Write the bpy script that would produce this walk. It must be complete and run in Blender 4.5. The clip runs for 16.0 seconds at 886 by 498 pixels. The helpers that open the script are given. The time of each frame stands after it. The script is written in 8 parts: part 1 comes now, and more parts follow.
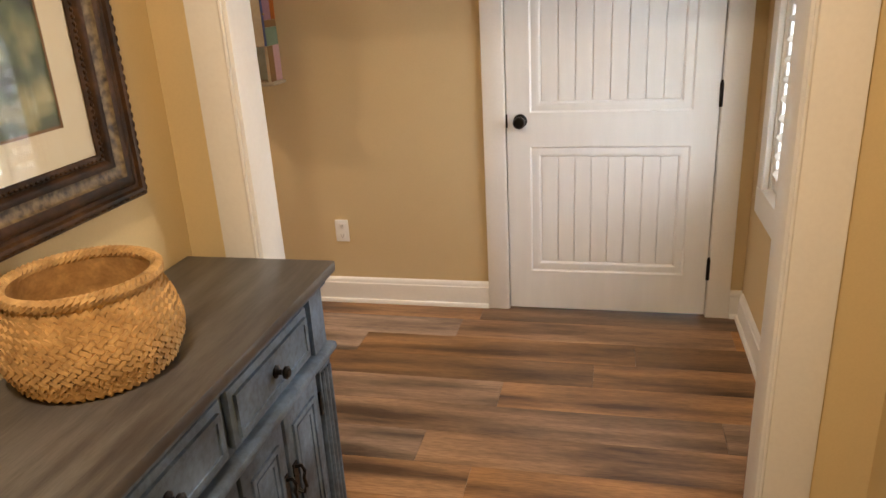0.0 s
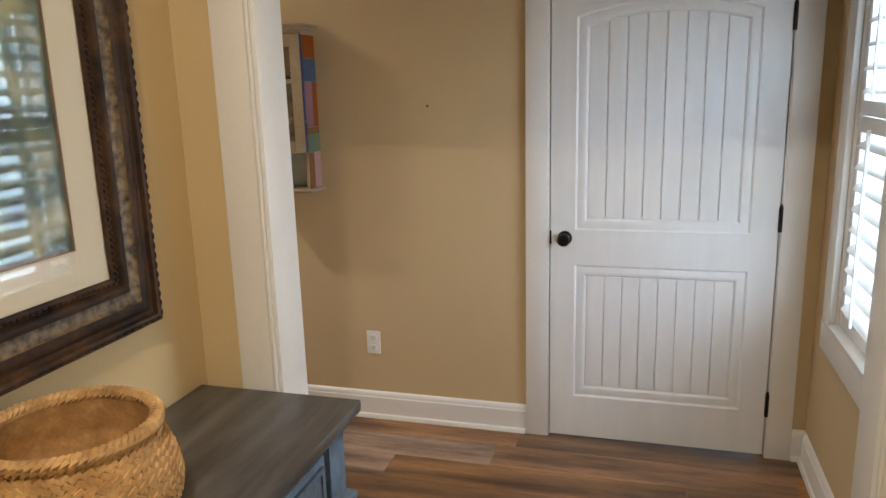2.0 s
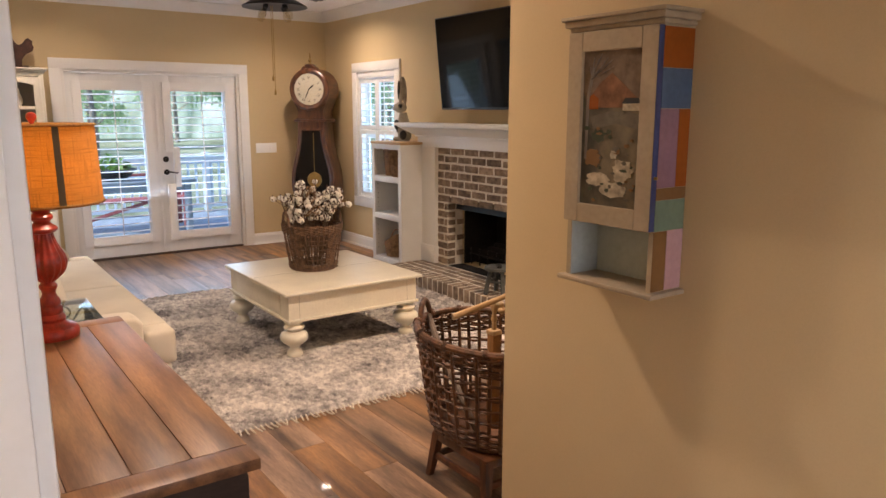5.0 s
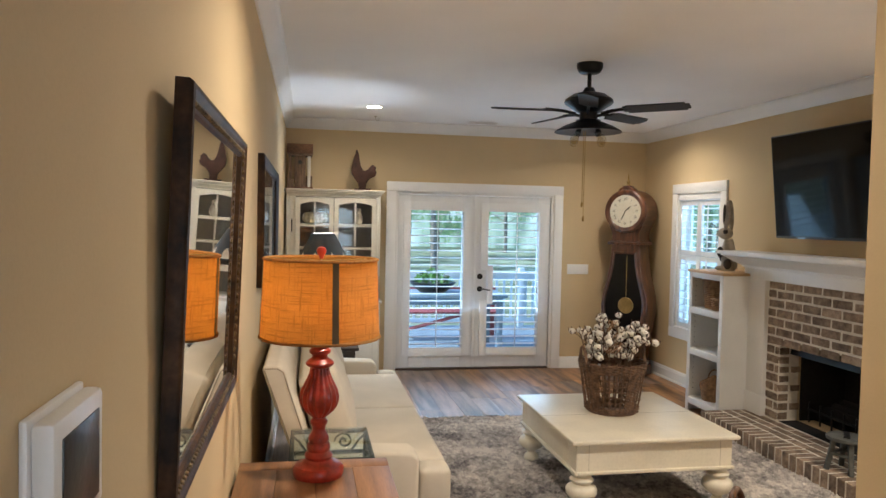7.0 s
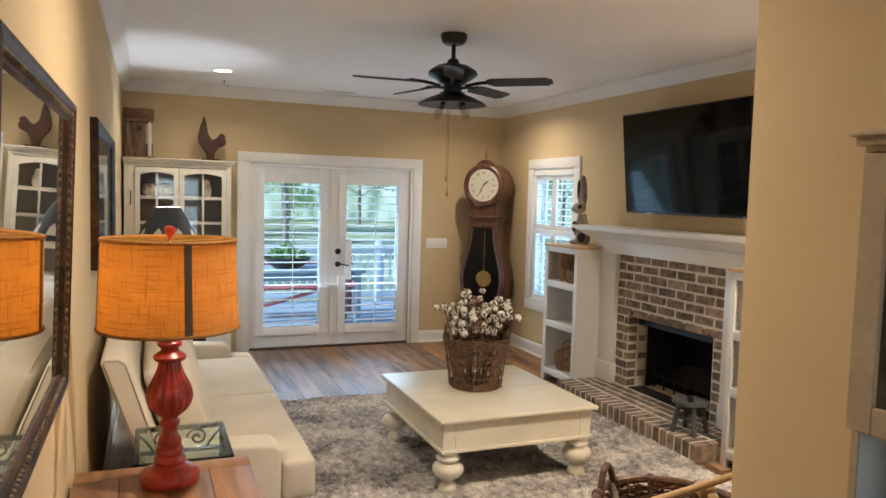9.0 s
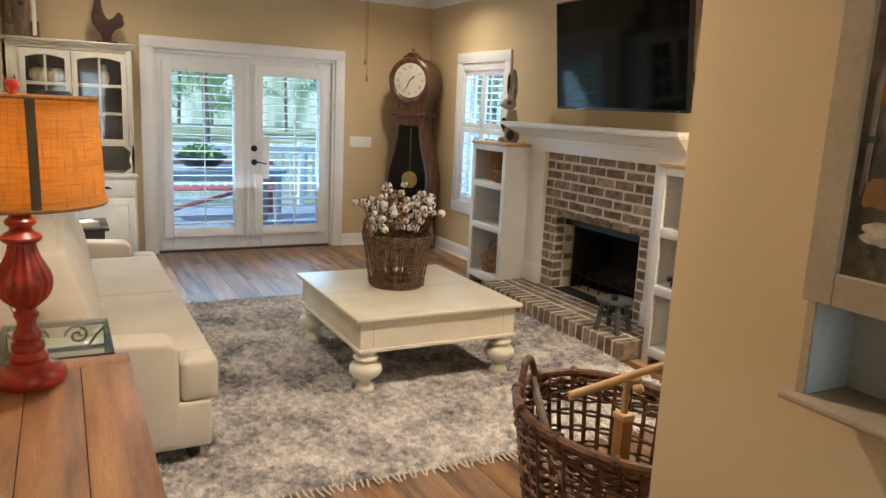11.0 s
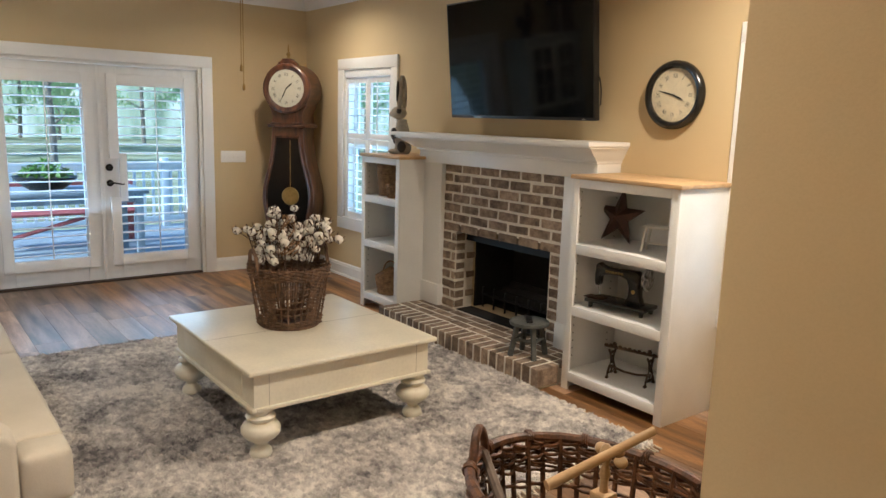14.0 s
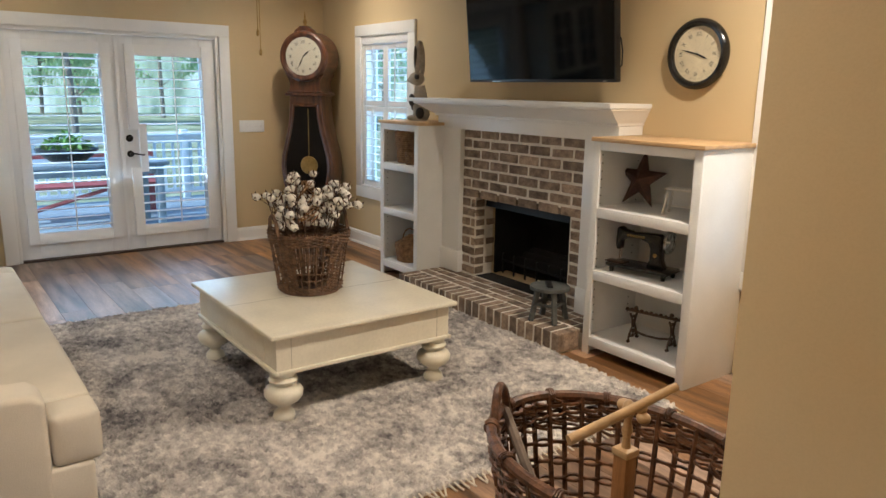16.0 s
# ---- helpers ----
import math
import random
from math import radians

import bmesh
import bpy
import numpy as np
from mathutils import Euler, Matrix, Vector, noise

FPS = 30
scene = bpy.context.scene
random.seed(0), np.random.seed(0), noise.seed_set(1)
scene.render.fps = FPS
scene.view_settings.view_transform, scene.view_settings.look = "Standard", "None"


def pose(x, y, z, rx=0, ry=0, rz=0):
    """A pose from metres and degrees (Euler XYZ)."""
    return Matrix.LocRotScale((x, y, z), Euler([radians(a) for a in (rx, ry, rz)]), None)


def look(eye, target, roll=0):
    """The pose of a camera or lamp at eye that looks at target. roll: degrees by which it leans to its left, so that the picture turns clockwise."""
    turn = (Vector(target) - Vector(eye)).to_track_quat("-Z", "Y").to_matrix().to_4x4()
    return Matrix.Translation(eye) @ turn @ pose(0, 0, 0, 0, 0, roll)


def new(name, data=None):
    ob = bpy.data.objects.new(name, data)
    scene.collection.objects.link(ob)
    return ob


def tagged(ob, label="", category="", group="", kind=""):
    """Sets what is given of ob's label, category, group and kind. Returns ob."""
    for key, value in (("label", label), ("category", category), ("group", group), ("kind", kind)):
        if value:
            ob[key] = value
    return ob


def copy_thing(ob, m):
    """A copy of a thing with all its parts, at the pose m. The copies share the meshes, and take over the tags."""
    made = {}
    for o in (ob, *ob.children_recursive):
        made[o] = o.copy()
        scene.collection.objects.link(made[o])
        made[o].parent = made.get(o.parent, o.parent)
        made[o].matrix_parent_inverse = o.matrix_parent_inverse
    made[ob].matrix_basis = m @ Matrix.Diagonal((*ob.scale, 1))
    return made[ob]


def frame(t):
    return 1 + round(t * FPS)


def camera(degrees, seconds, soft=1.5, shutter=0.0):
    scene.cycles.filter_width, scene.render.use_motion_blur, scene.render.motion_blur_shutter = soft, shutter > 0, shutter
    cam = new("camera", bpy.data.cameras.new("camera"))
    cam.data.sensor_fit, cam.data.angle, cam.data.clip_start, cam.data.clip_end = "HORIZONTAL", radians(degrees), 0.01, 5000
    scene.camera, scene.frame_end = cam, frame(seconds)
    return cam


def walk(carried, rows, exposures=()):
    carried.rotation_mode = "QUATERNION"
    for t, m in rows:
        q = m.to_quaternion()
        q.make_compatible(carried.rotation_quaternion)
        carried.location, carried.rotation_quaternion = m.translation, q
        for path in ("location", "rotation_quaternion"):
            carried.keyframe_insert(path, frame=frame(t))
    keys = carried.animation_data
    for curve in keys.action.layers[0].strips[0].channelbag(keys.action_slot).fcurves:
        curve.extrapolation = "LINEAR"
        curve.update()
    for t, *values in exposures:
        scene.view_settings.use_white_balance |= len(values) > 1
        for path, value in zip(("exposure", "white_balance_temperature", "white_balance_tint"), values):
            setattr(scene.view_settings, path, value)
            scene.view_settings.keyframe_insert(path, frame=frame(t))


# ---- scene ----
cam = camera(62.8, 16.0)
PATH = [
    (0, (0.116, 0.812, 1.534), (-0.328, 2.636, 0.845), -3.3),
    (0.5, (0.116, 0.832, 1.627), (-0.255, 2.76, 1.245), -2.7),
    (1, (0.116, 0.838, 1.666), (-0.252, 2.788, 1.423), -1.5),
    (1.5, (0.103, 0.855, 1.626), (-0.294, 2.792, 1.328), -1.1),
    (2, (0.064, 0.984, 1.577), (-0.481, 2.858, 1.142), -1.6),
    (2.5, (0.088, 1.229, 1.591), (-0.618, 3.049, 1.154), -1.3),
    (3, (0.011, 1.496, 1.571), (-0.765, 3.297, 1.179), -0.4),
    (3.5, (-0.061, 1.771, 1.602), (-0.942, 3.525, 1.219), -0.0),
    (4, (-0.055, 2.034, 1.608), (-1.178, 3.643, 1.219), -0.1),
    (4.5, (-0.093, 2.247, 1.58), (-1.465, 3.651, 1.198), 0.6),
    (5, (-0.232, 2.448, 1.609), (-1.83, 3.59, 1.237), 0.1),
    (5.2, (-0.261, 2.503, 1.621), (-1.924, 3.554, 1.265), 0.2),
    (7.3, (-0.602, 2.776, 1.708), (-2.571, 3.118, 1.644), 1.3),
    (7.5, (-0.617, 2.801, 1.708), (-2.585, 3.156, 1.655), 1.2),
    (8, (-0.703, 2.802, 1.7), (-2.646, 3.272, 1.634), 1.2),
    (8.5, (-0.765, 2.728, 1.712), (-2.66, 3.362, 1.622), 1.3),
    (9, (-0.76, 2.715, 1.719), (-2.607, 3.467, 1.576), 1.6),
    (9.5, (-0.778, 2.711, 1.665), (-2.586, 3.525, 1.399), 2.1),
    (9.7, (-0.794, 2.698, 1.642), (-2.588, 3.526, 1.331), 2.5),
    (11.8, (-1.241, 2.975, 1.576), (-2.934, 3.975, 1.211), 1.4),
    (12, (-1.325, 2.97, 1.577), (-2.995, 4.017, 1.237), 1.1),
    (12.5, (-1.429, 2.974, 1.601), (-3.056, 4.097, 1.301), 1.2),
    (13, (-1.474, 2.99, 1.6), (-3.071, 4.156, 1.301), 1.5),
    (13.5, (-1.489, 2.981, 1.588), (-3.065, 4.17, 1.265), 1.8),
    (14, (-1.5, 3.009, 1.598), (-3.055, 4.218, 1.25), 1.8),
    (14.5, (-1.509, 3.027, 1.595), (-3.049, 4.254, 1.244), 1.6),
    (15, (-1.495, 3.029, 1.604), (-3.038, 4.251, 1.25), 1.4),
    (15.5, (-1.515, 3.027, 1.579), (-3.074, 4.219, 1.195), 1.1),
    (16, (-1.506, 3.013, 1.558), (-3.079, 4.171, 1.132), 1.0),
]
# the clip's camera adapts its brightness and white balance on the way
BASE = 1.7
EXPOSURES = [(0, 0.35, 7400, 16), (0.5, 0.3, 6900, 11), (1, 0.15, 6650, 10), (2, 0.12, 6100, 10), (3, 0.12, 6100, 9), (4, 0.12, 6400, 14), (5, 0.1, 7050, 25), (7.5, -0.05, 6000, 10), (9.5, 0.02, 6400, 12), (12, 0.0, 6250, 12), (14.5, -0.1, 6150, 11), (16, -0.13, 6150, 11)]
walk(cam, [(t, look(e, g, r)) for t, e, g, r in PATH], [(t, BASE + s, k, tint) for t, s, k, tint in EXPOSURES])

# ---- light ----
world = bpy.data.worlds.new("sky")
scene.world = world
world.use_nodes = True
wn = world.node_tree
sky = wn.nodes.new("ShaderNodeTexSky")
sky.sky_type = "NISHITA"
sky.sun_disc = False
sky.ozone_density = 5.0
sky.dust_density = 0.3
sky.sun_elevation = radians(33)
sky.sun_rotation = radians(176)
wn.nodes["Background"].inputs[1].default_value = 0.15
wn.links.new(sky.outputs[0], wn.nodes["Background"].inputs[0])


def lamp(name, kind, m, power, colour, **more):
    data = bpy.data.lights.new(name, kind)
    data.energy, data.color = power, colour
    ob = new(name, data)
    ob.matrix_world = m
    return ob


sun = lamp("sun", "SUN", look((0, 0, 0), (-0.06, 0.83, -0.56)), 2.6, (1.0, 0.95, 0.88))
sun.data.angle = radians(0.5)
WARM = (1.0, 0.86, 0.68)
CANS = [(-7.64, 3.34, 3.6), (-7.53, 5.96, 4.8), (-3.1, 3.37, 9.6), (-3.1, 5.96, 14.0)]
for cx, cy, power in CANS:
    can = lamp("downlight_and_fill_glow", "AREA", pose(cx, cy, 2.785), power, WARM)
    can.data.shape, can.data.size, can.data.spread = "DISK", 0.11, radians(150)
# added fill for the foyer, out of view; no fitting known there
can = lamp("downlight_and_fill_glow", "AREA", pose(-0.1, 0.75, 2.785), 9.0, WARM)
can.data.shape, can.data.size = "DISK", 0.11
bulb = lamp("bulb_glow", "POINT", pose(-3.20, 2.778, 1.42), 1.3, (1.0, 0.66, 0.32))
bulb.data.shadow_soft_size = 0.03
far_bulb = lamp("bulb_glow", "POINT", pose(-7.05, 2.86, 1.41), 11.0, (0.80, 0.90, 1.0))
far_bulb.data.shadow_soft_size = 0.03


def window_sky(x, y, z, w, h, rz, power, colour=(0.72, 0.86, 1.0), up=0):
    """Skylight standing in a window's opening; rz 0 shines towards -y."""
    ob = lamp("window_skylight", "AREA", pose(x, y, z, -90 - up, 0, rz), power, colour)
    ob.data.shape, ob.data.size, ob.data.size_y = "RECTANGLE", w, h
    return ob


window_sky(0.95, 3.27, 1.4, 0.9, 1.3, -90, 11.0, (0.96, 0.97, 1.0))
window_sky(-7.475, 6.9, 1.33, 0.8, 1.4, 0, 5, (0.50, 0.75, 1.0))
window_sky(-3.175, 6.9, 1.33, 0.8, 1.4, 0, 2.2, (0.40, 0.70, 1.0))
window_sky(-8.95, 4.63, 1.0, 1.6, 1.5, 90, 10, (0.56, 0.78, 1.0), up=35)


# ---- materials ----
def mat(name, colour, rough=0.6, metal=0.0, vary=0.12, scale=6.0, grain=60.0, bump=0.15, stretch=(1, 1, 1), random_vary=0.0, second=None, spec=0.5, bump_dist=0.004, coat=0.0):
    """A surface with two scales of variation, fine relief and, where asked, a change from piece to piece."""
    m = bpy.data.materials.new(name)
    m.use_nodes = True
    t = m.node_tree
    n, l = t.nodes, t.links
    b = n["Principled BSDF"]
    b.inputs["Roughness"].default_value = rough
    b.inputs["Metallic"].default_value = metal
    b.inputs["Specular IOR Level"].default_value = spec
    b.inputs["Coat Weight"].default_value = coat
    co = n.new("ShaderNodeTexCoord")
    mp = n.new("ShaderNodeMapping")
    mp.inputs["Scale"].default_value = stretch
    l.new(co.outputs["Object"], mp.inputs["Vector"])
    big = n.new("ShaderNodeTexNoise")
    big.inputs["Scale"].default_value = scale
    big.inputs["Detail"].default_value = 6
    fine = n.new("ShaderNodeTexNoise")
    fine.inputs["Scale"].default_value = grain
    fine.inputs["Detail"].default_value = 5
    vector = mp.outputs["Vector"]
    if random_vary:
        info = n.new("ShaderNodeObjectInfo")
        add = n.new("ShaderNodeVectorMath")
        add.operation = "MULTIPLY_ADD"
        l.new(info.outputs["Random"], add.inputs[0])
        add.inputs[1].default_value = (37, 53, 71)
        l.new(vector, add.inputs[2])
        vector = add.outputs[0]
    l.new(vector, big.inputs["Vector"])
    l.new(vector, fine.inputs["Vector"])
    ramp = n.new("ShaderNodeValToRGB")
    lo, hi = [max(0, c * (1 - vary)) for c in colour], [min(1, c * (1 + vary)) for c in colour]
    if second:
        lo = second
    ramp.color_ramp.elements[0].position, ramp.color_ramp.elements[1].position = 0.32, 0.68
    ramp.color_ramp.elements[0].color, ramp.color_ramp.elements[1].color = (*lo, 1), (*hi, 1)
    l.new(big.outputs[0], ramp.inputs[0])
    mix = n.new("ShaderNodeMix")
    mix.data_type, mix.blend_type = "RGBA", "MULTIPLY"
    mix.inputs[0].default_value = min(1, vary * 2.5)
    grey = n.new("ShaderNodeValToRGB")
    grey.color_ramp.elements[0].color, grey.color_ramp.elements[1].color = (0.62, 0.6, 0.58, 1), (1, 1, 1, 1)
    grey.color_ramp.elements[0].position, grey.color_ramp.elements[1].position = 0.3, 0.62
    l.new(fine.outputs[0], grey.inputs[0])
    l.new(ramp.outputs[0], mix.inputs[6])
    l.new(grey.outputs[0], mix.inputs[7])
    out = mix.outputs[2]
    if random_vary:
        hsv = n.new("ShaderNodeHueSaturation")
        rng = n.new("ShaderNodeMapRange")
        rng.inputs[3].default_value, rng.inputs[4].default_value = 1 - random_vary, 1 + random_vary
        l.new(info.outputs["Random"], rng.inputs[0])
        l.new(rng.outputs[0], hsv.inputs["Value"])
        l.new(out, hsv.inputs["Color"])
        out = hsv.outputs[0]
    l.new(out, b.inputs["Base Color"])
    bp = n.new("ShaderNodeBump")
    bp.inputs["Strength"].default_value = bump
    bp.inputs["Distance"].default_value = bump_dist
    l.new(fine.outputs[0], bp.inputs["Height"])
    l.new(bp.outputs[0], b.inputs["Normal"])
    return m


def glass_mat(name, tint=(1, 1, 1), rough=0.0):
    """Thin clear glass: straight through, with a reflection that grows at a slant."""
    m = bpy.data.materials.new(name)
    m.use_nodes = True
    t = m.node_tree
    n, l = t.nodes, t.links
    n.remove(n["Principled BSDF"])
    clear = n.new("ShaderNodeBsdfTransparent")
    clear.inputs[0].default_value = (*tint, 1)
    gloss = n.new("ShaderNodeBsdfGlossy")
    gloss.inputs["Roughness"].default_value = rough
    facing = n.new("ShaderNodeLayerWeight")
    facing.inputs[0].default_value = 0.5
    steep = n.new("ShaderNodeMath")
    steep.operation = "POWER"
    steep.inputs[1].default_value = 4.0
    l.new(facing.outputs["Facing"], steep.inputs[0])
    fres = n.new("ShaderNodeMapRange")
    fres.inputs[3].default_value, fres.inputs[4].default_value = 0.035, 0.75
    l.new(steep.outputs[0], fres.inputs[0])
    mix = n.new("ShaderNodeMixShader")
    l.new(fres.outputs[0], mix.inputs[0])
    l.new(clear.outputs[0], mix.inputs[1])
    l.new(gloss.outputs[0], mix.inputs[2])
    l.new(mix.outputs[0], n["Material Output"].inputs[0])
    return m


def glow_mat(name, colour, strength):
    m = bpy.data.materials.new(name)
    m.use_nodes = True
    b = m.node_tree.nodes["Principled BSDF"]
    b.inputs["Base Color"].default_value = (*colour, 1)
    b.inputs["Emission Color"].default_value = (*colour, 1)
    b.inputs["Emission Strength"].default_value = strength
    return m


def shade_mat(name, colour, through_colour, amount):
    """Burlap or cloth that lets the bulb's light through."""
    m = mat(name, colour, 0.9, vary=0.10, scale=5, grain=160, bump=0.5, stretch=(1, 1, 3))
    t = m.node_tree
    n, l = t.nodes, t.links
    b = n["Principled BSDF"]
    trans = n.new("ShaderNodeBsdfTranslucent")
    src = b.inputs["Base Color"].links[0].from_socket
    weave = n.new("ShaderNodeTexWave")
    weave.bands_direction = "Z"
    weave.inputs["Scale"].default_value = 95
    weave.inputs["Distortion"].default_value = 5
    weave.inputs["Detail Scale"].default_value = 30
    threads = n.new("ShaderNodeMix")
    threads.data_type, threads.blend_type = "RGBA", "MULTIPLY"
    threads.inputs[0].default_value = 0.2
    l.new(n["Texture Coordinate"].outputs["Object"], weave.inputs["Vector"])
    l.new(src, threads.inputs[6])
    l.new(weave.outputs[0], threads.inputs[7])
    warp = n.new("ShaderNodeTexNoise")
    warp.inputs["Scale"].default_value, warp.inputs["Detail"].default_value = 1.0, 3
    slubs = n.new("ShaderNodeMapping")
    slubs.inputs["Scale"].default_value = (190, 190, 9)
    l.new(n["Texture Coordinate"].outputs["Object"], slubs.inputs["Vector"])
    l.new(slubs.outputs[0], warp.inputs["Vector"])
    weft = n.new("ShaderNodeTexNoise")
    weft.inputs["Scale"].default_value, weft.inputs["Detail"].default_value = 1.0, 3
    rows_ = n.new("ShaderNodeMapping")
    rows_.inputs["Scale"].default_value = (10, 10, 230)
    l.new(n["Texture Coordinate"].outputs["Object"], rows_.inputs["Vector"])
    l.new(rows_.outputs[0], weft.inputs["Vector"])
    low = n.new("ShaderNodeMath")
    low.operation = "MINIMUM"
    l.new(warp.outputs[0], low.inputs[0])
    l.new(weft.outputs[0], low.inputs[1])
    cloth = n.new("ShaderNodeMapRange")
    cloth.inputs[1].default_value, cloth.inputs[2].default_value = 0.28, 0.5
    cloth.inputs[3].default_value, cloth.inputs[4].default_value = 0.62, 1.0
    l.new(low.outputs[0], cloth.inputs[0])
    crossed = n.new("ShaderNodeMix")
    crossed.data_type, crossed.blend_type = "RGBA", "MULTIPLY"
    crossed.inputs[0].default_value = 1.0
    l.new(threads.outputs[2], crossed.inputs[6])
    l.new(cloth.outputs[0], crossed.inputs[7])
    src = crossed.outputs[2]
    l.new(src, b.inputs["Base Color"])
    mul = n.new("ShaderNodeMix")
    mul.data_type, mul.blend_type = "RGBA", "MULTIPLY"
    mul.inputs[0].default_value = 1
    mul.inputs[7].default_value = (*through_colour, 1)
    l.new(src, mul.inputs[6])
    l.new(mul.outputs[2], trans.inputs[0])
    mix = n.new("ShaderNodeMixShader")
    mix.inputs[0].default_value = amount
    l.new(b.outputs[0], mix.inputs[1])
    l.new(trans.outputs[0], mix.inputs[2])
    l.new(mix.outputs[0], n["Material Output"].inputs[0])
    return m


def plank_mat():
    """Rustic oak-look boards, brown to honey, each board with its own grain and knots."""
    m = mat("floor_board", (0.34, 0.182, 0.085), 0.42, vary=0.36, scale=1.7, grain=30, bump=0.14, stretch=(0.8, 6.5, 6.5), random_vary=0.42, second=(0.075, 0.037, 0.019), coat=0.05)
    n, l = m.node_tree.nodes, m.node_tree.links
    b = n["Principled BSDF"]
    src = b.inputs["Base Color"].links[0].from_socket
    pick = n.new("ShaderNodeTexWhiteNoise")
    pick.noise_dimensions = "1D"
    l.new(n["Object Info"].outputs["Random"], pick.inputs["W"])
    grey = n.new("ShaderNodeHueSaturation")
    sat = n.new("ShaderNodeMapRange")
    sat.inputs[3].default_value, sat.inputs[4].default_value = 0.62, 1.15
    l.new(pick.outputs["Value"], sat.inputs[0])
    l.new(sat.outputs[0], grey.inputs["Saturation"])
    l.new(src, grey.inputs["Color"])
    l.new(grey.outputs[0], b.inputs["Base Color"])
    return m


M_WALL = mat("tan_wall_paint", (0.60, 0.463, 0.268), 0.85, vary=0.035, scale=1.2, grain=220, bump=0.08)
M_FOYER = mat("yellow_wall_paint", (0.66, 0.52, 0.29), 0.85, vary=0.035, scale=1.2, grain=220, bump=0.08)
M_CEIL = mat("ceiling_paint", (0.88, 0.88, 0.885), 0.9, vary=0.025, scale=1.5, grain=180, bump=0.12)
M_TRIM = mat("white_trim_paint", (0.80, 0.785, 0.75), 0.38, vary=0.03, scale=3, grain=90, bump=0.05)
M_DOORW = mat("white_door_paint", (0.78, 0.78, 0.77), 0.42, vary=0.03, scale=3, grain=120, bump=0.08, stretch=(6, 6, 1))
M_SHUT = mat("shutter_paint", (0.80, 0.80, 0.79), 0.4, vary=0.03, scale=4, grain=90, bump=0.05)
M_PLANK = plank_mat()
M_SUB = mat("floor_gap", (0.03, 0.02, 0.015), 0.9)
M_BLACK = mat("oiled_bronze", (0.018, 0.015, 0.013), 0.35, 0.7, vary=0.2, scale=20, grain=150)
M_IRON = mat("black_metal", (0.012, 0.012, 0.013), 0.42, 0.4, vary=0.2, scale=15, grain=120)
M_PLATE = mat("white_plastic", (0.82, 0.81, 0.78), 0.35, vary=0.02)
M_DARK = mat("dark_slot", (0.02, 0.02, 0.02), 0.7)
M_BLUE = mat("slate_blue_paint", (0.14, 0.21, 0.31), 0.5, vary=0.3, scale=7, grain=70, bump=0.25, second=(0.05, 0.065, 0.085), stretch=(1, 1, 1))
M_BLUETOP = mat("grey_stained_top", (0.115, 0.11, 0.105), 0.38, vary=0.22, scale=4, grain=45, bump=0.12, stretch=(6, 0.8, 1), second=(0.055, 0.05, 0.05))
M_STRAW = mat("woven_straw", (0.58, 0.37, 0.16), 0.75, vary=0.2, scale=22, grain=130, bump=0.4, second=(0.42, 0.245, 0.095))
M_WICK = mat("dark_wicker", (0.15, 0.066, 0.03), 0.45, vary=0.35, scale=26, grain=140, bump=0.4, second=(0.045, 0.02, 0.011))
M_WICK2 = mat("brown_willow", (0.17, 0.095, 0.05), 0.65, vary=0.35, scale=26, grain=140, bump=0.45, second=(0.07, 0.036, 0.02))
M_TANW = mat("tan_wicker", (0.34, 0.19, 0.085), 0.65, vary=0.3, scale=30, grain=140, bump=0.5, second=(0.20, 0.10, 0.042))
M_GOLDF = mat("antique_gold_wood", (0.06, 0.028, 0.010), 0.5, 0.0, vary=0.4, scale=14, grain=70, bump=0.3, second=(0.012, 0.006, 0.003), spec=0.2)
M_GILT = mat("worn_gilt", (0.20, 0.14, 0.065), 0.45, 0.0, spec=0.35, vary=0.22, scale=60, grain=90, second=(0.03, 0.018, 0.008))
M_MAT = mat("cream_matboard", (0.74, 0.69, 0.55), 0.9, vary=0.03, grain=300)
M_GLASS = glass_mat("clear_glass")
M_PANE = glass_mat("window_glass", (0.84, 0.95, 1.0))
M_MIRROR = mat("mirror_silver", (0.92, 0.93, 0.93), 0.015, 1.0, vary=0.0, bump=0.0)
M_CONS = mat("walnut_tabletop", (0.24, 0.118, 0.05), 0.42, vary=0.25, scale=3, grain=34, bump=0.03, stretch=(0.7, 7, 7), second=(0.115, 0.052, 0.024), random_vary=0.16)
M_CONSD = mat("espresso_wood", (0.035, 0.022, 0.016), 0.4, vary=0.3, scale=6, grain=50, stretch=(1, 1, 5))
M_RED = mat("distressed_red_paint", (0.37, 0.032, 0.014), 0.34, vary=0.3, scale=14, grain=60, bump=0.15, second=(0.20, 0.017, 0.010))
M_BURLAP = shade_mat("burlap_shade", (0.50, 0.285, 0.085), (1.0, 0.66, 0.25), 0.5)
M_RIBBON = mat("brown_ribbon", (0.10, 0.075, 0.04), 0.8, vary=0.15, grain=200)
M_LINING = mat("shade_lining", (0.8, 0.74, 0.62), 0.8, vary=0.05)
M_SOFA = mat("cream_linen", (0.60, 0.54, 0.435), 0.92, vary=0.07, scale=3.5, grain=260, bump=0.35)
M_NAIL = mat("nailhead_bronze", (0.10, 0.075, 0.05), 0.4, 0.7)
M_WOODLEG = mat("dark_turned_leg", (0.05, 0.028, 0.018), 0.4, vary=0.2)
M_CREAM = mat("antique_white_paint", (0.72, 0.665, 0.53), 0.3, vary=0.07, scale=4, grain=60, bump=0.05)
M_HUTCH = mat("cream_hutch_paint", (0.68, 0.655, 0.57), 0.5, vary=0.08, scale=4, grain=60, bump=0.1)
M_GREYBK = mat("grey_beadboard", (0.27, 0.26, 0.24), 0.7, vary=0.12, stretch=(14, 14, 1))
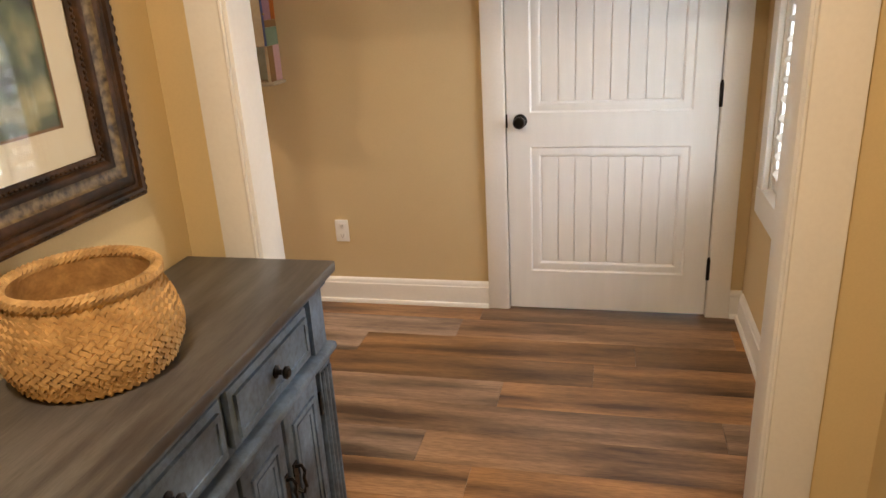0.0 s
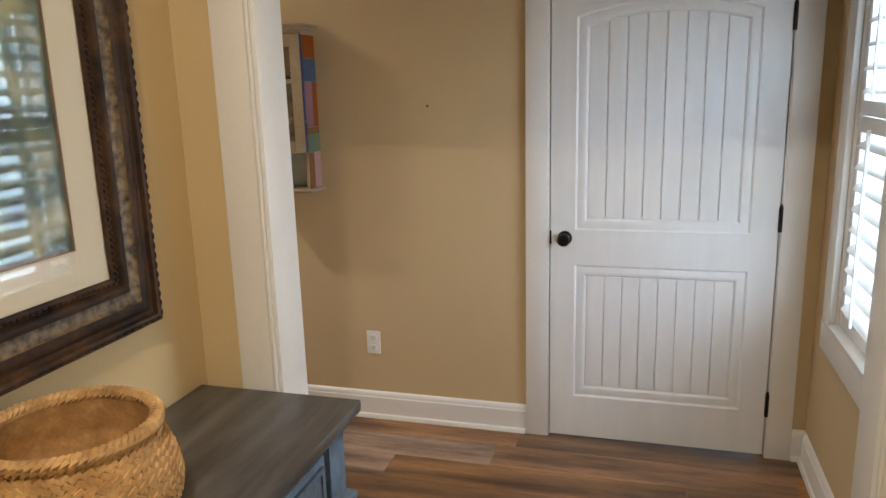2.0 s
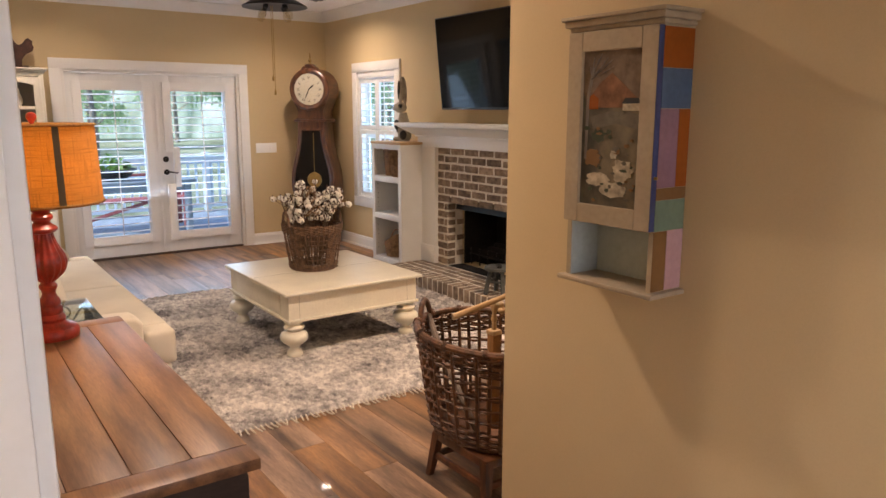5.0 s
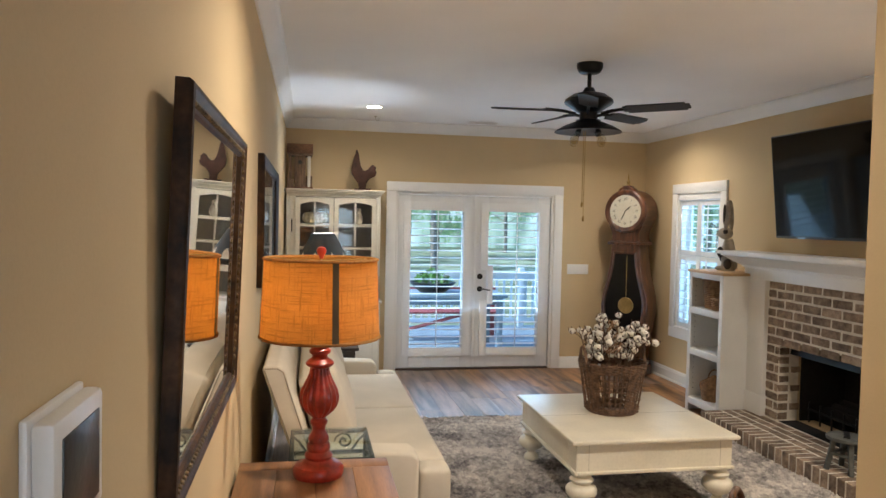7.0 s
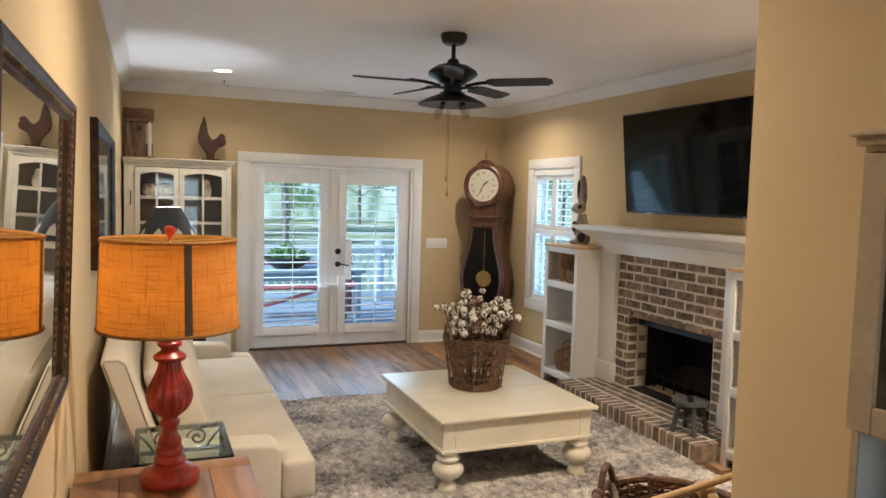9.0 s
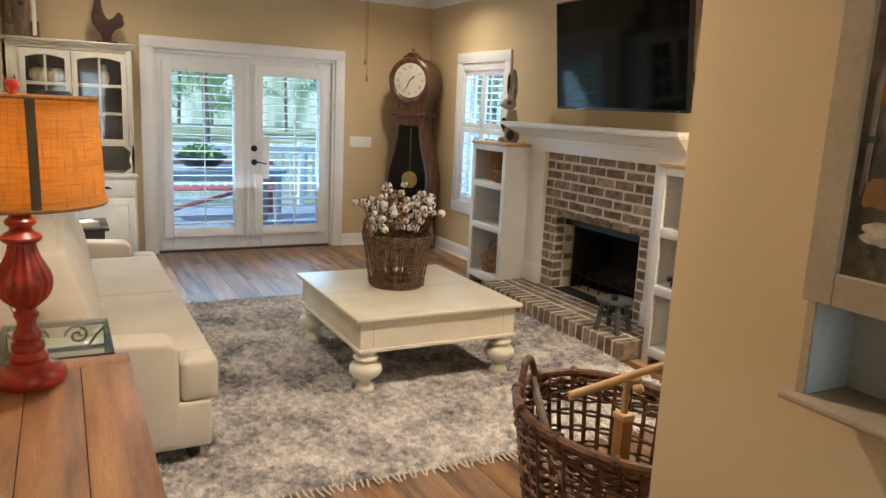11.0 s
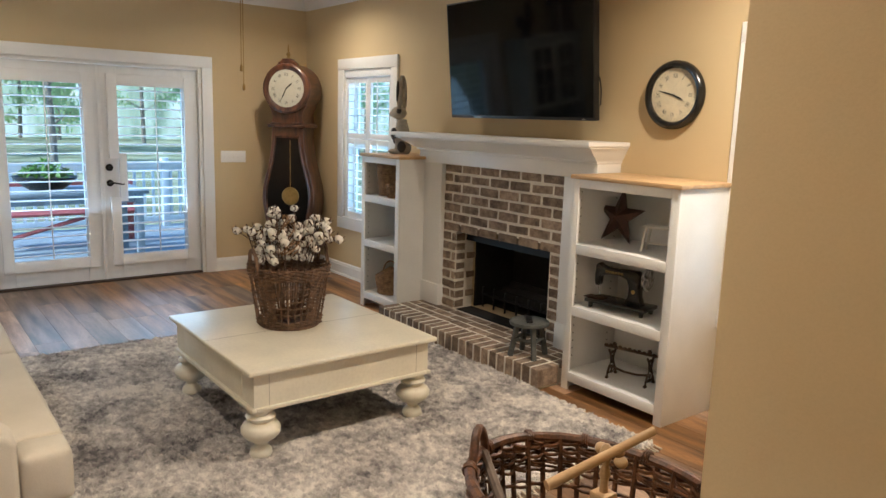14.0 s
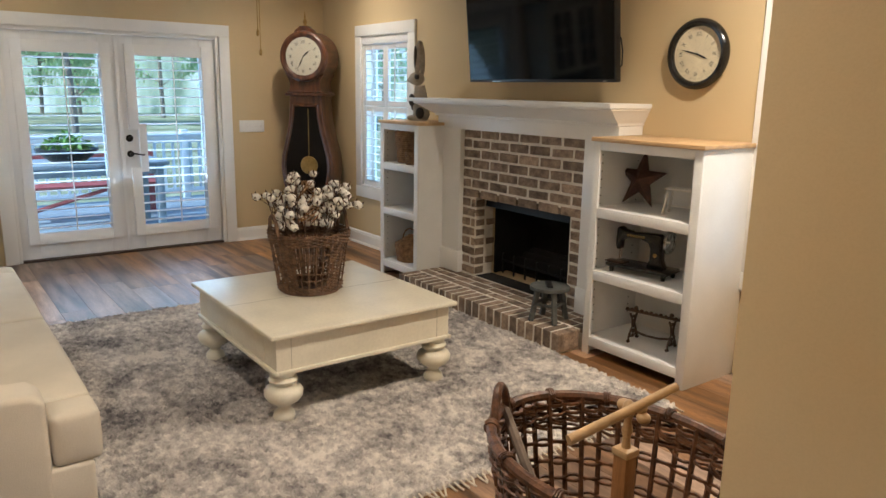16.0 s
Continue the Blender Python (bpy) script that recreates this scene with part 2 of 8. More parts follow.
M_CLOCKW = mat("mahogany", (0.125, 0.047, 0.02), 0.32, vary=0.32, scale=5, grain=45, bump=0.06, stretch=(5, 5, 0.9), second=(0.04, 0.013, 0.007), coat=0.15)
M_DIAL = mat("enamel_dial", (0.60, 0.56, 0.45), 0.3, vary=0.05)
M_BRASS = mat("aged_brass", (0.42, 0.28, 0.10), 0.35, 0.85, vary=0.2)
M_OAKTOP = mat("natural_pine_top", (0.55, 0.36, 0.18), 0.5, vary=0.14, scale=4, grain=40, stretch=(0.8, 6, 6))
M_CASEW = mat("white_case_paint", (0.76, 0.755, 0.73), 0.45, vary=0.03, grain=90)
M_BRICK = mat("brown_brick", (0.30, 0.222, 0.158), 0.92, vary=0.32, scale=16, grain=90, bump=0.6, second=(0.15, 0.104, 0.074), random_vary=0.28, bump_dist=0.006)
M_MORTAR = mat("mortar", (0.74, 0.68, 0.57), 0.95, vary=0.12, scale=14, grain=120, bump=0.7, bump_dist=0.006)
M_SOOT = mat("sooty_firebrick", (0.012, 0.010, 0.009), 0.95, vary=0.4, scale=6, grain=40, bump=0.5)
M_SCREEN = mat("tv_screen", (0.003, 0.004, 0.005), 0.06, vary=0.0, bump=0.0, spec=0.2)
M_BEZEL = mat("tv_bezel", (0.01, 0.01, 0.011), 0.3, vary=0.05)
M_RUSTY = mat("rusted_tin", (0.065, 0.028, 0.018), 0.7, 0.3, vary=0.35, scale=18, grain=90, bump=0.4)
M_JAPAN = mat("black_enamel", (0.012, 0.011, 0.01), 0.22, vary=0.15)
M_CHROME = mat("worn_chrome", (0.55, 0.55, 0.53), 0.25, 1.0, vary=0.1)
M_CASTBR = mat("bronze_cast_iron", (0.085, 0.052, 0.03), 0.5, 0.5, vary=0.3, scale=20)
M_CLOCKF = mat("aged_clock_face", (0.70, 0.62, 0.44), 0.6, vary=0.08, scale=8)
M_GREYW = mat("grey_painted_wood", (0.085, 0.088, 0.08), 0.7, vary=0.25, scale=12, grain=60, bump=0.3)
M_COTTON = mat("cotton_boll", (0.80, 0.76, 0.68), 0.95, vary=0.08, scale=40, grain=200, bump=0.8)
M_TWIG = mat("twig", (0.12, 0.07, 0.04), 0.8, vary=0.3)
M_HUSK = mat("dried_husk", (0.085, 0.045, 0.025), 0.8, vary=0.3)
M_MAPLE = mat("turned_maple", (0.50, 0.33, 0.17), 0.45, vary=0.15, scale=7, grain=50, stretch=(1, 1, 4))
M_AMBER = mat("amber_wood", (0.32, 0.15, 0.055), 0.45, vary=0.2, scale=7, grain=50, stretch=(6, 6, 1))
M_HARE = mat("carved_grey_wood", (0.36, 0.315, 0.25), 0.7, vary=0.2, scale=12, grain=60, bump=0.3)
M_STICK = mat("weathered_stick", (0.17, 0.125, 0.095), 0.7, vary=0.25, scale=14, grain=60, bump=0.3)
M_HARED = mat("dark_hare_patch", (0.03, 0.026, 0.023), 0.7, vary=0.2)
M_BARN = mat("weathered_board", (0.16, 0.10, 0.062), 0.85, vary=0.4, scale=9, grain=50, stretch=(6, 6, 1), bump=0.4)
M_TIN = mat("rusted_roof", (0.17, 0.085, 0.045), 0.8, 0.2, vary=0.35, scale=12)
M_STONE = mat("white_figurine", (0.7, 0.66, 0.58), 0.7, vary=0.1)
M_BLUESH = mat("slate_fabric_shade", (0.085, 0.10, 0.115), 0.9, vary=0.1, grain=200)
M_CABG = mat("sage_grey_paint", (0.41, 0.33, 0.225), 0.55, vary=0.1, grain=70, spec=0.25)
M_CABIN = mat("pale_blue_paint", (0.42, 0.48, 0.46), 0.6, vary=0.1)
M_ORANGE = mat("burnt_orange_paint", (0.31, 0.08, 0.010), 0.6, vary=0.12, spec=0.2)
M_MIDBLUE = mat("denim_blue_paint", (0.085, 0.135, 0.22), 0.6, vary=0.12, spec=0.2)
M_MAUVE = mat("mauve_paint", (0.29, 0.165, 0.20), 0.6, vary=0.12, spec=0.2)
M_GREENP = mat("sage_green_paint", (0.17, 0.235, 0.16), 0.6, vary=0.12, spec=0.2)
M_PINK = mat("rose_paint", (0.50, 0.30, 0.30), 0.55, vary=0.1)
M_INDIGO = mat("indigo_paint", (0.045, 0.06, 0.16), 0.5, vary=0.1)
M_UMBER = mat("umber_paint", (0.20, 0.10, 0.03), 0.55, vary=0.1)
M_DECK = mat("grey_deck_paint", (0.28, 0.33, 0.38), 0.7, vary=0.15, grain=60)
M_DECKW = mat("white_rail_paint", (0.72, 0.76, 0.80), 0.6, vary=0.06)
M_BENCH = mat("faded_red_paint", (0.42, 0.10, 0.10), 0.6, vary=0.2)
M_GRASS = mat("woodland_floor", (0.36, 0.37, 0.24), 0.95, vary=0.35, scale=0.7, grain=9, bump=0.4, second=(0.12, 0.14, 0.06))
M_BARK = mat("bark", (0.22, 0.19, 0.16), 0.95, vary=0.4, scale=5, grain=25, stretch=(3, 3, 0.6), bump=0.6)
M_LEAF = mat("leaves", (0.26, 0.42, 0.22), 0.6, vary=0.3, scale=1.1, grain=8, bump=0.1, second=(0.14, 0.26, 0.14))
leaf_nodes, leaf_links = M_LEAF.node_tree.nodes, M_LEAF.node_tree.links
leaf_through = leaf_nodes.new("ShaderNodeBsdfTranslucent")
leaf_through.inputs[0].default_value = (0.36, 0.52, 0.26, 1)
leaf_mix = leaf_nodes.new("ShaderNodeMixShader")
leaf_mix.inputs[0].default_value = 0.5
leaf_links.new(leaf_nodes["Principled BSDF"].outputs[0], leaf_mix.inputs[1])
leaf_links.new(leaf_through.outputs[0], leaf_mix.inputs[2])
leaf_links.new(leaf_mix.outputs[0], leaf_nodes["Material Output"].inputs[0])
M_PALE = mat("painted_cream", (0.46, 0.40, 0.29), 0.6, vary=0.35, scale=40, spec=0.2)
M_SIDING = mat("house_siding", (0.55, 0.60, 0.66), 0.7, vary=0.05)
M_PUMP = mat("cream_pumpkin", (0.66, 0.58, 0.40), 0.6, vary=0.12)


# ---- mesh helpers ----
def box(bm, x0, x1, y0, y1, z0, z1, rot=None):
    m = Matrix.Translation(((x0 + x1) / 2, (y0 + y1) / 2, (z0 + z1) / 2))
    if rot is not None:
        m = m @ rot
    m = m @ Matrix.Diagonal((abs(x1 - x0), abs(y1 - y0), abs(z1 - z0), 1))
    return bmesh.ops.create_cube(bm, size=1, matrix=m)["verts"]


def bevel(bm, width, seg=2):
    edges = [e for e in bm.edges if len(e.link_faces) == 2 and e.calc_face_angle(0) > 0.6]
    bmesh.ops.bevel(bm, geom=edges, offset=width, segments=seg, profile=0.5, affect="EDGES", clamp_overlap=True)
    return bm


def bbox(x0, x1, y0, y1, z0, z1, b=0.004, seg=2):
    bm = bmesh.new()
    box(bm, x0, x1, y0, y1, z0, z1)
    return bevel(bm, b, seg) if b else bm


def lathe(bm, prof, seg=24, cx=0, cy=0, flute=0, depth=0.0, sx=1, sy=1):
    """Turns (radius, height) pairs round a vertical axis; flute: number of grooves."""
    rings = []
    for r, z in prof:
        ring = []
        for i in range(seg):
            a = 2 * math.pi * i / seg
            rr = r * (1 - depth * (0.5 + 0.5 * math.cos(flute * a))) if flute else r
            ring.append(bm.verts.new((cx + sx * rr * math.cos(a), cy + sy * rr * math.sin(a), z)))
        rings.append(ring)
    for a, b in zip(rings, rings[1:]):
        for i in range(seg):
            j = (i + 1) % seg
            bm.faces.new((a[i], a[j], b[j], b[i]))
    bm.faces.new(rings[0][::-1])
    bm.faces.new(rings[-1])
    return bm


def tube(bm, pts, r, seg=8, closed=False, taper=None):
    """A round rod along points."""
    pts = [Vector(p) for p in pts]
    n = len(pts)
    rings = []
    up = Vector((0.13, 0.27, 0.95)).normalized()
    for i, p in enumerate(pts):
        a = pts[(i - 1) % n] if closed or i > 0 else p
        b = pts[(i + 1) % n] if closed or i < n - 1 else p
        d = (b - a).normalized()
        s = d.cross(up)
        if s.length < 0.05:
            s = d.cross(Vector((1, 0.1, 0)))
        s.normalize()
        u = s.cross(d)
        rr = r if taper is None else r + (taper - r) * i / (n - 1)
        rings.append([bm.verts.new(p + rr * (math.cos(2 * math.pi * k / seg) * s + math.sin(2 * math.pi * k / seg) * u)) for k in range(seg)])
    pairs = list(zip(rings, rings[1:])) + ([(rings[-1], rings[0])] if closed else [])
    for a, b in pairs:
        for k in range(seg):
            j = (k + 1) % seg
            bm.faces.new((a[k], a[j], b[j], b[k]))
    if not closed:
        bm.faces.new(rings[0][::-1])
        bm.faces.new(rings[-1])
    return bm


def prism(bm, poly, d0, d1, axis="y"):
    """Extrudes a flat outline of (a, b) pairs between d0 and d1; axis y: (x, z), x: (y, z), z: (x, y)."""
    def at(p, d):
        return {"y": (p[0], d, p[1]), "x": (d, p[0], p[1]), "z": (p[0], p[1], d)}[axis]
    lo = [bm.verts.new(at(p, d0)) for p in poly]
    hi = [bm.verts.new(at(p, d1)) for p in poly]
    n = len(poly)
    bm.faces.new(lo)
    bm.faces.new(hi[::-1])
    for i in range(n):
        j = (i + 1) % n
        bm.faces.new((lo[j], lo[i], hi[i], hi[j]))
    bmesh.ops.recalc_face_normals(bm, faces=bm.faces)
    return bm


def ball(bm, x, y, z, rx, ry=None, rz=None, u=12, v=8):
    m = Matrix.Translation((x, y, z)) @ Matrix.Diagonal((rx, ry or rx, rz or rx, 1))
    return bmesh.ops.create_uvsphere(bm, u_segments=u, v_segments=v, radius=1, matrix=m)


def finish(name, bm, material, smooth=38):
    me = bpy.data.meshes.new(name)
    bm.normal_update()
    bm.to_mesh(me)
    bm.free()
    me.materials.append(material)
    if smooth:
        me.shade_smooth()
        me.set_sharp_from_angle(angle=radians(smooth))
    return me


def part(name, bm, material, parent, label="", smooth=38):
    me = bm if isinstance(bm, bpy.types.Mesh) else finish(name, bm, material, smooth)
    ob = new(name, me)
    ob.parent = parent
    return tagged(ob, label) if label else ob


def thing(name, m, label, category, group="", kind=""):
    ob = new(name)
    ob.empty_display_size = 0.05
    ob.matrix_basis = m
    return tagged(ob, label, category, group, kind)


def solid(name, bm, material, label, category, kind="", group="", m=None):
    ob = new(name, finish(name, bm, material))
    if m is not None:
        ob.matrix_basis = m
    return tagged(ob, label, category, group, kind)


def structure(name, bm, material, label, category, parent=None):
    return solid(name, bm, material, label, category, "structure")


# ---- structure ----
H = 2.80
XW, XE, XR = -8.712, 0.72, -2.135
YF, YS, YH, YN = 2.375, 2.475, 4.08, 6.696
OPEN_L, OPEN_R, OPEN_H = -0.745, 0.494, 2.088

bm = bmesh.new()
box(bm, XW - 0.15, XE + 0.15, -1.35, YN + 0.4, -0.12, -0.012)
structure("floor", bm, M_SUB, "brown rustic wood plank floor through all rooms", "floor")
floor = bpy.data.objects["floor"]
bm = bmesh.new()
box(bm, XW - 0.15, XE + 0.15, -1.35, YN + 0.15, H, H + 0.12)
structure("ceiling", bm, M_CEIL, "smooth white painted ceiling", "ceiling")


def wall(name, boxes, material, label):
    bm = bmesh.new()
    for b in boxes:
        box(bm, *b)
    return structure(name, bm, material, label, "wall")


# wall between the foyer and the living side: one coat on each face
wall("wall_south", [(XW, OPEN_L, 2.447, YS, 0, H), (OPEN_R, XE, 2.447, YS, 0, H), (OPEN_L, OPEN_R, 2.447, YS, OPEN_H, H)], M_WALL, "tan painted wall with a cased opening")
wall("wall_foyer_north", [(-1.05, OPEN_L, YF, 2.447, 0, H), (OPEN_R, XE, YF, 2.447, 0, H), (OPEN_L, OPEN_R, YF, 2.447, OPEN_H, H)], M_FOYER, "golden yellow painted foyer wall round a cased opening")
wall("wall_foyer_west", [(-1.05, -0.93, -1.2, YF, 0, H)], M_FOYER, "golden yellow painted foyer wall")
wall("wall_foyer_back", [(-1.05, XE + 0.15, -1.35, -1.2, 0, H)], M_FOYER, "golden yellow painted foyer wall")
EW = (2.78, 3.765, 0.69, 2.065)
wall("wall_east", [(XE, XE + 0.15, YF, EW[0], 0, H), (XE, XE + 0.15, EW[1], YH + 0.12, 0, H), (XE, XE + 0.15, EW[0], EW[1], 0, EW[2]), (XE, XE + 0.15, EW[0], EW[1], EW[3], H)], M_WALL, "tan painted hall wall with a shuttered window")
wall("wall_foyer_east", [(XE, XE + 0.15, -1.2, YF, 0, H)], M_FOYER, "golden yellow painted foyer wall")
DL, DR, DH = -0.3555, 0.5665, 2.052
wall("wall_hall_north", [(XR, DL, YH, YH + 0.12, 0, H), (DR, XE, YH, YH + 0.12, 0, H), (DL, DR, YH, YH + 0.12, DH, H)], M_WALL, "tan painted wall with a white panelled door")
wall("wall_return", [(XR, XR + 0.12, YH + 0.12, YN, 0, H)], M_WALL, "tan painted wall at the end of the living room")
W1 = (-7.895, -7.055, 0.60, 2.055)
W2 = (-3.595, -2.755, 0.60, 2.055)
FB = (-5.845, -4.84, 0.135, 0.80)
cells = []
xs = [XW - 0.15, W1[0], W1[1], FB[0], FB[1], W2[0], W2[1], XR + 0.12]
for i, (a, b) in enumerate(zip(xs, xs[1:])):
    if i in (1, 5):
        w = W1 if i == 1 else W2
        cells += [(a, b, YN, YN + 0.15, 0, w[2]), (a, b, YN, YN + 0.15, w[3], H)]
    elif i == 3:
        cells += [(a, b, YN, YN + 0.15, 0, FB[2]), (a, b, YN, YN + 0.15, FB[3], H)]
    else:
        cells.append((a, b, YN, YN + 0.15, 0, H))
wall("wall_north", cells, M_WALL, "tan painted wall with fireplace and two windows")
FD = (3.692, 5.558, 0.0, 2.035)
wall("wall_west", [(XW - 0.15, XW, 2.447, FD[0], 0, H), (XW - 0.15, XW, FD[1], YN, 0, H), (XW - 0.15, XW, FD[0], FD[1], FD[3], H)], M_WALL, "tan painted wall with white french doors")


# crown moulding: a stepped and coved outline swept along each living room wall
def crown(name, a, b, inward):
    a, b, n = Vector((*a, 0)), Vector((*b, 0)), Vector((*inward, 0))
    out = [(0, -0.115), (0.012, -0.115), (0.016, -0.10), (0.026, -0.085), (0.048, -0.062), (0.072, -0.03), (0.082, -0.018), (0.095, -0.014), (0.095, -0.001), (0, -0.001)]
    bm = bmesh.new()
    rings = [[bm.verts.new(p + n * d + Vector((0, 0, H + z))) for d, z in out] for p in (a, b)]
    for i in range(len(out)):
        j = (i + 1) % len(out)
        bm.faces.new((rings[0][i], rings[0][j], rings[1][j], rings[1][i]))
    bm.faces.new(rings[0])
    bm.faces.new(rings[1][::-1])
    bmesh.ops.recalc_face_normals(bm, faces=bm.faces)
    structure(name, bm, M_TRIM, "white crown moulding under the ceiling", "moulding")


crown("trim_crown_west", (XW, YS), (XW, YN), (1, 0))
crown("trim_crown_north", (XW, YN), (XR, YN), (0, -1))
crown("trim_crown_south", (XW, YS), (OPEN_L - 0.3, YS), (0, 1))
crown("trim_crown_return", (XR, YN), (XR, YH), (-1, 0))


def baseboard(name, a, b, inward, h=0.135):
    a, b, n = Vector((*a, 0)), Vector((*b, 0)), Vector((*inward, 0))
    out = [(0, 0), (0.028, 0), (0.028, 0.012), (0.024, 0.019), (0.016, 0.021), (0.016, h - 0.03), (0.012, h - 0.026), (0.012, h - 0.014), (0.007, h - 0.005), (0.0, h)]
    bm = bmesh.new()
    rings = [[bm.verts.new(p + n * d + Vector((0, 0, z))) for d, z in out] for p in (a, b)]
    for i in range(len(out)):
        j = (i + 1) % len(out)
        bm.faces.new((rings[0][i], rings[0][j], rings[1][j], rings[1][i]))
    bm.faces.new(rings[0])
    bm.faces.new(rings[1][::-1])
    bmesh.ops.recalc_face_normals(bm, faces=bm.faces)
    structure(name, bm, M_TRIM, "white moulded baseboard with shoe strip", "baseboard")


baseboard("baseboard_hall", (XR - 0.016, YH), (DL - 0.1, YH), (0, -1))
baseboard("baseboard_hall_corner", (DR + 0.1, YH), (XE, YH), (0, -1))
baseboard("baseboard_east", (XE, YH - 0.028), (XE, YS), (-1, 0))
baseboard("baseboard_return", (XR, YH), (XR, YN), (-1, 0))
baseboard("baseboard_north_a", (XW, YN), (-6.86, YN), (0, -1))
baseboard("baseboard_north_b", (-3.66, YN), (XR - 0.028, YN), (0, -1))
baseboard("baseboard_west_a", (XW, FD[1] + 0.1), (XW, YN - 0.028), (1, 0))
baseboard("baseboard_south", (XW, YS), (OPEN_L - 0.09, YS), (0, 1))
baseboard("baseboard_foyer", (-0.93, -1.2), (-0.93, YF), (1, 0))
baseboard("baseboard_foyer_east", (XE, -1.2), (XE, YF), (-1, 0))


def casing_set(parent, w0, w1, z0, z1, front, width=0.10, thick=0.022, sill=False, material=None):
    """Flat casing boards round an opening, in the parent's own axes; front is the face of the wall."""
    material = material or M_TRIM
    part("jamb_casing", bbox(w0 - width, w0, front - thick, front, z0, z1, 0.003), material, parent)
    part("jamb_casing", bbox(w1, w1 + width, front - thick, front, z0, z1, 0.003), material, parent)
    part("head_casing", bbox(w0 - width, w1 + width, front - thick - 0.002, front, z1, z1 + width, 0.003), material, parent)
    if sill:
        part("apron", bbox(w0 - width, w1 + width, front - thick - 0.002, front, z0 - width, z0, 0.003), material, parent)


# cased opening between foyer and hall
opening = thing("trim_cased_opening", pose(0, 0, 0), "white painted casing lining a wide opening", "door casing", kind="structure")
lin = 0.018
part("jamb_lining", bbox(OPEN_L - 0.0, OPEN_L + lin, YF - 0.006, YS + 0.012, 0, OPEN_H, 0.002), M_TRIM, opening)
part("jamb_lining", bbox(OPEN_R - lin, OPEN_R, YF - 0.006, YS + 0.012, 0, OPEN_H, 0.002), M_TRIM, opening)
part("head_lining", bbox(OPEN_L + lin, OPEN_R - lin, YF - 0.006, YS + 0.012, OPEN_H - lin, OPEN_H, 0.002), M_TRIM, opening)
for f0, f1 in ((YF - 0.022, YF), (YS, YS + 0.024)):
    part("side_casing", bbox(OPEN_L - 0.078, OPEN_L + 0.008, f0, f1, 0, OPEN_H + 0.004, 0.003), M_TRIM, opening)
    part("side_casing", bbox(OPEN_R - 0.008, OPEN_R + 0.098, f0, f1, 0, OPEN_H + 0.004, 0.003), M_TRIM, opening)
    part("head_casing", bbox(OPEN_L - 0.078, OPEN_R + 0.098, f0 - 0.001, f1 + 0.001, OPEN_H + 0.004, OPEN_H + 0.115, 0.003), M_TRIM, opening)
# a bead where the lining meets the casing
for bx in (OPEN_L + 0.009, OPEN_R - 0.009):
    bm = bmesh.new()
    tube(bm, [(bx, YF - 0.022, 0), (bx, YF - 0.022, OPEN_H - 0.01)], 0.005, 6)
    part("bead", bm, M_TRIM, opening)


# ---- hall door ----
def panel_outline(x0, x1, z0, z1, arch, n=14):
    pts = [(x0, z0), (x1, z0)]
    for i in range(n + 1):
        u = i / n
        pts.append((x1 + (x0 - x1) * u, z1 - arch + arch * (1 - (2 * u - 1) ** 2)))
    return pts


def inset(pts, d):
    """Moves an outline inwards about its own middle."""
    x0, x1 = min(p[0] for p in pts), max(p[0] for p in pts)
    z0, z1 = min(p[1] for p in pts), max(p[1] for p in pts)
    cx, cz = (x0 + x1) / 2, (z0 + z1) / 2
    return [(cx + (p[0] - cx) * (1 - 2 * d / (x1 - x0)), cz + (p[1] - cz) * (1 - 2 * d / (z1 - z0))) for p in pts]


def strip_between(bm, a, ya, b, yb):
    va = [bm.verts.new((p[0], ya, p[1])) for p in a]
    vb = [bm.verts.new((p[0], yb, p[1])) for p in b]
    for i in range(len(a)):
        j = (i + 1) % len(a)
        bm.faces.new((va[i], va[j], vb[j], vb[i]))


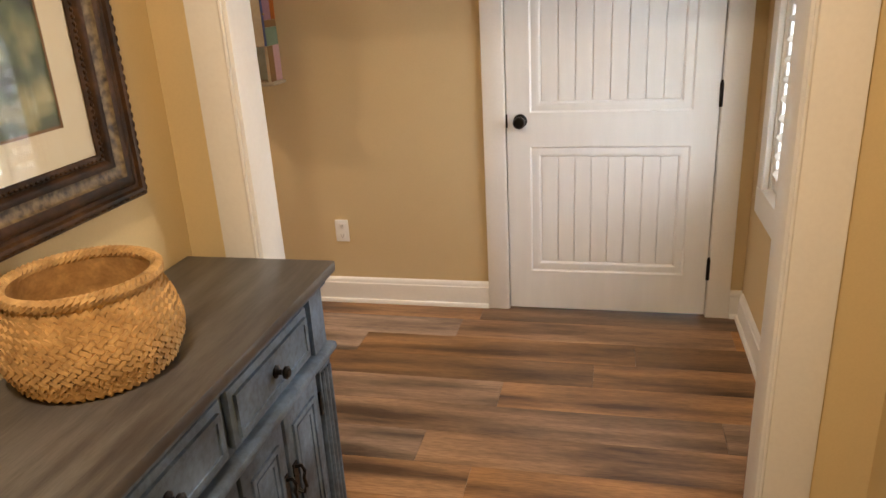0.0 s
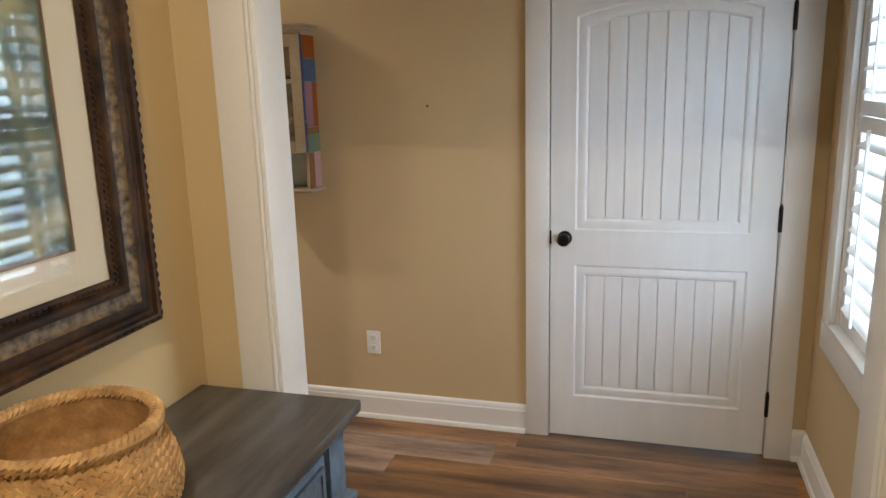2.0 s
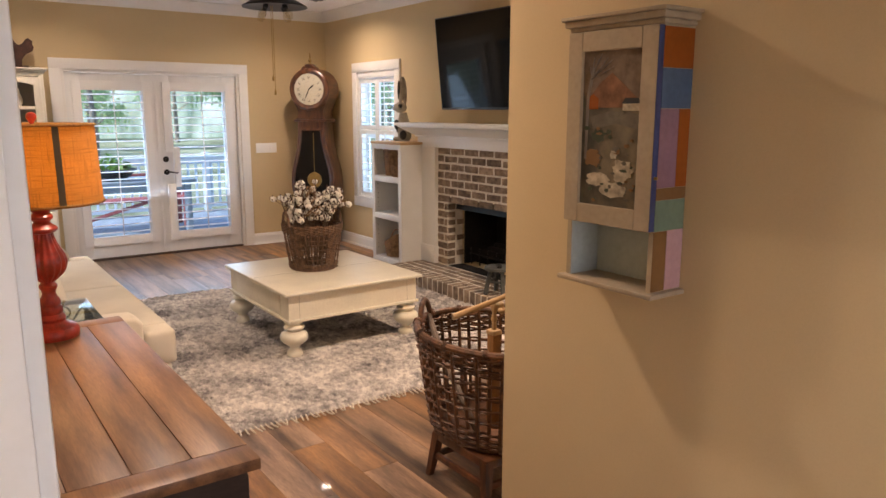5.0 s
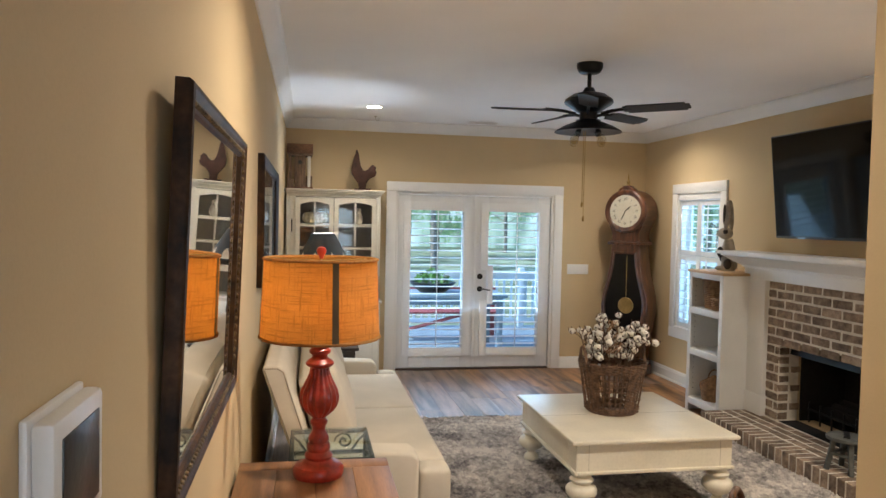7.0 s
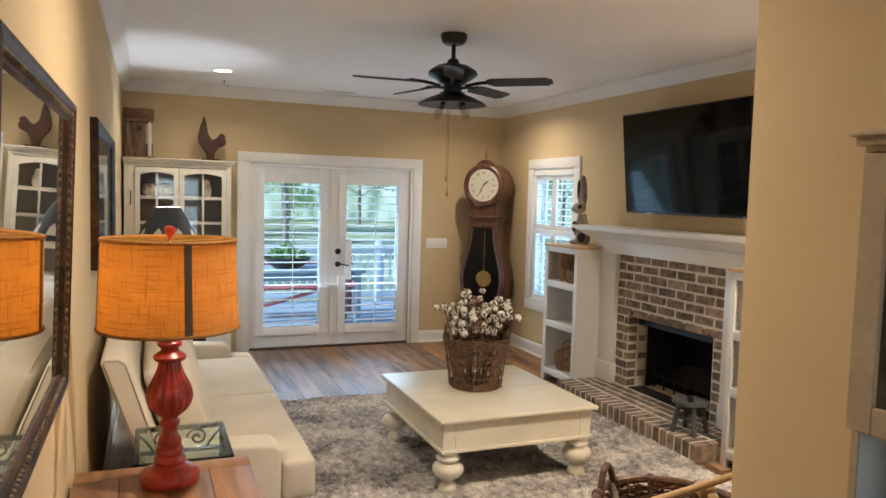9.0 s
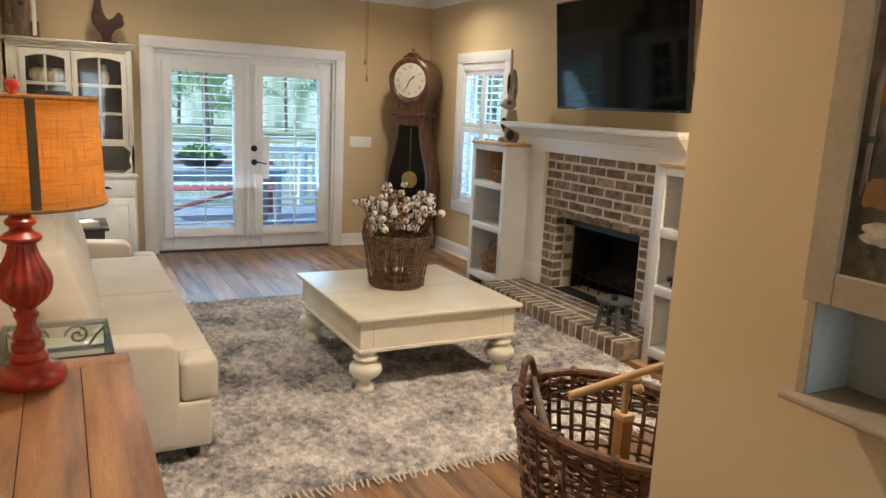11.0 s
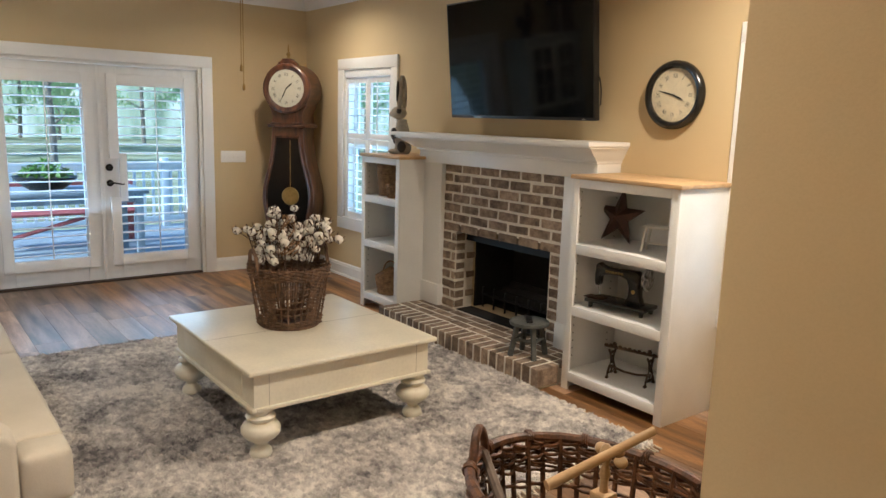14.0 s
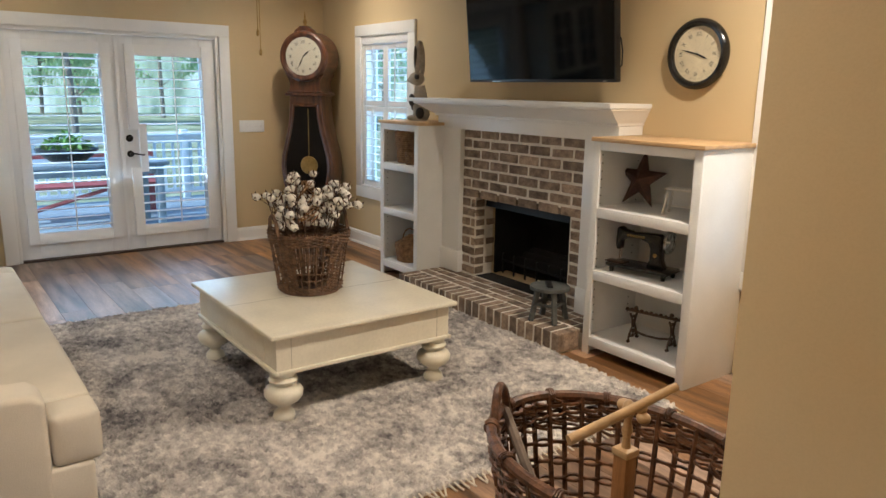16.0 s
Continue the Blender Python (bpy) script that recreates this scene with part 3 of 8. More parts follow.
def hall_door():
    d = thing("door_1", pose(-0.3465, 4.066, 0), "closed white two-panel door with beadboard grooves and arched top", "door", kind="structure")
    w, h = 0.904, 2.041
    up = panel_outline(0.104, w - 0.104, 0.965, 1.895, 0.055)
    lo = panel_outline(0.104, w - 0.104, 0.205, 0.812, 0.0)
    bm = bmesh.new()
    # front skin with two holes, filled between outlines
    outer = [(0, 0.012), (w, 0.012), (w, h), (0, h)]
    loops = [outer, up, lo]
    edges = []
    for pts in loops:
        vs = [bm.verts.new((x, 0, z)) for x, z in pts]
        edges += [bm.edges.new((vs[i], vs[(i + 1) % len(vs)])) for i in range(len(vs))]
    bmesh.ops.triangle_fill(bm, use_beauty=True, use_dissolve=False, edges=edges)
    for pts in (up, lo):
        a = pts
        for d1, y1 in ((0.008, 0.007), (0.030, 0.004), (0.040, 0.005), (0.050, 0.0125)):
            b = inset(pts, d1)
            strip_between(bm, a, 0 if a is pts else ylast, b, y1)
            a, ylast = b, y1
    box(bm, 0, w, 0.0145, 0.036, 0.012, h)
    bmesh.ops.recalc_face_normals(bm, faces=bm.faces)
    part("leaf", bm, M_DOORW, d)
    for pts, arch in ((up, 0.055), (lo, 0.0)):
        q = inset(pts, 0.050)
        x0, x1 = min(p[0] for p in q), max(p[0] for p in q)
        z0, z1 = min(p[1] for p in q), max(p[1] for p in q)
        n = 8
        board = (x1 - x0) / n
        for i in range(n):
            a, b = x0 + i * board + (0.002 if i else 0), x0 + (i + 1) * board - (0.002 if i < n - 1 else 0)

            def top(x):
                u = (x - x0) / (x1 - x0)
                return z1 - arch * 0.86 * (2 * u - 1) ** 2
            bm = bmesh.new()
            prism(bm, [(a, z0), (b, z0), (b, top(b)), ((a + b) / 2, top((a + b) / 2)), (a, top(a))], 0.0095, 0.0135)
            bevel(bm, 0.0018, 1)
            part("board", bm, M_DOORW, d)
    knob = part("knob_rose", lathe(bmesh.new(), [(0.001, 0), (0.031, 0), (0.031, 0.004), (0.026, 0.009), (0.012, 0.012), (0.011, 0.03), (0.02, 0.036), (0.0275, 0.046), (0.028, 0.055), (0.022, 0.064), (0.006, 0.067)], 24), M_BLACK, d, "dark bronze door knob")
    knob.matrix_basis = pose(0.062, 0.0, 0.93, 90)
    part("latch_plate", bbox(-0.004, 0.004, -0.003, 0.006, 0.90, 0.96, 0.001), M_BLACK, d)
    for z in (0.24, 1.03, 1.80):
        bm = bmesh.new()
        lathe(bm, [(0.008, z - 0.05), (0.008, z + 0.05)], 10, w + 0.004, -0.006)
        lathe(bm, [(0.005, z + 0.05), (0.006, z + 0.056), (0.002, z + 0.062)], 8, w + 0.004, -0.006)
        box(bm, w - 0.002, w + 0.012, -0.002, 0.006, z - 0.05, z + 0.05)
        part("hinge", bm, M_BLACK, d, "dark bronze hinge")
    frame_ = thing("door_frame", pose(0, 0, 0), "white flat casing round the hall door", "door casing", kind="structure")
    part("stop", bbox(DL, DL + 0.004, YH - 0.018, YH + 0.1, 0, DH, 0.001), M_TRIM, frame_)
    part("stop", bbox(DR - 0.004, DR, YH - 0.018, YH + 0.1, 0, DH, 0.001), M_TRIM, frame_)
    part("stop", bbox(DL, DR, YH + 0.05, YH + 0.1, DH - 0.005, DH, 0.001), M_TRIM, frame_)
    for a, b in ((DL + 0.004, DL + 0.022), (DR - 0.022, DR - 0.004)):
        part("rebate", bbox(a, b, YH + 0.026, YH + 0.05, 0, DH - 0.005, 0.001), M_TRIM, frame_)
    part("rebate", bbox(DL + 0.022, DR - 0.022, YH + 0.026, YH + 0.05, DH - 0.03, DH - 0.005, 0.001), M_TRIM, frame_)
    casing_set(frame_, DL, DR, 0, DH, YH, 0.098, 0.024)


hall_door()


# ---- shutters and windows ----
LOUVRES = {}


def louvre(w, depth=0.062):
    key = (round(w, 3), depth)
    if key not in LOUVRES:
        bm = bmesh.new()
        prof = [(-depth / 2, 0), (-depth / 4, 0.0058), (depth / 4, 0.0058), (depth / 2, 0), (depth / 4, -0.0058), (-depth / 4, -0.0058)]
        prism(bm, prof, -w / 2, w / 2, "x")
        LOUVRES[key] = finish("louvre", bm, M_SHUT)
    return LOUVRES[key]


def shutter(parent, x0, x1, z0, z1, y, tilt, pitch=0.0715, stile=0.05, rail=0.075, rod=True, notch=None):
    """A plantation shutter panel: stiles and rails, louvres that tilt, and a rod."""
    p = part("shutter_panel", bbox(x0, x0 + stile, y - 0.014, y + 0.014, z0, z1, 0.003), M_SHUT, parent)
    part("stile", bbox(x1 - stile, x1, y - 0.014, y + 0.014, z0, z1, 0.003), M_SHUT, p)
    part("rail", bbox(x0 + stile, x1 - stile, y - 0.013, y + 0.013, z0, z0 + rail, 0.003), M_SHUT, p)
    part("rail", bbox(x0 + stile, x1 - stile, y - 0.013, y + 0.013, z1 - rail, z1, 0.003), M_SHUT, p)
    a, b = z0 + rail, z1 - rail
    n = max(1, round((b - a) / pitch))
    for i in range(n):
        z = a + (i + 0.5) * (b - a) / n
        l0, l1 = x0 + stile + 0.002, x1 - stile - 0.002
        if notch and notch[1] < z < notch[2]:
            l0 = max(l0, notch[0])
        ob = part("louvre", louvre(l1 - l0), M_SHUT, p)
        ob.matrix_basis = pose((l0 + l1) / 2, y, z, tilt)
    if rod:
        c = (x0 + x1) / 2
        part("tilt_rod", bbox(c - 0.005, c + 0.005, y - 0.045, y - 0.034, a + 0.01, b + 0.02, 0.002), M_SHUT, p)
    return p


def sash_window(name, m, w, z0, z1, columns, tilt, label):
    """Casing, lining, sashes with panes behind, and shutters in two tiers. Local x runs across, -y faces the room."""
    o = thing(name, m, label, "window", kind="structure")
    casing_set(o, -w / 2, w / 2, z0, z1, 0, 0.105, 0.022, sill=True)
    for a, b in ((-w / 2, -w / 2 + 0.015), (w / 2 - 0.015, w / 2)):
        part("lining", bbox(a, b, 0.0, 0.15, z0, z1, 0.001), M_TRIM, o)
    part("lining", bbox(-w / 2 + 0.015, w / 2 - 0.015, 0, 0.15, z1 - 0.015, z1, 0.001), M_TRIM, o)
    part("window_sill", bbox(-w / 2 + 0.015, w / 2 - 0.015, -0.03, 0.16, z0, z0 + 0.018, 0.003), M_TRIM, o)
    mid = (z0 + z1) / 2
    for s0, s1, y in ((z0 + 0.018, mid + 0.02, 0.115), (mid - 0.02, z1 - 0.015, 0.137)):
        bm = bmesh.new()
        L, R = -w / 2 + 0.015, w / 2 - 0.015
        box(bm, L, L + 0.04, y - 0.01, y + 0.01, s0, s1)
        box(bm, R - 0.04, R, y - 0.01, y + 0.01, s0, s1)
        box(bm, L + 0.04, R - 0.04, y - 0.01, y + 0.01, s0, s0 + 0.045)
        box(bm, L + 0.04, R - 0.04, y - 0.01, y + 0.01, s1 - 0.035, s1)
        s = part("sash", bm, M_TRIM, o)
        pane = part("pane", bbox(L + 0.04, R - 0.04, y - 0.002, y + 0.002, s0 + 0.045, s1 - 0.035, 0), M_PANE, s)
        pane.visible_shadow = False
    L, R = -w / 2 + 0.016, w / 2 - 0.016
    part("shutter_frame", bbox(L, R, -0.012, 0.05, z1 - 0.075, z1 - 0.017, 0.003), M_SHUT, o)
    split = z0 + 0.55 * (z1 - z0)
    for k in range(columns):
        a, b = L + (R - L) * k / columns, L + (R - L) * (k + 1) / columns
        shutter(o, a + 0.002, b - 0.002, z0 + 0.022, split - 0.002, 0.022, tilt, rail=0.05, stile=0.042)
        shutter(o, a + 0.002, b - 0.002, split + 0.002, z1 - 0.078, 0.022, tilt, rail=0.05, stile=0.042)
    return o


sash_window("window_1", pose((W1[0] + W1[1]) / 2, YN, 0), W1[1] - W1[0], W1[2], W1[3], 2, -2, "white sash window with open plantation shutters beside the bookcase")
sash_window("window_2", pose((W2[0] + W2[1]) / 2, YN, 0), W2[1] - W2[0], W2[2], W2[3], 2, 0, "white sash window with open plantation shutters past the bookcase")
sash_window("window_3", pose(XE, (EW[0] + EW[1]) / 2, 0, 0, 0, -90), EW[1] - EW[0], EW[2], EW[3], 2, 30, "white hall window with tilted plantation shutters")


def french_doors():
    m = pose(XW, (FD[0] + FD[1]) / 2, 0, 0, 0, 90)
    w = FD[1] - FD[0]
    f = thing("door_2_frame", m, "white casing and jambs round the french doors", "door casing", kind="structure")
    casing_set(f, -w / 2, w / 2, 0, FD[3], 0, 0.105, 0.022)
    part("jamb", bbox(-w / 2, -w / 2 + 0.03, 0.001, 0.15, 0.0, FD[3], 0.002), M_TRIM, f)
    part("jamb", bbox(w / 2 - 0.03, w / 2, 0.001, 0.15, 0.0, FD[3], 0.002), M_TRIM, f)
    part("head_jamb", bbox(-w / 2 + 0.03, w / 2 - 0.03, 0.001, 0.15, FD[3] - 0.03, FD[3], 0.002), M_TRIM, f)
    part("threshold", bbox(-w / 2 + 0.03, w / 2 - 0.03, 0.0, 0.15, 0.0, 0.018, 0.004), M_WOODLEG, f, "dark wooden threshold")
    lw = (w - 0.06) / 2
    for side in (-1, 1):
        d = thing("door_2" if side < 0 else "door_3", m @ pose(side * lw / 2, 0.06, 0), "white french door with plantation shutter over the glass" + ("" if side < 0 else ", notched round a dark lever"), "door", group="french doors", kind="structure")
        L, R = -lw / 2 + 0.003, lw / 2 - 0.003
        z0, z1 = 0.02, FD[3] - 0.034
        part("stile", bbox(L, L + 0.15, -0.022, 0.022, z0, z1, 0.003), M_DOORW, d)
        part("stile", bbox(R - 0.15, R, -0.022, 0.022, z0, z1, 0.003), M_DOORW, d)
        part("bottom_rail", bbox(L + 0.15, R - 0.15, -0.022, 0.022, z0, 0.24, 0.003), M_DOORW, d)
        part("top_rail", bbox(L + 0.15, R - 0.15, -0.022, 0.022, z1 - 0.13, z1, 0.003), M_DOORW, d)
        pane = part("pane", bbox(L + 0.15, R - 0.15, -0.003, 0.003, 0.24, z1 - 0.13, 0), M_PANE, d)
        pane.visible_shadow = False
        # shutter frame standing proud of the leaf
        a, b, c0, c1 = L + 0.06, R - 0.055, 0.155, 1.925
        notch = (L + 0.235, 0.80, 1.16) if side > 0 else None
        y = -0.045
        if side < 0:
            shutter(d, a, b, c0, c1, y, -5, stile=0.085, rail=0.10, pitch=0.082)
        else:
            p = part("shutter_panel", bbox(b - 0.085, b, y - 0.02, y + 0.02, c0, c1, 0.003), M_SHUT, d)
            part("stile", bbox(a, a + 0.085, y - 0.02, y + 0.02, c0, 0.80, 0.003), M_SHUT, p)
            part("stile", bbox(a, a + 0.085, y - 0.02, y + 0.02, 1.16, c1, 0.003), M_SHUT, p)
            part("stile", bbox(a + 0.085, a + 0.15, y - 0.02, y + 0.02, 0.76, 1.20, 0.003), M_SHUT, p, "white block notched round the lever")
            part("rail", bbox(a + 0.085, b - 0.085, y - 0.013, y + 0.013, c0, c0 + 0.10, 0.003), M_SHUT, p)
            part("rail", bbox(a + 0.085, b - 0.085, y - 0.013, y + 0.013, c1 - 0.10, c1, 0.003), M_SHUT, p)
            n = round((c1 - c0 - 0.2) / 0.082)
            for i in range(n):
                z = c0 + 0.10 + (i + 0.5) * (c1 - c0 - 0.2) / n
                l0 = a + 0.087 + (0.065 if 0.76 < z < 1.20 else 0)
                ob = part("louvre", louvre(b - 0.087 - l0), M_SHUT, p)
                ob.matrix_basis = pose((l0 + b - 0.087) / 2, y, z, 3)
            cc = (a + b) / 2 + 0.03
            part("tilt_rod", bbox(cc - 0.005, cc + 0.005, y - 0.045, y - 0.034, c0 + 0.11, c1 - 0.08, 0.002), M_SHUT, p)
            bolt = part("deadbolt", lathe(bmesh.new(), [(0.033, 0), (0.033, 0.008), (0.026, 0.014), (0.012, 0.016), (0.01, 0.03)], 20), M_BLACK, d, "dark bronze deadbolt")
            bolt.matrix_basis = pose(L + 0.062, -0.022, 1.075, 90)
            rose = part("lever_rose", lathe(bmesh.new(), [(0.031, 0), (0.031, 0.008), (0.024, 0.014), (0.011, 0.016), (0.011, 0.05)], 20), M_BLACK, d, "dark bronze lever handle")
            rose.matrix_basis = pose(L + 0.062, -0.022, 0.93, 90)
            bm = bmesh.new()
            tube(bm, [(L + 0.062, -0.072, 0.93), (L + 0.09, -0.074, 0.934), (L + 0.13, -0.074, 0.926), (L + 0.165, -0.07, 0.918), (L + 0.18, -0.066, 0.924)], 0.009, 8, taper=0.006)
            part("lever", bm, M_BLACK, d)
            part("astragal", bbox(L - 0.022, L + 0.012, -0.034, -0.022, z0, z1, 0.003), M_DOORW, d)


french_doors()


# ---- foyer ----
def dresser():
    d = thing("sideboard", pose(-0.925, 1.625, 0) @ Matrix.Diagonal((0.94, 1, 1.024, 1)), "slate blue distressed sideboard with grey stained top", "sideboard")
    # local x: depth from the wall, y along it
    hw = 0.72
    bm = bbox(0, 0.424, -hw, hw, 0.872, 0.898, 0.005)
    part("top", bm, M_BLUETOP, d, "grey stained wooden top")
    bm = bmesh.new()
    box(bm, 0.004, 0.375, -hw + 0.04, hw - 0.04, 0.12, 0.872)
    part("carcass", bm, M_BLUE, d)
    bm = bmesh.new()
    box(bm, 0.0, 0.402, -hw + 0.018, hw - 0.018, 0.845, 0.872)
    bevel(bm, 0.008, 2)
    part("cornice", bm, M_BLUE, d)
    bm = bmesh.new()
    box(bm, 0.0, 0.41, -hw + 0.012, hw - 0.012, 0.672, 0.694)
    bevel(bm, 0.008, 2)
    part("waist_moulding", bm, M_BLUE, d)
    bm = bmesh.new()
    box(bm, 0.0, 0.405, -hw + 0.015, hw - 0.015, 0.10, 0.165)
    box(bm, 0.0, 0.42, -hw, hw, 0.0, 0.10)
    bevel(bm, 0.012, 2)
    part("plinth", bm, M_BLUE, d)
    for s in (-1, 1):
        bm = bmesh.new()
        for y in (s * (hw - 0.075),):
            box(bm, 0.375, 0.395, y - 0.034, y + 0.034, 0.165, 0.672)
            for k in (-0.02, 0, 0.02):
                tube(bm, [(0.396, y + k, 0.19), (0.396, y + k, 0.65)], 0.007, 8)
            box(bm, 0.375, 0.392, y - 0.036, y + 0.036, 0.70, 0.845)
        part("pilaster", bm, M_BLUE, d)
    ys = [-hw + 0.12, -0.205, 0.205, hw - 0.12]
    for a, b in zip(ys, ys[1:]):
        bm = bmesh.new()
        box(bm, 0.375, 0.392, a + 0.012, b - 0.012, 0.712, 0.835)
        bevel(bm, 0.005, 2)
        box(bm, 0.392, 0.396, a + 0.04, b - 0.04, 0.735, 0.812)
        dr = part("drawer", bm, M_BLUE, d)
        bm = bmesh.new()
        for y0, y1, z0, z1 in ((a + 0.03, b - 0.03, 0.806, 0.818), (a + 0.03, b - 0.03, 0.728, 0.74), (a + 0.03, a + 0.042, 0.74, 0.806), (b - 0.042, b - 0.03, 0.74, 0.806)):
            box(bm, 0.392, 0.4, y0, y1, z0, z1)
        part("moulding", bm, M_BLUE, dr)
        bm = lathe(bmesh.new(), [(0.014, 0), (0.014, 0.003), (0.006, 0.008), (0.006, 0.016), (0.013, 0.022), (0.014, 0.028), (0.008, 0.033)], 16)
        k = part("knob", bm, M_BLACK, dr, "dark bronze knob")
        k.matrix_basis = pose(0.396, (a + b) / 2, 0.773, 0, 90)
        half = (a + b) / 2
        for p, q, s in ((a, half, 1), (half, b, -1)):
            bm = bmesh.new()
            box(bm, 0.375, 0.393, p + 0.006, q - 0.006, 0.185, 0.66)
            bevel(bm, 0.004, 2)
            dd = part("cabinet_door", bm, M_BLUE, d)
            bm = bmesh.new()
            for i, o in enumerate((0.038, 0.056)):
                y0, y1, z0, z1 = p + o, q - o, 0.185 + o, 0.66 - o
                t, h = 0.012, 0.399 - 0.002 * i
                for e in ((y0, y1, z1 - t, z1), (y0, y1, z0, z0 + t), (y0, y0 + t, z0 + t, z1 - t), (y1 - t, y1, z0 + t, z1 - t)):
                    box(bm, 0.392, h, *e)
            part("moulding", bm, M_BLUE, dd)
            yy = (q - 0.024) if s > 0 else (p + 0.024)
            bm = bmesh.new()
            box(bm, 0.393, 0.396, yy - 0.01, yy + 0.01, 0.45, 0.535)
            tube(bm, [(0.396, yy, 0.525), (0.412, yy, 0.53), (0.418, yy, 0.515), (0.412, yy + 0.004, 0.495), (0.418, yy, 0.475), (0.41, yy, 0.46), (0.396, yy, 0.462)], 0.0045, 6)
            part("pull", bm, M_BLACK, dd, "dark bronze drop pull")
            ye = (p + 0.004) if s > 0 else (q - 0.004)
            for z in (0.27, 0.58):
                part("hinge", bbox(0.39, 0.398, ye - 0.006, ye + 0.006, z - 0.03, z + 0.03, 0.001), M_BLACK, dd)


def woven_wall(bm, r_of, z0, z1, rows, count, thick, amp, cx=0, cy=0, sx=1, sy=1, seg=96, phase=0.0):
    """Horizontal strands that go in and out past upright stakes."""
    for i in range(rows):
        z = z0 + (z1 - z0) * (i + 0.5) / rows
        pts = []
        for k in range(seg):
            a = 2 * math.pi * k / seg
            r = r_of((z - z0) / (z1 - z0)) + amp * math.sin(count * a / 2 + (math.pi if i % 2 else 0) + phase)
            pts.append((cx + sx * r * math.cos(a), cy + sy * r * math.sin(a), z + 0.002 * math.sin(3 * a + i)))
        tube(bm, pts, thick, 5, closed=True)


def straw_basket():
    b = thing("woven_basket", pose(-0.765, 1.795, 0.9196) @ Matrix.Diagonal((0.86, 0.86, 0.90, 1)), "round tan straw basket with open braided rim on the sideboard", "basket")
    prof = [(0.128, 0.0), (0.152, 0.02), (0.172, 0.06), (0.176, 0.085), (0.166, 0.125), (0.150, 0.16), (0.142, 0.19)]

    def r_of(u):
        z = 0.19 * u
        for (r0, a), (r1, c) in zip(prof, prof[1:]):
            if a <= z <= c:
                return r0 + (r1 - r0) * (z - a) / (c - a)
        return prof[-1][0]
    bm = bmesh.new()
    inner = [(r - 0.007, z) for r, z in prof[::-1][:-1]] + [(0.115, 0.008)]
    lathe(bm, prof + inner, 48)
    part("lining", bm, M_STRAW, b)
    # diagonal plaited strands as short flat blades
    rows, cols = 15, 52
    bm = bmesh.new()
    for i in range(rows):
        z = 0.008 + 0.175 * i / (rows - 1)
        for k in range(cols):
            a = 2 * math.pi * (k + 0.5 * (i % 2)) / cols
            r = r_of(z / 0.19) + 0.0015
            m = Matrix.Rotation(a, 4, "Z") @ Matrix.Translation((r, 0, z)) @ Matrix.Rotation(0.55 if i % 2 else -0.55, 4, "X")
            bmesh.ops.create_cube(bm, size=1, matrix=m @ Matrix.Diagonal((0.006, 0.0215, 0.0095, 1)))
    weave = part("weave", bm, M_STRAW, b, smooth=0)
    tagged(weave, kind="stuff")
    bm = bmesh.new()
    for ph in (0, 2.1, 4.2):
        pts = []
        for k in range(150):
            a = 2 * math.pi * k / 150
            r = 0.145 + 0.008 * math.cos(24 * a + ph)
            pts.append((r * math.cos(a), r * math.sin(a), 0.194 + 0.008 * math.sin(24 * a + ph)))
        tube(bm, pts, 0.0068, 5, closed=True)
    part("rim", bm, M_STRAW, b)


def print_mat(name, far, mid, dark, accents=()):
    """A flat printed landscape: soft patches of colour by height and noise."""
    m = bpy.data.materials.new(name)
    m.use_nodes = True
    n, l = m.node_tree.nodes, m.node_tree.links
    b = n["Principled BSDF"]
    b.inputs["Roughness"].default_value = 0.55
    co = n.new("ShaderNodeTexCoord")
    nz = n.new("ShaderNodeTexNoise")
    nz.inputs["Scale"].default_value, nz.inputs["Detail"].default_value = 11, 8
    l.new(co.outputs["Object"], nz.inputs["Vector"])
    r = n.new("ShaderNodeValToRGB")
    e = r.color_ramp.elements
    e[0].position, e[0].color = 0.36, (*dark, 1)
    e[1].position, e[1].color = 0.66, (*far, 1)
    x = e.new(0.5)
    x.color = (*mid, 1)
    l.new(nz.outputs[0], r.inputs[0])
    l.new(r.outputs[0], b.inputs["Base Color"])
    return m


M_PRINT = print_mat("garden_print", (0.42, 0.40, 0.22), (0.10, 0.14, 0.08), (0.025, 0.035, 0.03))
M_SCENE = print_mat("farm_painting", (0.22, 0.17, 0.10), (0.11, 0.092, 0.055), (0.035, 0.03, 0.02))


def frame_ring(bm, w0, w1, z0, z1, steps):
    """A mitred frame; steps are (inset from the outer edge, height from the wall)."""
    loops = []
    for d, h in steps:
        loops.append([bm.verts.new(p) for p in ((w0 + d, -h, z0 + d), (w1 - d, -h, z0 + d), (w1 - d, -h, z1 - d), (w0 + d, -h, z1 - d))])
    for a, b in zip(loops, loops[1:]):
        for i in range(4):
            j = (i + 1) % 4
            bm.faces.new((a[i], a[j], b[j], b[i]))
    bmesh.ops.recalc_face_normals(bm, faces=bm.faces)
    return bm


def beads(bm, w0, w1, z0, z1, d, h, size, pitch):
    """A row of raised beads along a frame."""
    for a, b, fixed, upright in ((w0 + d, w1 - d, z0 + d, 0), (w0 + d, w1 - d, z1 - d, 0), (z0 + d, z1 - d, w0 + d, 1), (z0 + d, z1 - d, w1 - d, 1)):
        n = int((b - a) / pitch)
        for i in range(n):
            u = a + (i + 0.5) * (b - a) / n
            x, z = (fixed, u) if upright else (u, fixed)
            sx, sz = (size, pitch * 0.42) if upright else (pitch * 0.42, size)
            bmesh.ops.create_icosphere(bm, subdivisions=1, radius=1, matrix=Matrix.Translation((x, -h, z)) @ Matrix.Diagonal((sx, size, sz, 1)))


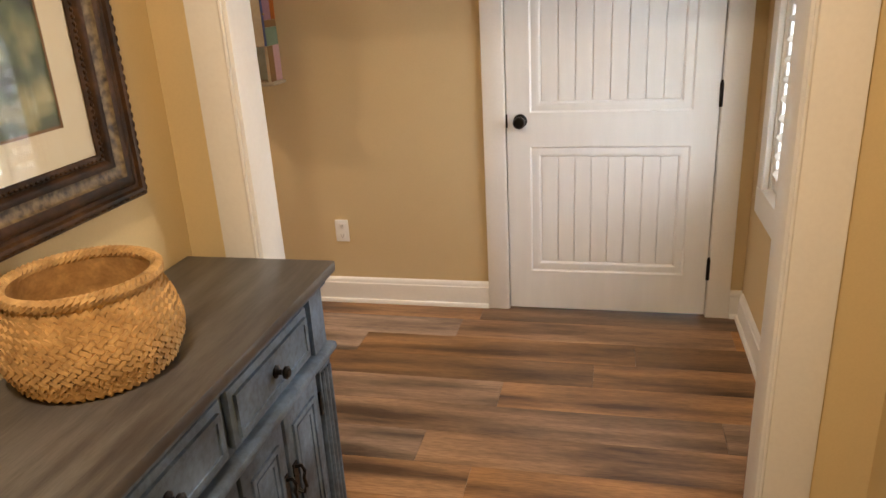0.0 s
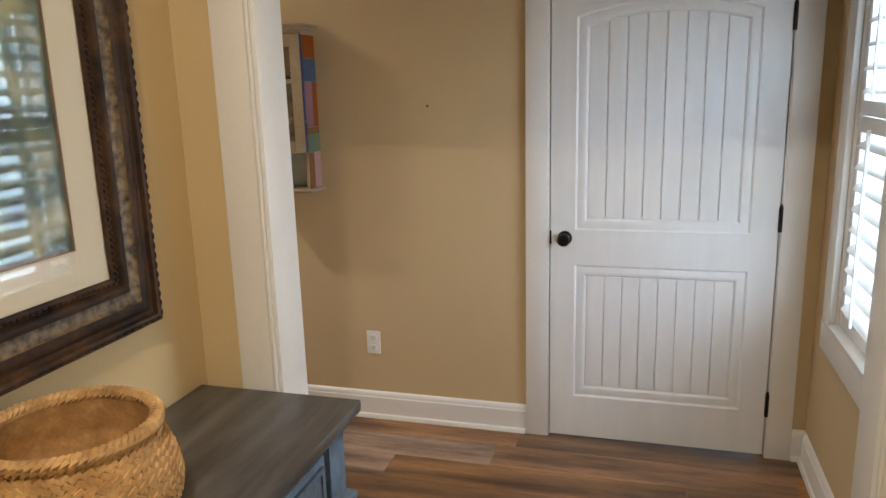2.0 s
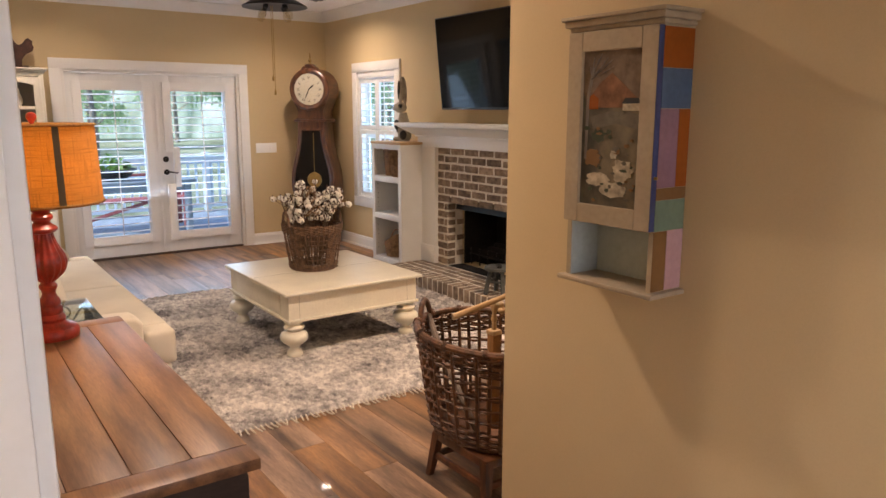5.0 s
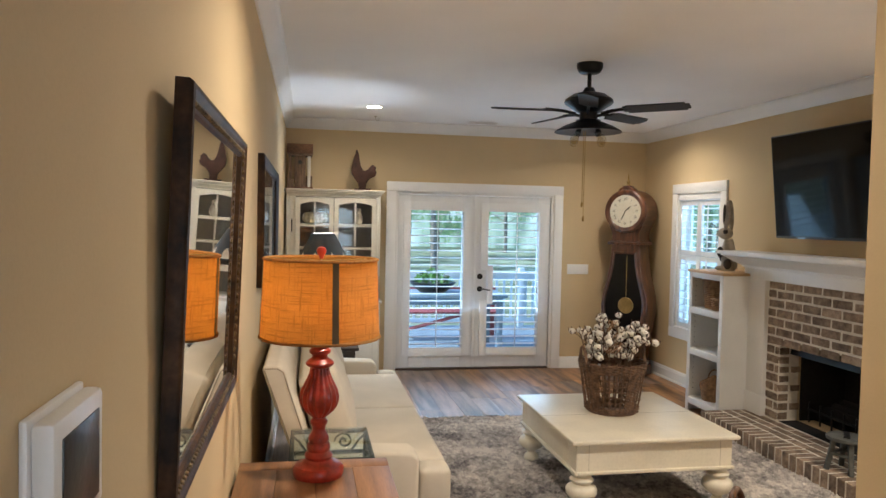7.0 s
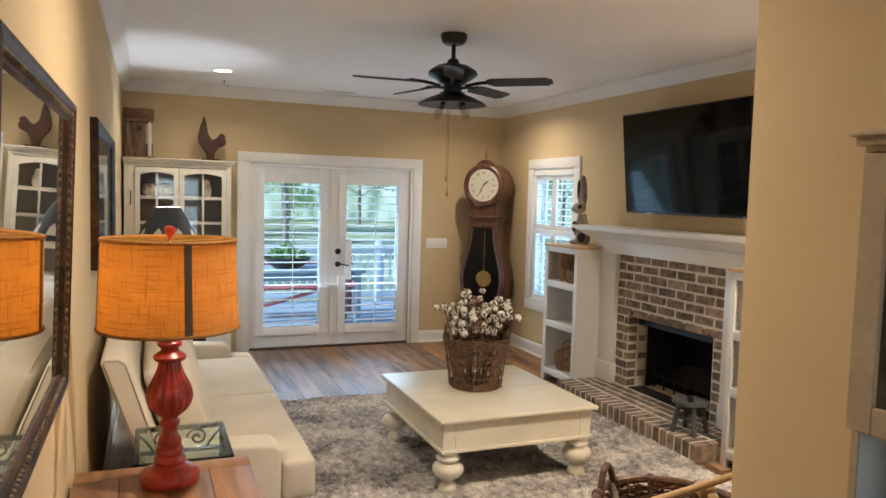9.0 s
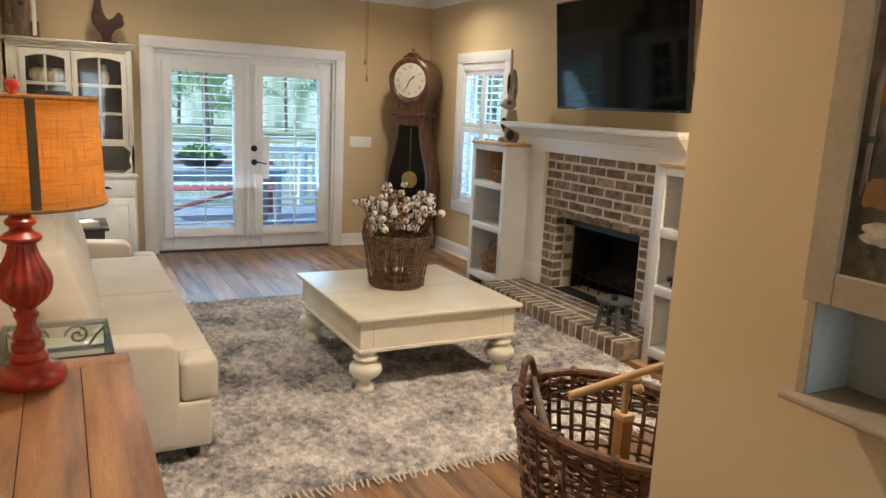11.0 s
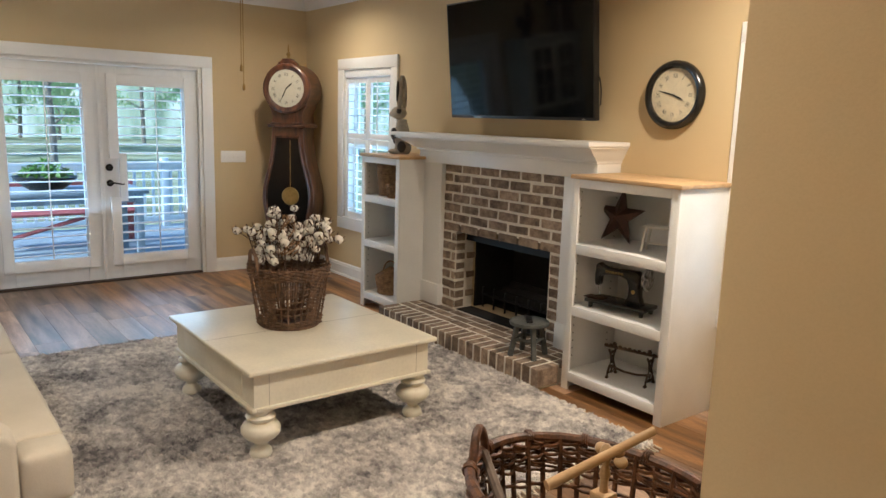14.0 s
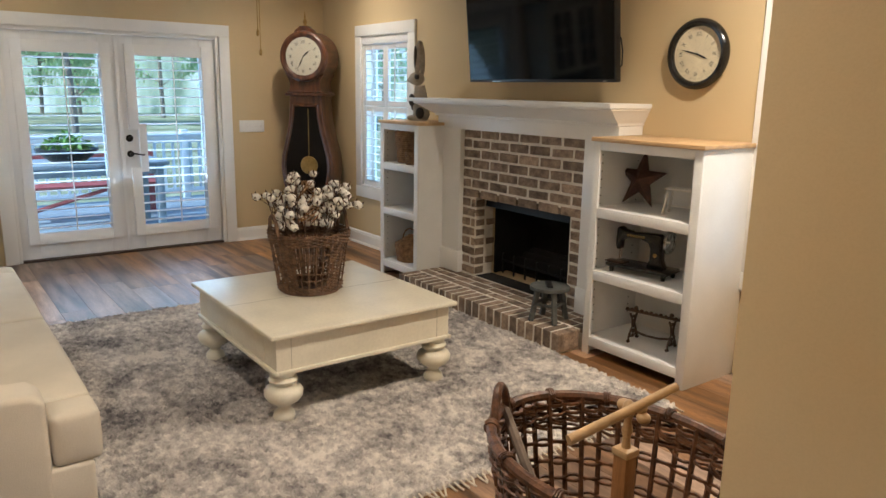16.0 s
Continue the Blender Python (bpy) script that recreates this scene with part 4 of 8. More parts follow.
def framed_print():
    m = pose(-0.93, 1.75, 1.121, 0, 0, 90)
    f = thing("framed_picture", m, "garden print with cream mat in a wide dark antique gold frame", "picture")
    w0, w1, z0, z1 = -0.46, 0.46, 0.0, 1.12
    bm = bmesh.new()
    frame_ring(bm, w0, w1, z0, z1, [(0.0, 0.0), (0.0, 0.022), (0.005, 0.030), (0.014, 0.034), (0.020, 0.032), (0.024, 0.025), (0.032, 0.0245), (0.038, 0.029), (0.046, 0.030), (0.056, 0.026)])
    part("frame", bm, M_GOLDF, f)
    # gilt cove in a lighter tone, the frame's reflected light painted in
    bm = bmesh.new()
    frame_ring(bm, w0, w1, z0, z1, [(0.056, 0.026), (0.062, 0.021), (0.072, 0.018), (0.082, 0.018)])
    part("gilt_sheen_cove", bm, M_GILT, f, "worn greenish gilt cove, reflected light put into its colour")
    bm = bmesh.new()
    frame_ring(bm, w0, w1, z0, z1, [(0.082, 0.018), (0.083, 0.023), (0.090, 0.024), (0.097, 0.020), (0.102, 0.015), (0.111, 0.014), (0.117, 0.009)])
    part("inner_frame", bm, M_GOLDF, f)
    bm = bmesh.new()
    beads(bm, w0, w1, z0, z1, 0.106, 0.0155, 0.0045, 0.013)
    beads(bm, w0, w1, z0, z1, 0.010, 0.0325, 0.0035, 0.02)
    tagged(part("beading", bm, M_GOLDF, f), kind="stuff")
    bm = bmesh.new()
    frame_ring(bm, w0, w1, z0, z1, [(0.116, 0.007), (0.190, 0.007)])
    part("mat", bm, M_MAT, f)
    bm = bmesh.new()
    frame_ring(bm, w0, w1, z0, z1, [(0.188, 0.0076), (0.194, 0.0076)])
    part("fillet", bm, M_UMBER, f)
    part("print", bbox(w0 + 0.19, w1 - 0.19, -0.0055, -0.002, z0 + 0.19, z1 - 0.19, 0), M_PRINT, f)
    g = part("glazing", bbox(w0 + 0.115, w1 - 0.115, -0.0105, -0.009, z0 + 0.115, z1 - 0.115, 0), M_GLASS, f)
    g.visible_shadow = False


dresser()
straw_basket()
framed_print()


# ---- hall ----
def wall_cabinet():
    c = thing("wall_cabinet", pose(-1.568, YH, 1.128) @ Matrix.Diagonal((1.03, 1.06, 1.052, 1)), "small grey painted wall cabinet with farm scene door and patchwork side", "cabinet")
    w, d = 0.148, 0.115
    bm = bmesh.new()
    for x0, x1 in ((-w, -w + 0.014), (w - 0.014, w)):
        box(bm, x0, x1, -d, 0, 0.014, 0.66)
    box(bm, -w + 0.014, w - 0.014, -0.008, 0, 0.014, 0.66)
    box(bm, -w + 0.014, w - 0.014, -d, -0.008, 0.165, 0.178)
    part("case", bm, M_CABG, c)
    part("niche_back", bbox(-w + 0.014, w - 0.014, -0.0105, -0.0082, 0.014, 0.165, 0), M_CABIN, c, "pale blue niche back")
    part("niche_side", bbox(-w + 0.0142, -w + 0.0165, -d + 0.003, -0.0106, 0.0142, 0.1645, 0), M_CABIN, c)
    bm = bmesh.new()
    box(bm, -w - 0.018, w + 0.018, -d - 0.02, 0, 0.0, 0.014)
    bevel(bm, 0.005, 2)
    part("bottom_shelf", bm, M_CABG, c)
    bm = bmesh.new()
    box(bm, -w - 0.006, w + 0.006, -d - 0.008, 0, 0.66, 0.672)
    box(bm, -w - 0.016, w + 0.016, -d - 0.02, 0, 0.672, 0.688)
    box(bm, -w - 0.024, w + 0.024, -d - 0.028, 0, 0.688, 0.698)
    bevel(bm, 0.003, 2)
    part("cornice", bm, M_CABG, c)
    dz0, dz1 = 0.168, 0.658
    bm = bmesh.new()
    y0, y1 = -d - 0.018, -d - 0.001
    box(bm, -w, -w + 0.05, y0, y1, dz0, dz1)
    box(bm, w - 0.05, w, y0, y1, dz0, dz1)
    box(bm, -w + 0.05, w - 0.05, y0, y1, dz0, dz0 + 0.05)
    box(bm, -w + 0.05, w - 0.05, y0, y1, dz1 - 0.05, dz1)
    bevel(bm, 0.002, 1)
    door = part("cabinet_door", bm, M_CABG, c)
    part("painting", bbox(-w + 0.05, w - 0.05, -d - 0.008, -d - 0.004, dz0 + 0.05, dz1 - 0.05, 0), M_SCENE, door, "faded painting of a farm with trees and white animals")
    px0, px1, pz0, pz1 = -w + 0.05, w - 0.05, dz0 + 0.05, dz1 - 0.05

    def blob(name, pts, material, k):
        bm = bmesh.new()
        prism(bm, [(px0 + (px1 - px0) * x, pz0 + (pz1 - pz0) * z) for x, z in pts], -d - 0.0085 - 0.0004 * k, -d - 0.0079)
        part(name, bm, material, door)
    blob("painted_sky", [(0, 0.72), (1, 0.70), (1, 1), (0, 1)], M_PAINTSKY, 0)
    blob("painted_hill", [(0.08, 0.68), (0.3, 0.80), (0.5, 0.86), (0.72, 0.78), (0.95, 0.69), (0.95, 0.64), (0.08, 0.64)], M_TERRA, 1)
    blob("painted_pond", [(0.2, 0.50), (0.6, 0.54), (1, 0.50), (1, 0.60), (0.5, 0.62), (0.15, 0.58)], M_POND, 1)
    blob("painted_barn", [(0.08, 0.63), (0.28, 0.63), (0.28, 0.70), (0.18, 0.73), (0.08, 0.70)], M_ORANGE, 2)
    blob("painted_house", [(0.70, 0.62), (0.98, 0.62), (0.98, 0.665), (0.70, 0.665)], M_PALE, 2)
    blob("painted_roof", [(0.68, 0.665), (1.0, 0.665), (0.94, 0.70), (0.74, 0.70)], M_DARK, 2)
    blob("painted_trunk", [(0.06, 0.30), (0.10, 0.30), (0.12, 0.7), (0.2, 0.9), (0.16, 0.9), (0.07, 0.72)], M_BARK, 3)
    for sx, sz, r in ((0.2, 0.92, 0.09), (0.34, 0.95, 0.08), (0.48, 0.91, 0.06), (0.26, 0.85, 0.06)):
        for q in range(4):
            a = q * 1.7 + sx * 9
            blob("painted_branch", [(0.14, 0.82), (sx + r * math.cos(a), sz + 0.5 * r * math.sin(a)), (sx + r * math.cos(a) + 0.012, sz + 0.5 * r * math.sin(a))], M_BARK, 4)

    daub = random.Random(3)

    def oval(x, z, rx, rz, mt, k):
        blob("painted_animal" if mt is M_PALE else "painted_bush", [(x + rx * q * math.cos(2 * math.pi * i / 22), z + rz * q * math.sin(2 * math.pi * i / 22)) for i, q in enumerate(daub.uniform(0.72, 1.12) for _ in range(22))], mt, k)
    oval(0.30, 0.46, 0.12, 0.045, M_LEAFD, 2)
    oval(0.22, 0.31, 0.15, 0.06, M_UMBER, 3)
    oval(0.33, 0.17, 0.22, 0.045, M_PALE, 3)
    oval(0.74, 0.24, 0.19, 0.075, M_PALE, 3)
    oval(0.60, 0.11, 0.26, 0.05, M_PALE, 4)
    oval(0.58, 0.34, 0.06, 0.03, M_PALE, 4)
    for q in range(34):
        oval(daub.uniform(0.06, 0.94), daub.uniform(0.03, 0.62), daub.uniform(0.02, 0.07), daub.uniform(0.006, 0.016), daub.choice((M_LEAFD, M_UMBER, M_POND, M_UMBER)), 4.5 + 0.05 * q)
    # patchwork on the side that faces the hall
    for z0, z1, y0, y1, mt in ((0.56, 0.655, -d, -0.002, M_ORANGE), (0.465, 0.56, -d, -0.002, M_MIDBLUE), (0.275, 0.465, -d, -0.045, M_MAUVE), (0.275, 0.465, -0.045, -0.002, M_ORANGE), (0.245, 0.275, -d, -0.002, M_UMBER), (0.168, 0.245, -d, -0.002, M_GREENP), (0.016, 0.168, -d, -0.065, M_UMBER), (0.016, 0.168, -0.065, -0.002, M_PINK)):
        part("painted_patch", bbox(w - 0.0005, w + 0.002, y0 + 0.0006, y1 - 0.0006, z0 + 0.0006, z1 - 0.0006, 0), mt, c)
    part("painted_edge", bbox(w - 0.0005, w + 0.002, -d - 0.018, -d - 0.001, 0.17, 0.656, 0), M_INDIGO, door, "indigo painted door edge")
    k = part("latch", lathe(bmesh.new(), [(0.004, 0), (0.004, 0.008)], 10), M_BRASS, door)
    k.matrix_basis = pose(w + 0.002, -d - 0.009, 0.30, 0, 90)


M_PAINTSKY = mat("painted_sky", (0.20, 0.145, 0.10), 0.6, vary=0.3, scale=16, spec=0.2)
M_TERRA = mat("painted_terracotta", (0.24, 0.115, 0.06), 0.6, vary=0.35, scale=26, spec=0.2)
M_POND = mat("painted_pond", (0.12, 0.105, 0.075), 0.6, vary=0.2, scale=15)
M_LEAFD = mat("painted_green", (0.045, 0.06, 0.03), 0.6, vary=0.2, scale=20)
wall_cabinet()


def wall_plate(name, m, w, h, label, category, slots):
    p = thing(name, m, label, category)
    part("plate", bbox(-w / 2, w / 2, -0.006, 0, -h / 2, h / 2, 0.0025), M_PLATE, p)
    for x, z, kind in slots:
        if kind == "socket":
            s = part("socket", bbox(x - 0.017, x + 0.017, -0.009, -0.005, z - 0.014, z + 0.014, 0.003), M_PLATE, p)
            bm = bmesh.new()
            for dx in (-0.006, 0.006):
                box(bm, x + dx - 0.001, x + dx + 0.001, -0.0095, -0.0088, z - 0.002, z + 0.007)
            box(bm, x - 0.002, x + 0.002, -0.0095, -0.0088, z - 0.010, z - 0.006)
            part("slot", bm, M_DARK, s)
        else:
            part("toggle", bbox(x - 0.004, x + 0.004, -0.016, -0.005, z - 0.009, z + 0.007, 0.0015), M_PLATE, p)


wall_plate("wall_outlet", pose(-1.196, YH, 0.386), 0.07, 0.115, "white duplex wall outlet on tan wall", "outlet", [(0, 0.026, "socket"), (0, -0.026, "socket")])
wall_plate("light_switch", pose(XW, 5.868, 1.172, 0, 0, 90), 0.262, 0.117, "white five-gang light switch plate", "switch", [(-0.092 + 0.046 * i, 0, "toggle") for i in range(5)])
nail = thing("picture_nail", pose(-0.885, YH, 1.498), "small bare nail sticking out of the wall", "nail")
kb = part("shank", lathe(bmesh.new(), [(0.0025, 0), (0.0025, 0.014), (0.006, 0.014), (0.006, 0.018)], 10), M_CHROME, nail)
kb.matrix_basis = pose(0, 0, 0, 90)


def keypad():
    k = thing("alarm_keypad", pose(-1.364, YS, 1.446, 0, 0, 180), "white wall keypad with grey screen", "keypad")
    part("back_plate", bbox(-0.085, 0.085, -0.008, 0, -0.07, 0.07, 0.003), M_PLATE, k)
    part("body", bbox(-0.08, 0.08, -0.03, -0.008, -0.065, 0.065, 0.006), M_PLATE, k)
    part("screen", bbox(-0.06, 0.06, -0.0315, -0.029, -0.05, 0.045, 0.001), M_BEZEL, k, "grey glossy screen")


keypad()


# ---- living room: along the south wall ----
def console():
    c = thing("console_table", pose(-2.593, 2.767, 0), "dark walnut planked sideboard table against the wall", "console table")
    hx, hy, z = 0.767, 0.276, 0.78
    n = 4
    for i in range(n):
        y0, y1 = -hy + 0.0 + i * 2 * hy / n, -hy + (i + 1) * 2 * hy / n
        part("board", bbox(-hx + 0.092, hx - 0.092, y0 + 0.0008, y1 - 0.0008, z - 0.03, z, 0.002), M_CONS, c)
    for s in (-1, 1):
        part("breadboard_end", bbox(s * hx - (0.091 if s > 0 else 0), s * hx + (0.091 if s < 0 else 0), -hy, hy, z - 0.03, z, 0.003), M_CONS, c)
    bm = bmesh.new()
    box(bm, -hx + 0.03, hx - 0.03, -hy + 0.02, hy - 0.03, 0.06, z - 0.03)
    part("carcass", bm, M_CONSD, c)
    bm = bmesh.new()
    box(bm, hx - 0.03, hx - 0.018, -hy + 0.02, -hy + 0.09, 0.06, z - 0.03)
    box(bm, hx - 0.03, hx - 0.018, hy - 0.1, hy - 0.03, 0.06, z - 0.03)
    box(bm, hx - 0.03, hx - 0.018, -hy + 0.09, hy - 0.1, z - 0.13, z - 0.03)
    box(bm, hx - 0.03, hx - 0.018, -hy + 0.09, hy - 0.1, 0.06, 0.15)
    part("end_frame", bm, M_CONSD, c)
    for k in range(3):
        a, b = -hx + 0.045 + k * 0.483, -hx + 0.045 + k * 0.483 + 0.473
        part("cabinet_door", bbox(a, b, hy - 0.03, hy - 0.014, 0.09, z - 0.06, 0.004), M_CONSD, c)
    for sx in (-1, 1):
        for sy in (-1, 1):
            x, y = sx * (hx - 0.06), sy * (hy - 0.055)
            part("foot", bbox(x - 0.03, x + 0.03, y - 0.025, y + 0.025, 0, 0.06, 0.004), M_CONSD, c)


def table_lamp():
    b = thing("table_lamp", pose(-3.20, 2.778, 0.78) @ Matrix.Diagonal((1.097, 1.097, 1.097, 1)), "lit red turned table lamp with orange burlap drum shade", "lamp")
    prof = [(0.080, 0.0), (0.083, 0.010), (0.083, 0.026), (0.076, 0.036), (0.056, 0.042), (0.050, 0.048), (0.043, 0.056), (0.046, 0.066), (0.042, 0.076), (0.036, 0.082), (0.039, 0.092), (0.037, 0.104), (0.031, 0.110), (0.034, 0.120), (0.031, 0.132), (0.025, 0.140), (0.021, 0.152), (0.023, 0.164), (0.028, 0.172), (0.0285, 0.180), (0.022, 0.188), (0.0205, 0.199)]
    part("base", lathe(bmesh.new(), prof, 40), M_RED, b)
    prof = [(0.022, 0.192), (0.034, 0.202), (0.048, 0.214), (0.059, 0.230), (0.0645, 0.248), (0.0655, 0.264), (0.061, 0.283), (0.051, 0.302), (0.041, 0.322), (0.034, 0.340), (0.031, 0.358)]
    part("fluted_body", lathe(bmesh.new(), prof, 96, flute=16, depth=0.09), M_RED, b)
    prof = [(0.031, 0.357), (0.040, 0.361), (0.046, 0.368), (0.046, 0.374), (0.038, 0.382), (0.028, 0.388), (0.024, 0.394), (0.026, 0.399), (0.034, 0.405), (0.035, 0.414), (0.028, 0.421), (0.024, 0.425), (0.027, 0.430), (0.034, 0.436), (0.034, 0.444), (0.026, 0.452), (0.018, 0.458), (0.0103, 0.4730), (0.0103, 0.5060), (0.0138, 0.5082), (0.0138, 0.5500)]
    part("neck", lathe(bmesh.new(), prof, 32), M_RED, b)
    r0, r1, z0, z1 = 0.193, 0.182, 0.460, 0.712
    bm = bmesh.new()
    lathe(bm, [(r0, z0), (r1, z1)], 64)
    for f in [f for f in bm.faces if len(f.verts) > 10]:
        bm.faces.remove(f)
    part("shade", bm, M_BURLAP, b, "orange glowing burlap shade")
    for r, z in ((r0, z0), (r1, z1)):
        bm = bmesh.new()
        tube(bm, [((r + 0.001) * math.cos(i * math.pi / 24), (r + 0.001) * math.sin(i * math.pi / 24), z) for i in range(48)], 0.005, 6, closed=True)
        part("shade_trim", bm, M_BURLAP, b)
    # ribbons down the shade
    for ang in (0.22, 1.9, 3.4, 4.9):
        bm = bmesh.new()
        wdt = 0.055
        lo = [bm.verts.new(((r0 + 0.003) * math.cos(ang + t), (r0 + 0.003) * math.sin(ang + t), z0)) for t in (-wdt, 0, wdt)]
        hi = [bm.verts.new(((r1 + 0.003) * math.cos(ang + t), (r1 + 0.003) * math.sin(ang + t), z1)) for t in (-wdt, 0, wdt)]
        for i in range(2):
            bm.faces.new((lo[i], lo[i + 1], hi[i + 1], hi[i]))
        part("ribbon", bm, M_RIBBON, b, "brown ribbon")
    bm = bmesh.new()
    for k in range(3):
        a = k * 2.094
        tube(bm, [(0.008 * math.cos(a), 0.008 * math.sin(a), z1 - 0.005), (r1 * math.cos(a), r1 * math.sin(a), z1 - 0.003)], 0.002, 5)
    tube(bm, [(0, 0, 0.49), (0, 0, z1 + 0.004)], 0.003, 6)
    part("spider", bm, M_BRASS, b)
    part("finial", lathe(bmesh.new(), [(0.005, z1), (0.007, z1 + 0.004), (0.008, z1 + 0.009), (0.015, z1 + 0.020), (0.0165, z1 + 0.028), (0.012, z1 + 0.037), (0.004, z1 + 0.040)], 20), M_RED, b, "red glass finial")


def wall_mirror():
    m = thing("wall_mirror", pose(-2.435, YS + 0.002, 1.165, 2.0, 0, 180), "rectangular mirror in dark carved wooden frame, hung leaning forward", "mirror")
    w0, w1, z0, z1 = -0.555, 0.545, 0, 0.778
    bm = bmesh.new()
    frame_ring(bm, w0, w1, z0, z1, [(0, 0), (0, 0.024), (0.005, 0.031), (0.014, 0.033), (0.022, 0.028), (0.036, 0.022), (0.046, 0.019), (0.052, 0.010)])
    part("frame", bm, M_GOLDF, m)
    bm = bmesh.new()
    beads(bm, w0, w1, z0, z1, 0.034, 0.023, 0.007, 0.024)
    tagged(part("carving", bm, M_GILT, m), kind="stuff")
    part("glass", bbox(w0 + 0.05, w1 - 0.05, -0.012, -0.004, z0 + 0.05, z1 - 0.05, 0), M_MIRROR, m, "silvered mirror glass")


def wall_picture():
    m = thing("framed_picture", pose(-5.235, YS, 1.345, 0, 0, 180), "glazed picture in a plain grey-gold frame", "picture")
    w0, w1, z0, z1 = -0.88, 0.88, 0, 0.685
    bm = bmesh.new()
    frame_ring(bm, w0, w1, z0, z1, [(0, 0), (0, 0.03), (0.008, 0.036), (0.03, 0.03), (0.05, 0.02), (0.055, 0.01)])
    part("frame", bm, M_GOLDF, m)
    part("print", bbox(w0 + 0.054, w1 - 0.054, -0.008, -0.003, z0 + 0.054, z1 - 0.054, 0), M_PRINT, m)
    g = part("glazing", bbox(w0 + 0.054, w1 - 0.054, -0.012, -0.0105, z0 + 0.054, z1 - 0.054, 0), M_GLASS, m)
    g.visible_shadow = False


def cushion(bm, x0, x1, y0, y1, z0, z1, r=0.05, puff=0.02):
    box(bm, x0, x1, y0, y1, z0, z1)
    bmesh.ops.subdivide_edges(bm, edges=bm.edges[:], cuts=5, use_grid_fill=True)
    cx, cy, cz = (x0 + x1) / 2, (y0 + y1) / 2, (z0 + z1) / 2
    hx, hy, hz = (x1 - x0) / 2, (y1 - y0) / 2, (z1 - z0) / 2
    for v in bm.verts:
        u, w, t = (v.co.x - cx) / hx, (v.co.y - cy) / hy, (v.co.z - cz) / hz
        v.co.z += puff * t * (1 - u * u) * (1 - w * w)
        v.co.y += puff * w * (1 - u * u) * (1 - t * t) * 0.6
        v.co.x += puff * u * (1 - w * w) * (1 - t * t) * 0.6
    return bevel(bm, r * 0.35, 3)


def sofa():
    s = thing("sofa", pose(-5.25, 2.582, 0), "cream linen sofa with nailhead trimmed back", "sofa")
    L = 1.22
    # y runs out from the wall; the back leans
    part("base", bbox(-L + 0.006, L - 0.006, 0.12, 0.83, 0.09, 0.30, 0.015, 3), M_SOFA, s)
    bm = bmesh.new()
    poly = [(0.15, 0.12), (0.25, 0.12), (0.21, 0.50), (0.05, 0.985), (0.02, 1.01), (-0.045, 1.01), (-0.055, 0.99), (0.10, 0.55)]
    prism(bm, poly, -L, L, "x")
    bevel(bm, 0.012, 3)
    back = part("back", bm, M_SOFA, s)
    bm = bmesh.new()
    for e in (-1, 1):
        path = [(0.238, 0.16), (0.198, 0.50), (0.042, 0.98), (0.015, 0.997), (-0.038, 0.997), (-0.042, 0.985), (0.112, 0.55), (0.16, 0.16)]
        for (y0, z0), (y1, z1) in zip(path, path[1:]):
            n = max(1, int(math.hypot(y1 - y0, z1 - z0) / 0.009))
            for i in range(n):
                u = i / n
                bmesh.ops.create_icosphere(bm, subdivisions=1, radius=0.0034, matrix=Matrix.Translation((e * (L + 0.0005), y0 + (y1 - y0) * u, z0 + (z1 - z0) * u)))
    tagged(part("nailheads", bm, M_NAIL, back, "row of bronze nailheads"), kind="stuff")
    for e in (-1, 1):
        bm = bmesh.new()
        x0, x1 = (L - 0.17, L) if e > 0 else (-L, -L + 0.17)
        poly = [(0.17, 0.10), (0.70, 0.10), (0.70, 0.545), (0.66, 0.575), (0.17, 0.60)]
        prism(bm, poly, x0, x1, "x")
        bevel(bm, 0.022, 4)
        part("arm", bm, M_SOFA, s)
    for k in range(2):
        bm = bmesh.new()
        a, b = (-L + 0.175, -0.003) if k == 0 else (0.003, L - 0.175)
        cushion(bm, a, b, 0.20, 0.86, 0.30, 0.485, 0.06, 0.025)
        part("seat_cushion", bm, M_SOFA, s)
        bm = bmesh.new()
        c, d = (-L + 0.01, -L + 0.175) if k == 0 else (L - 0.175, L - 0.01)
        cushion(bm, c, d, 0.705, 0.86, 0.30, 0.482, 0.06, 0.008)
        part("seat_cushion", bm, M_SOFA, s)
        bm = bmesh.new()
        cushion(bm, a, b, -0.10, 0.10, -0.225, 0.225, 0.12, 0.065)
        bc = part("back_cushion", bm, M_SOFA, s)
        bc.matrix_basis = pose(0, 0.265, 0.715, 17)
    for x in (-L + 0.09, L - 0.09):
        for y in (0.2, 0.76):
            part("foot", lathe(bmesh.new(), [(0.02, 0), (0.028, 0.03), (0.034, 0.07), (0.034, 0.095)], 16, x, y), M_WOODLEG, s)


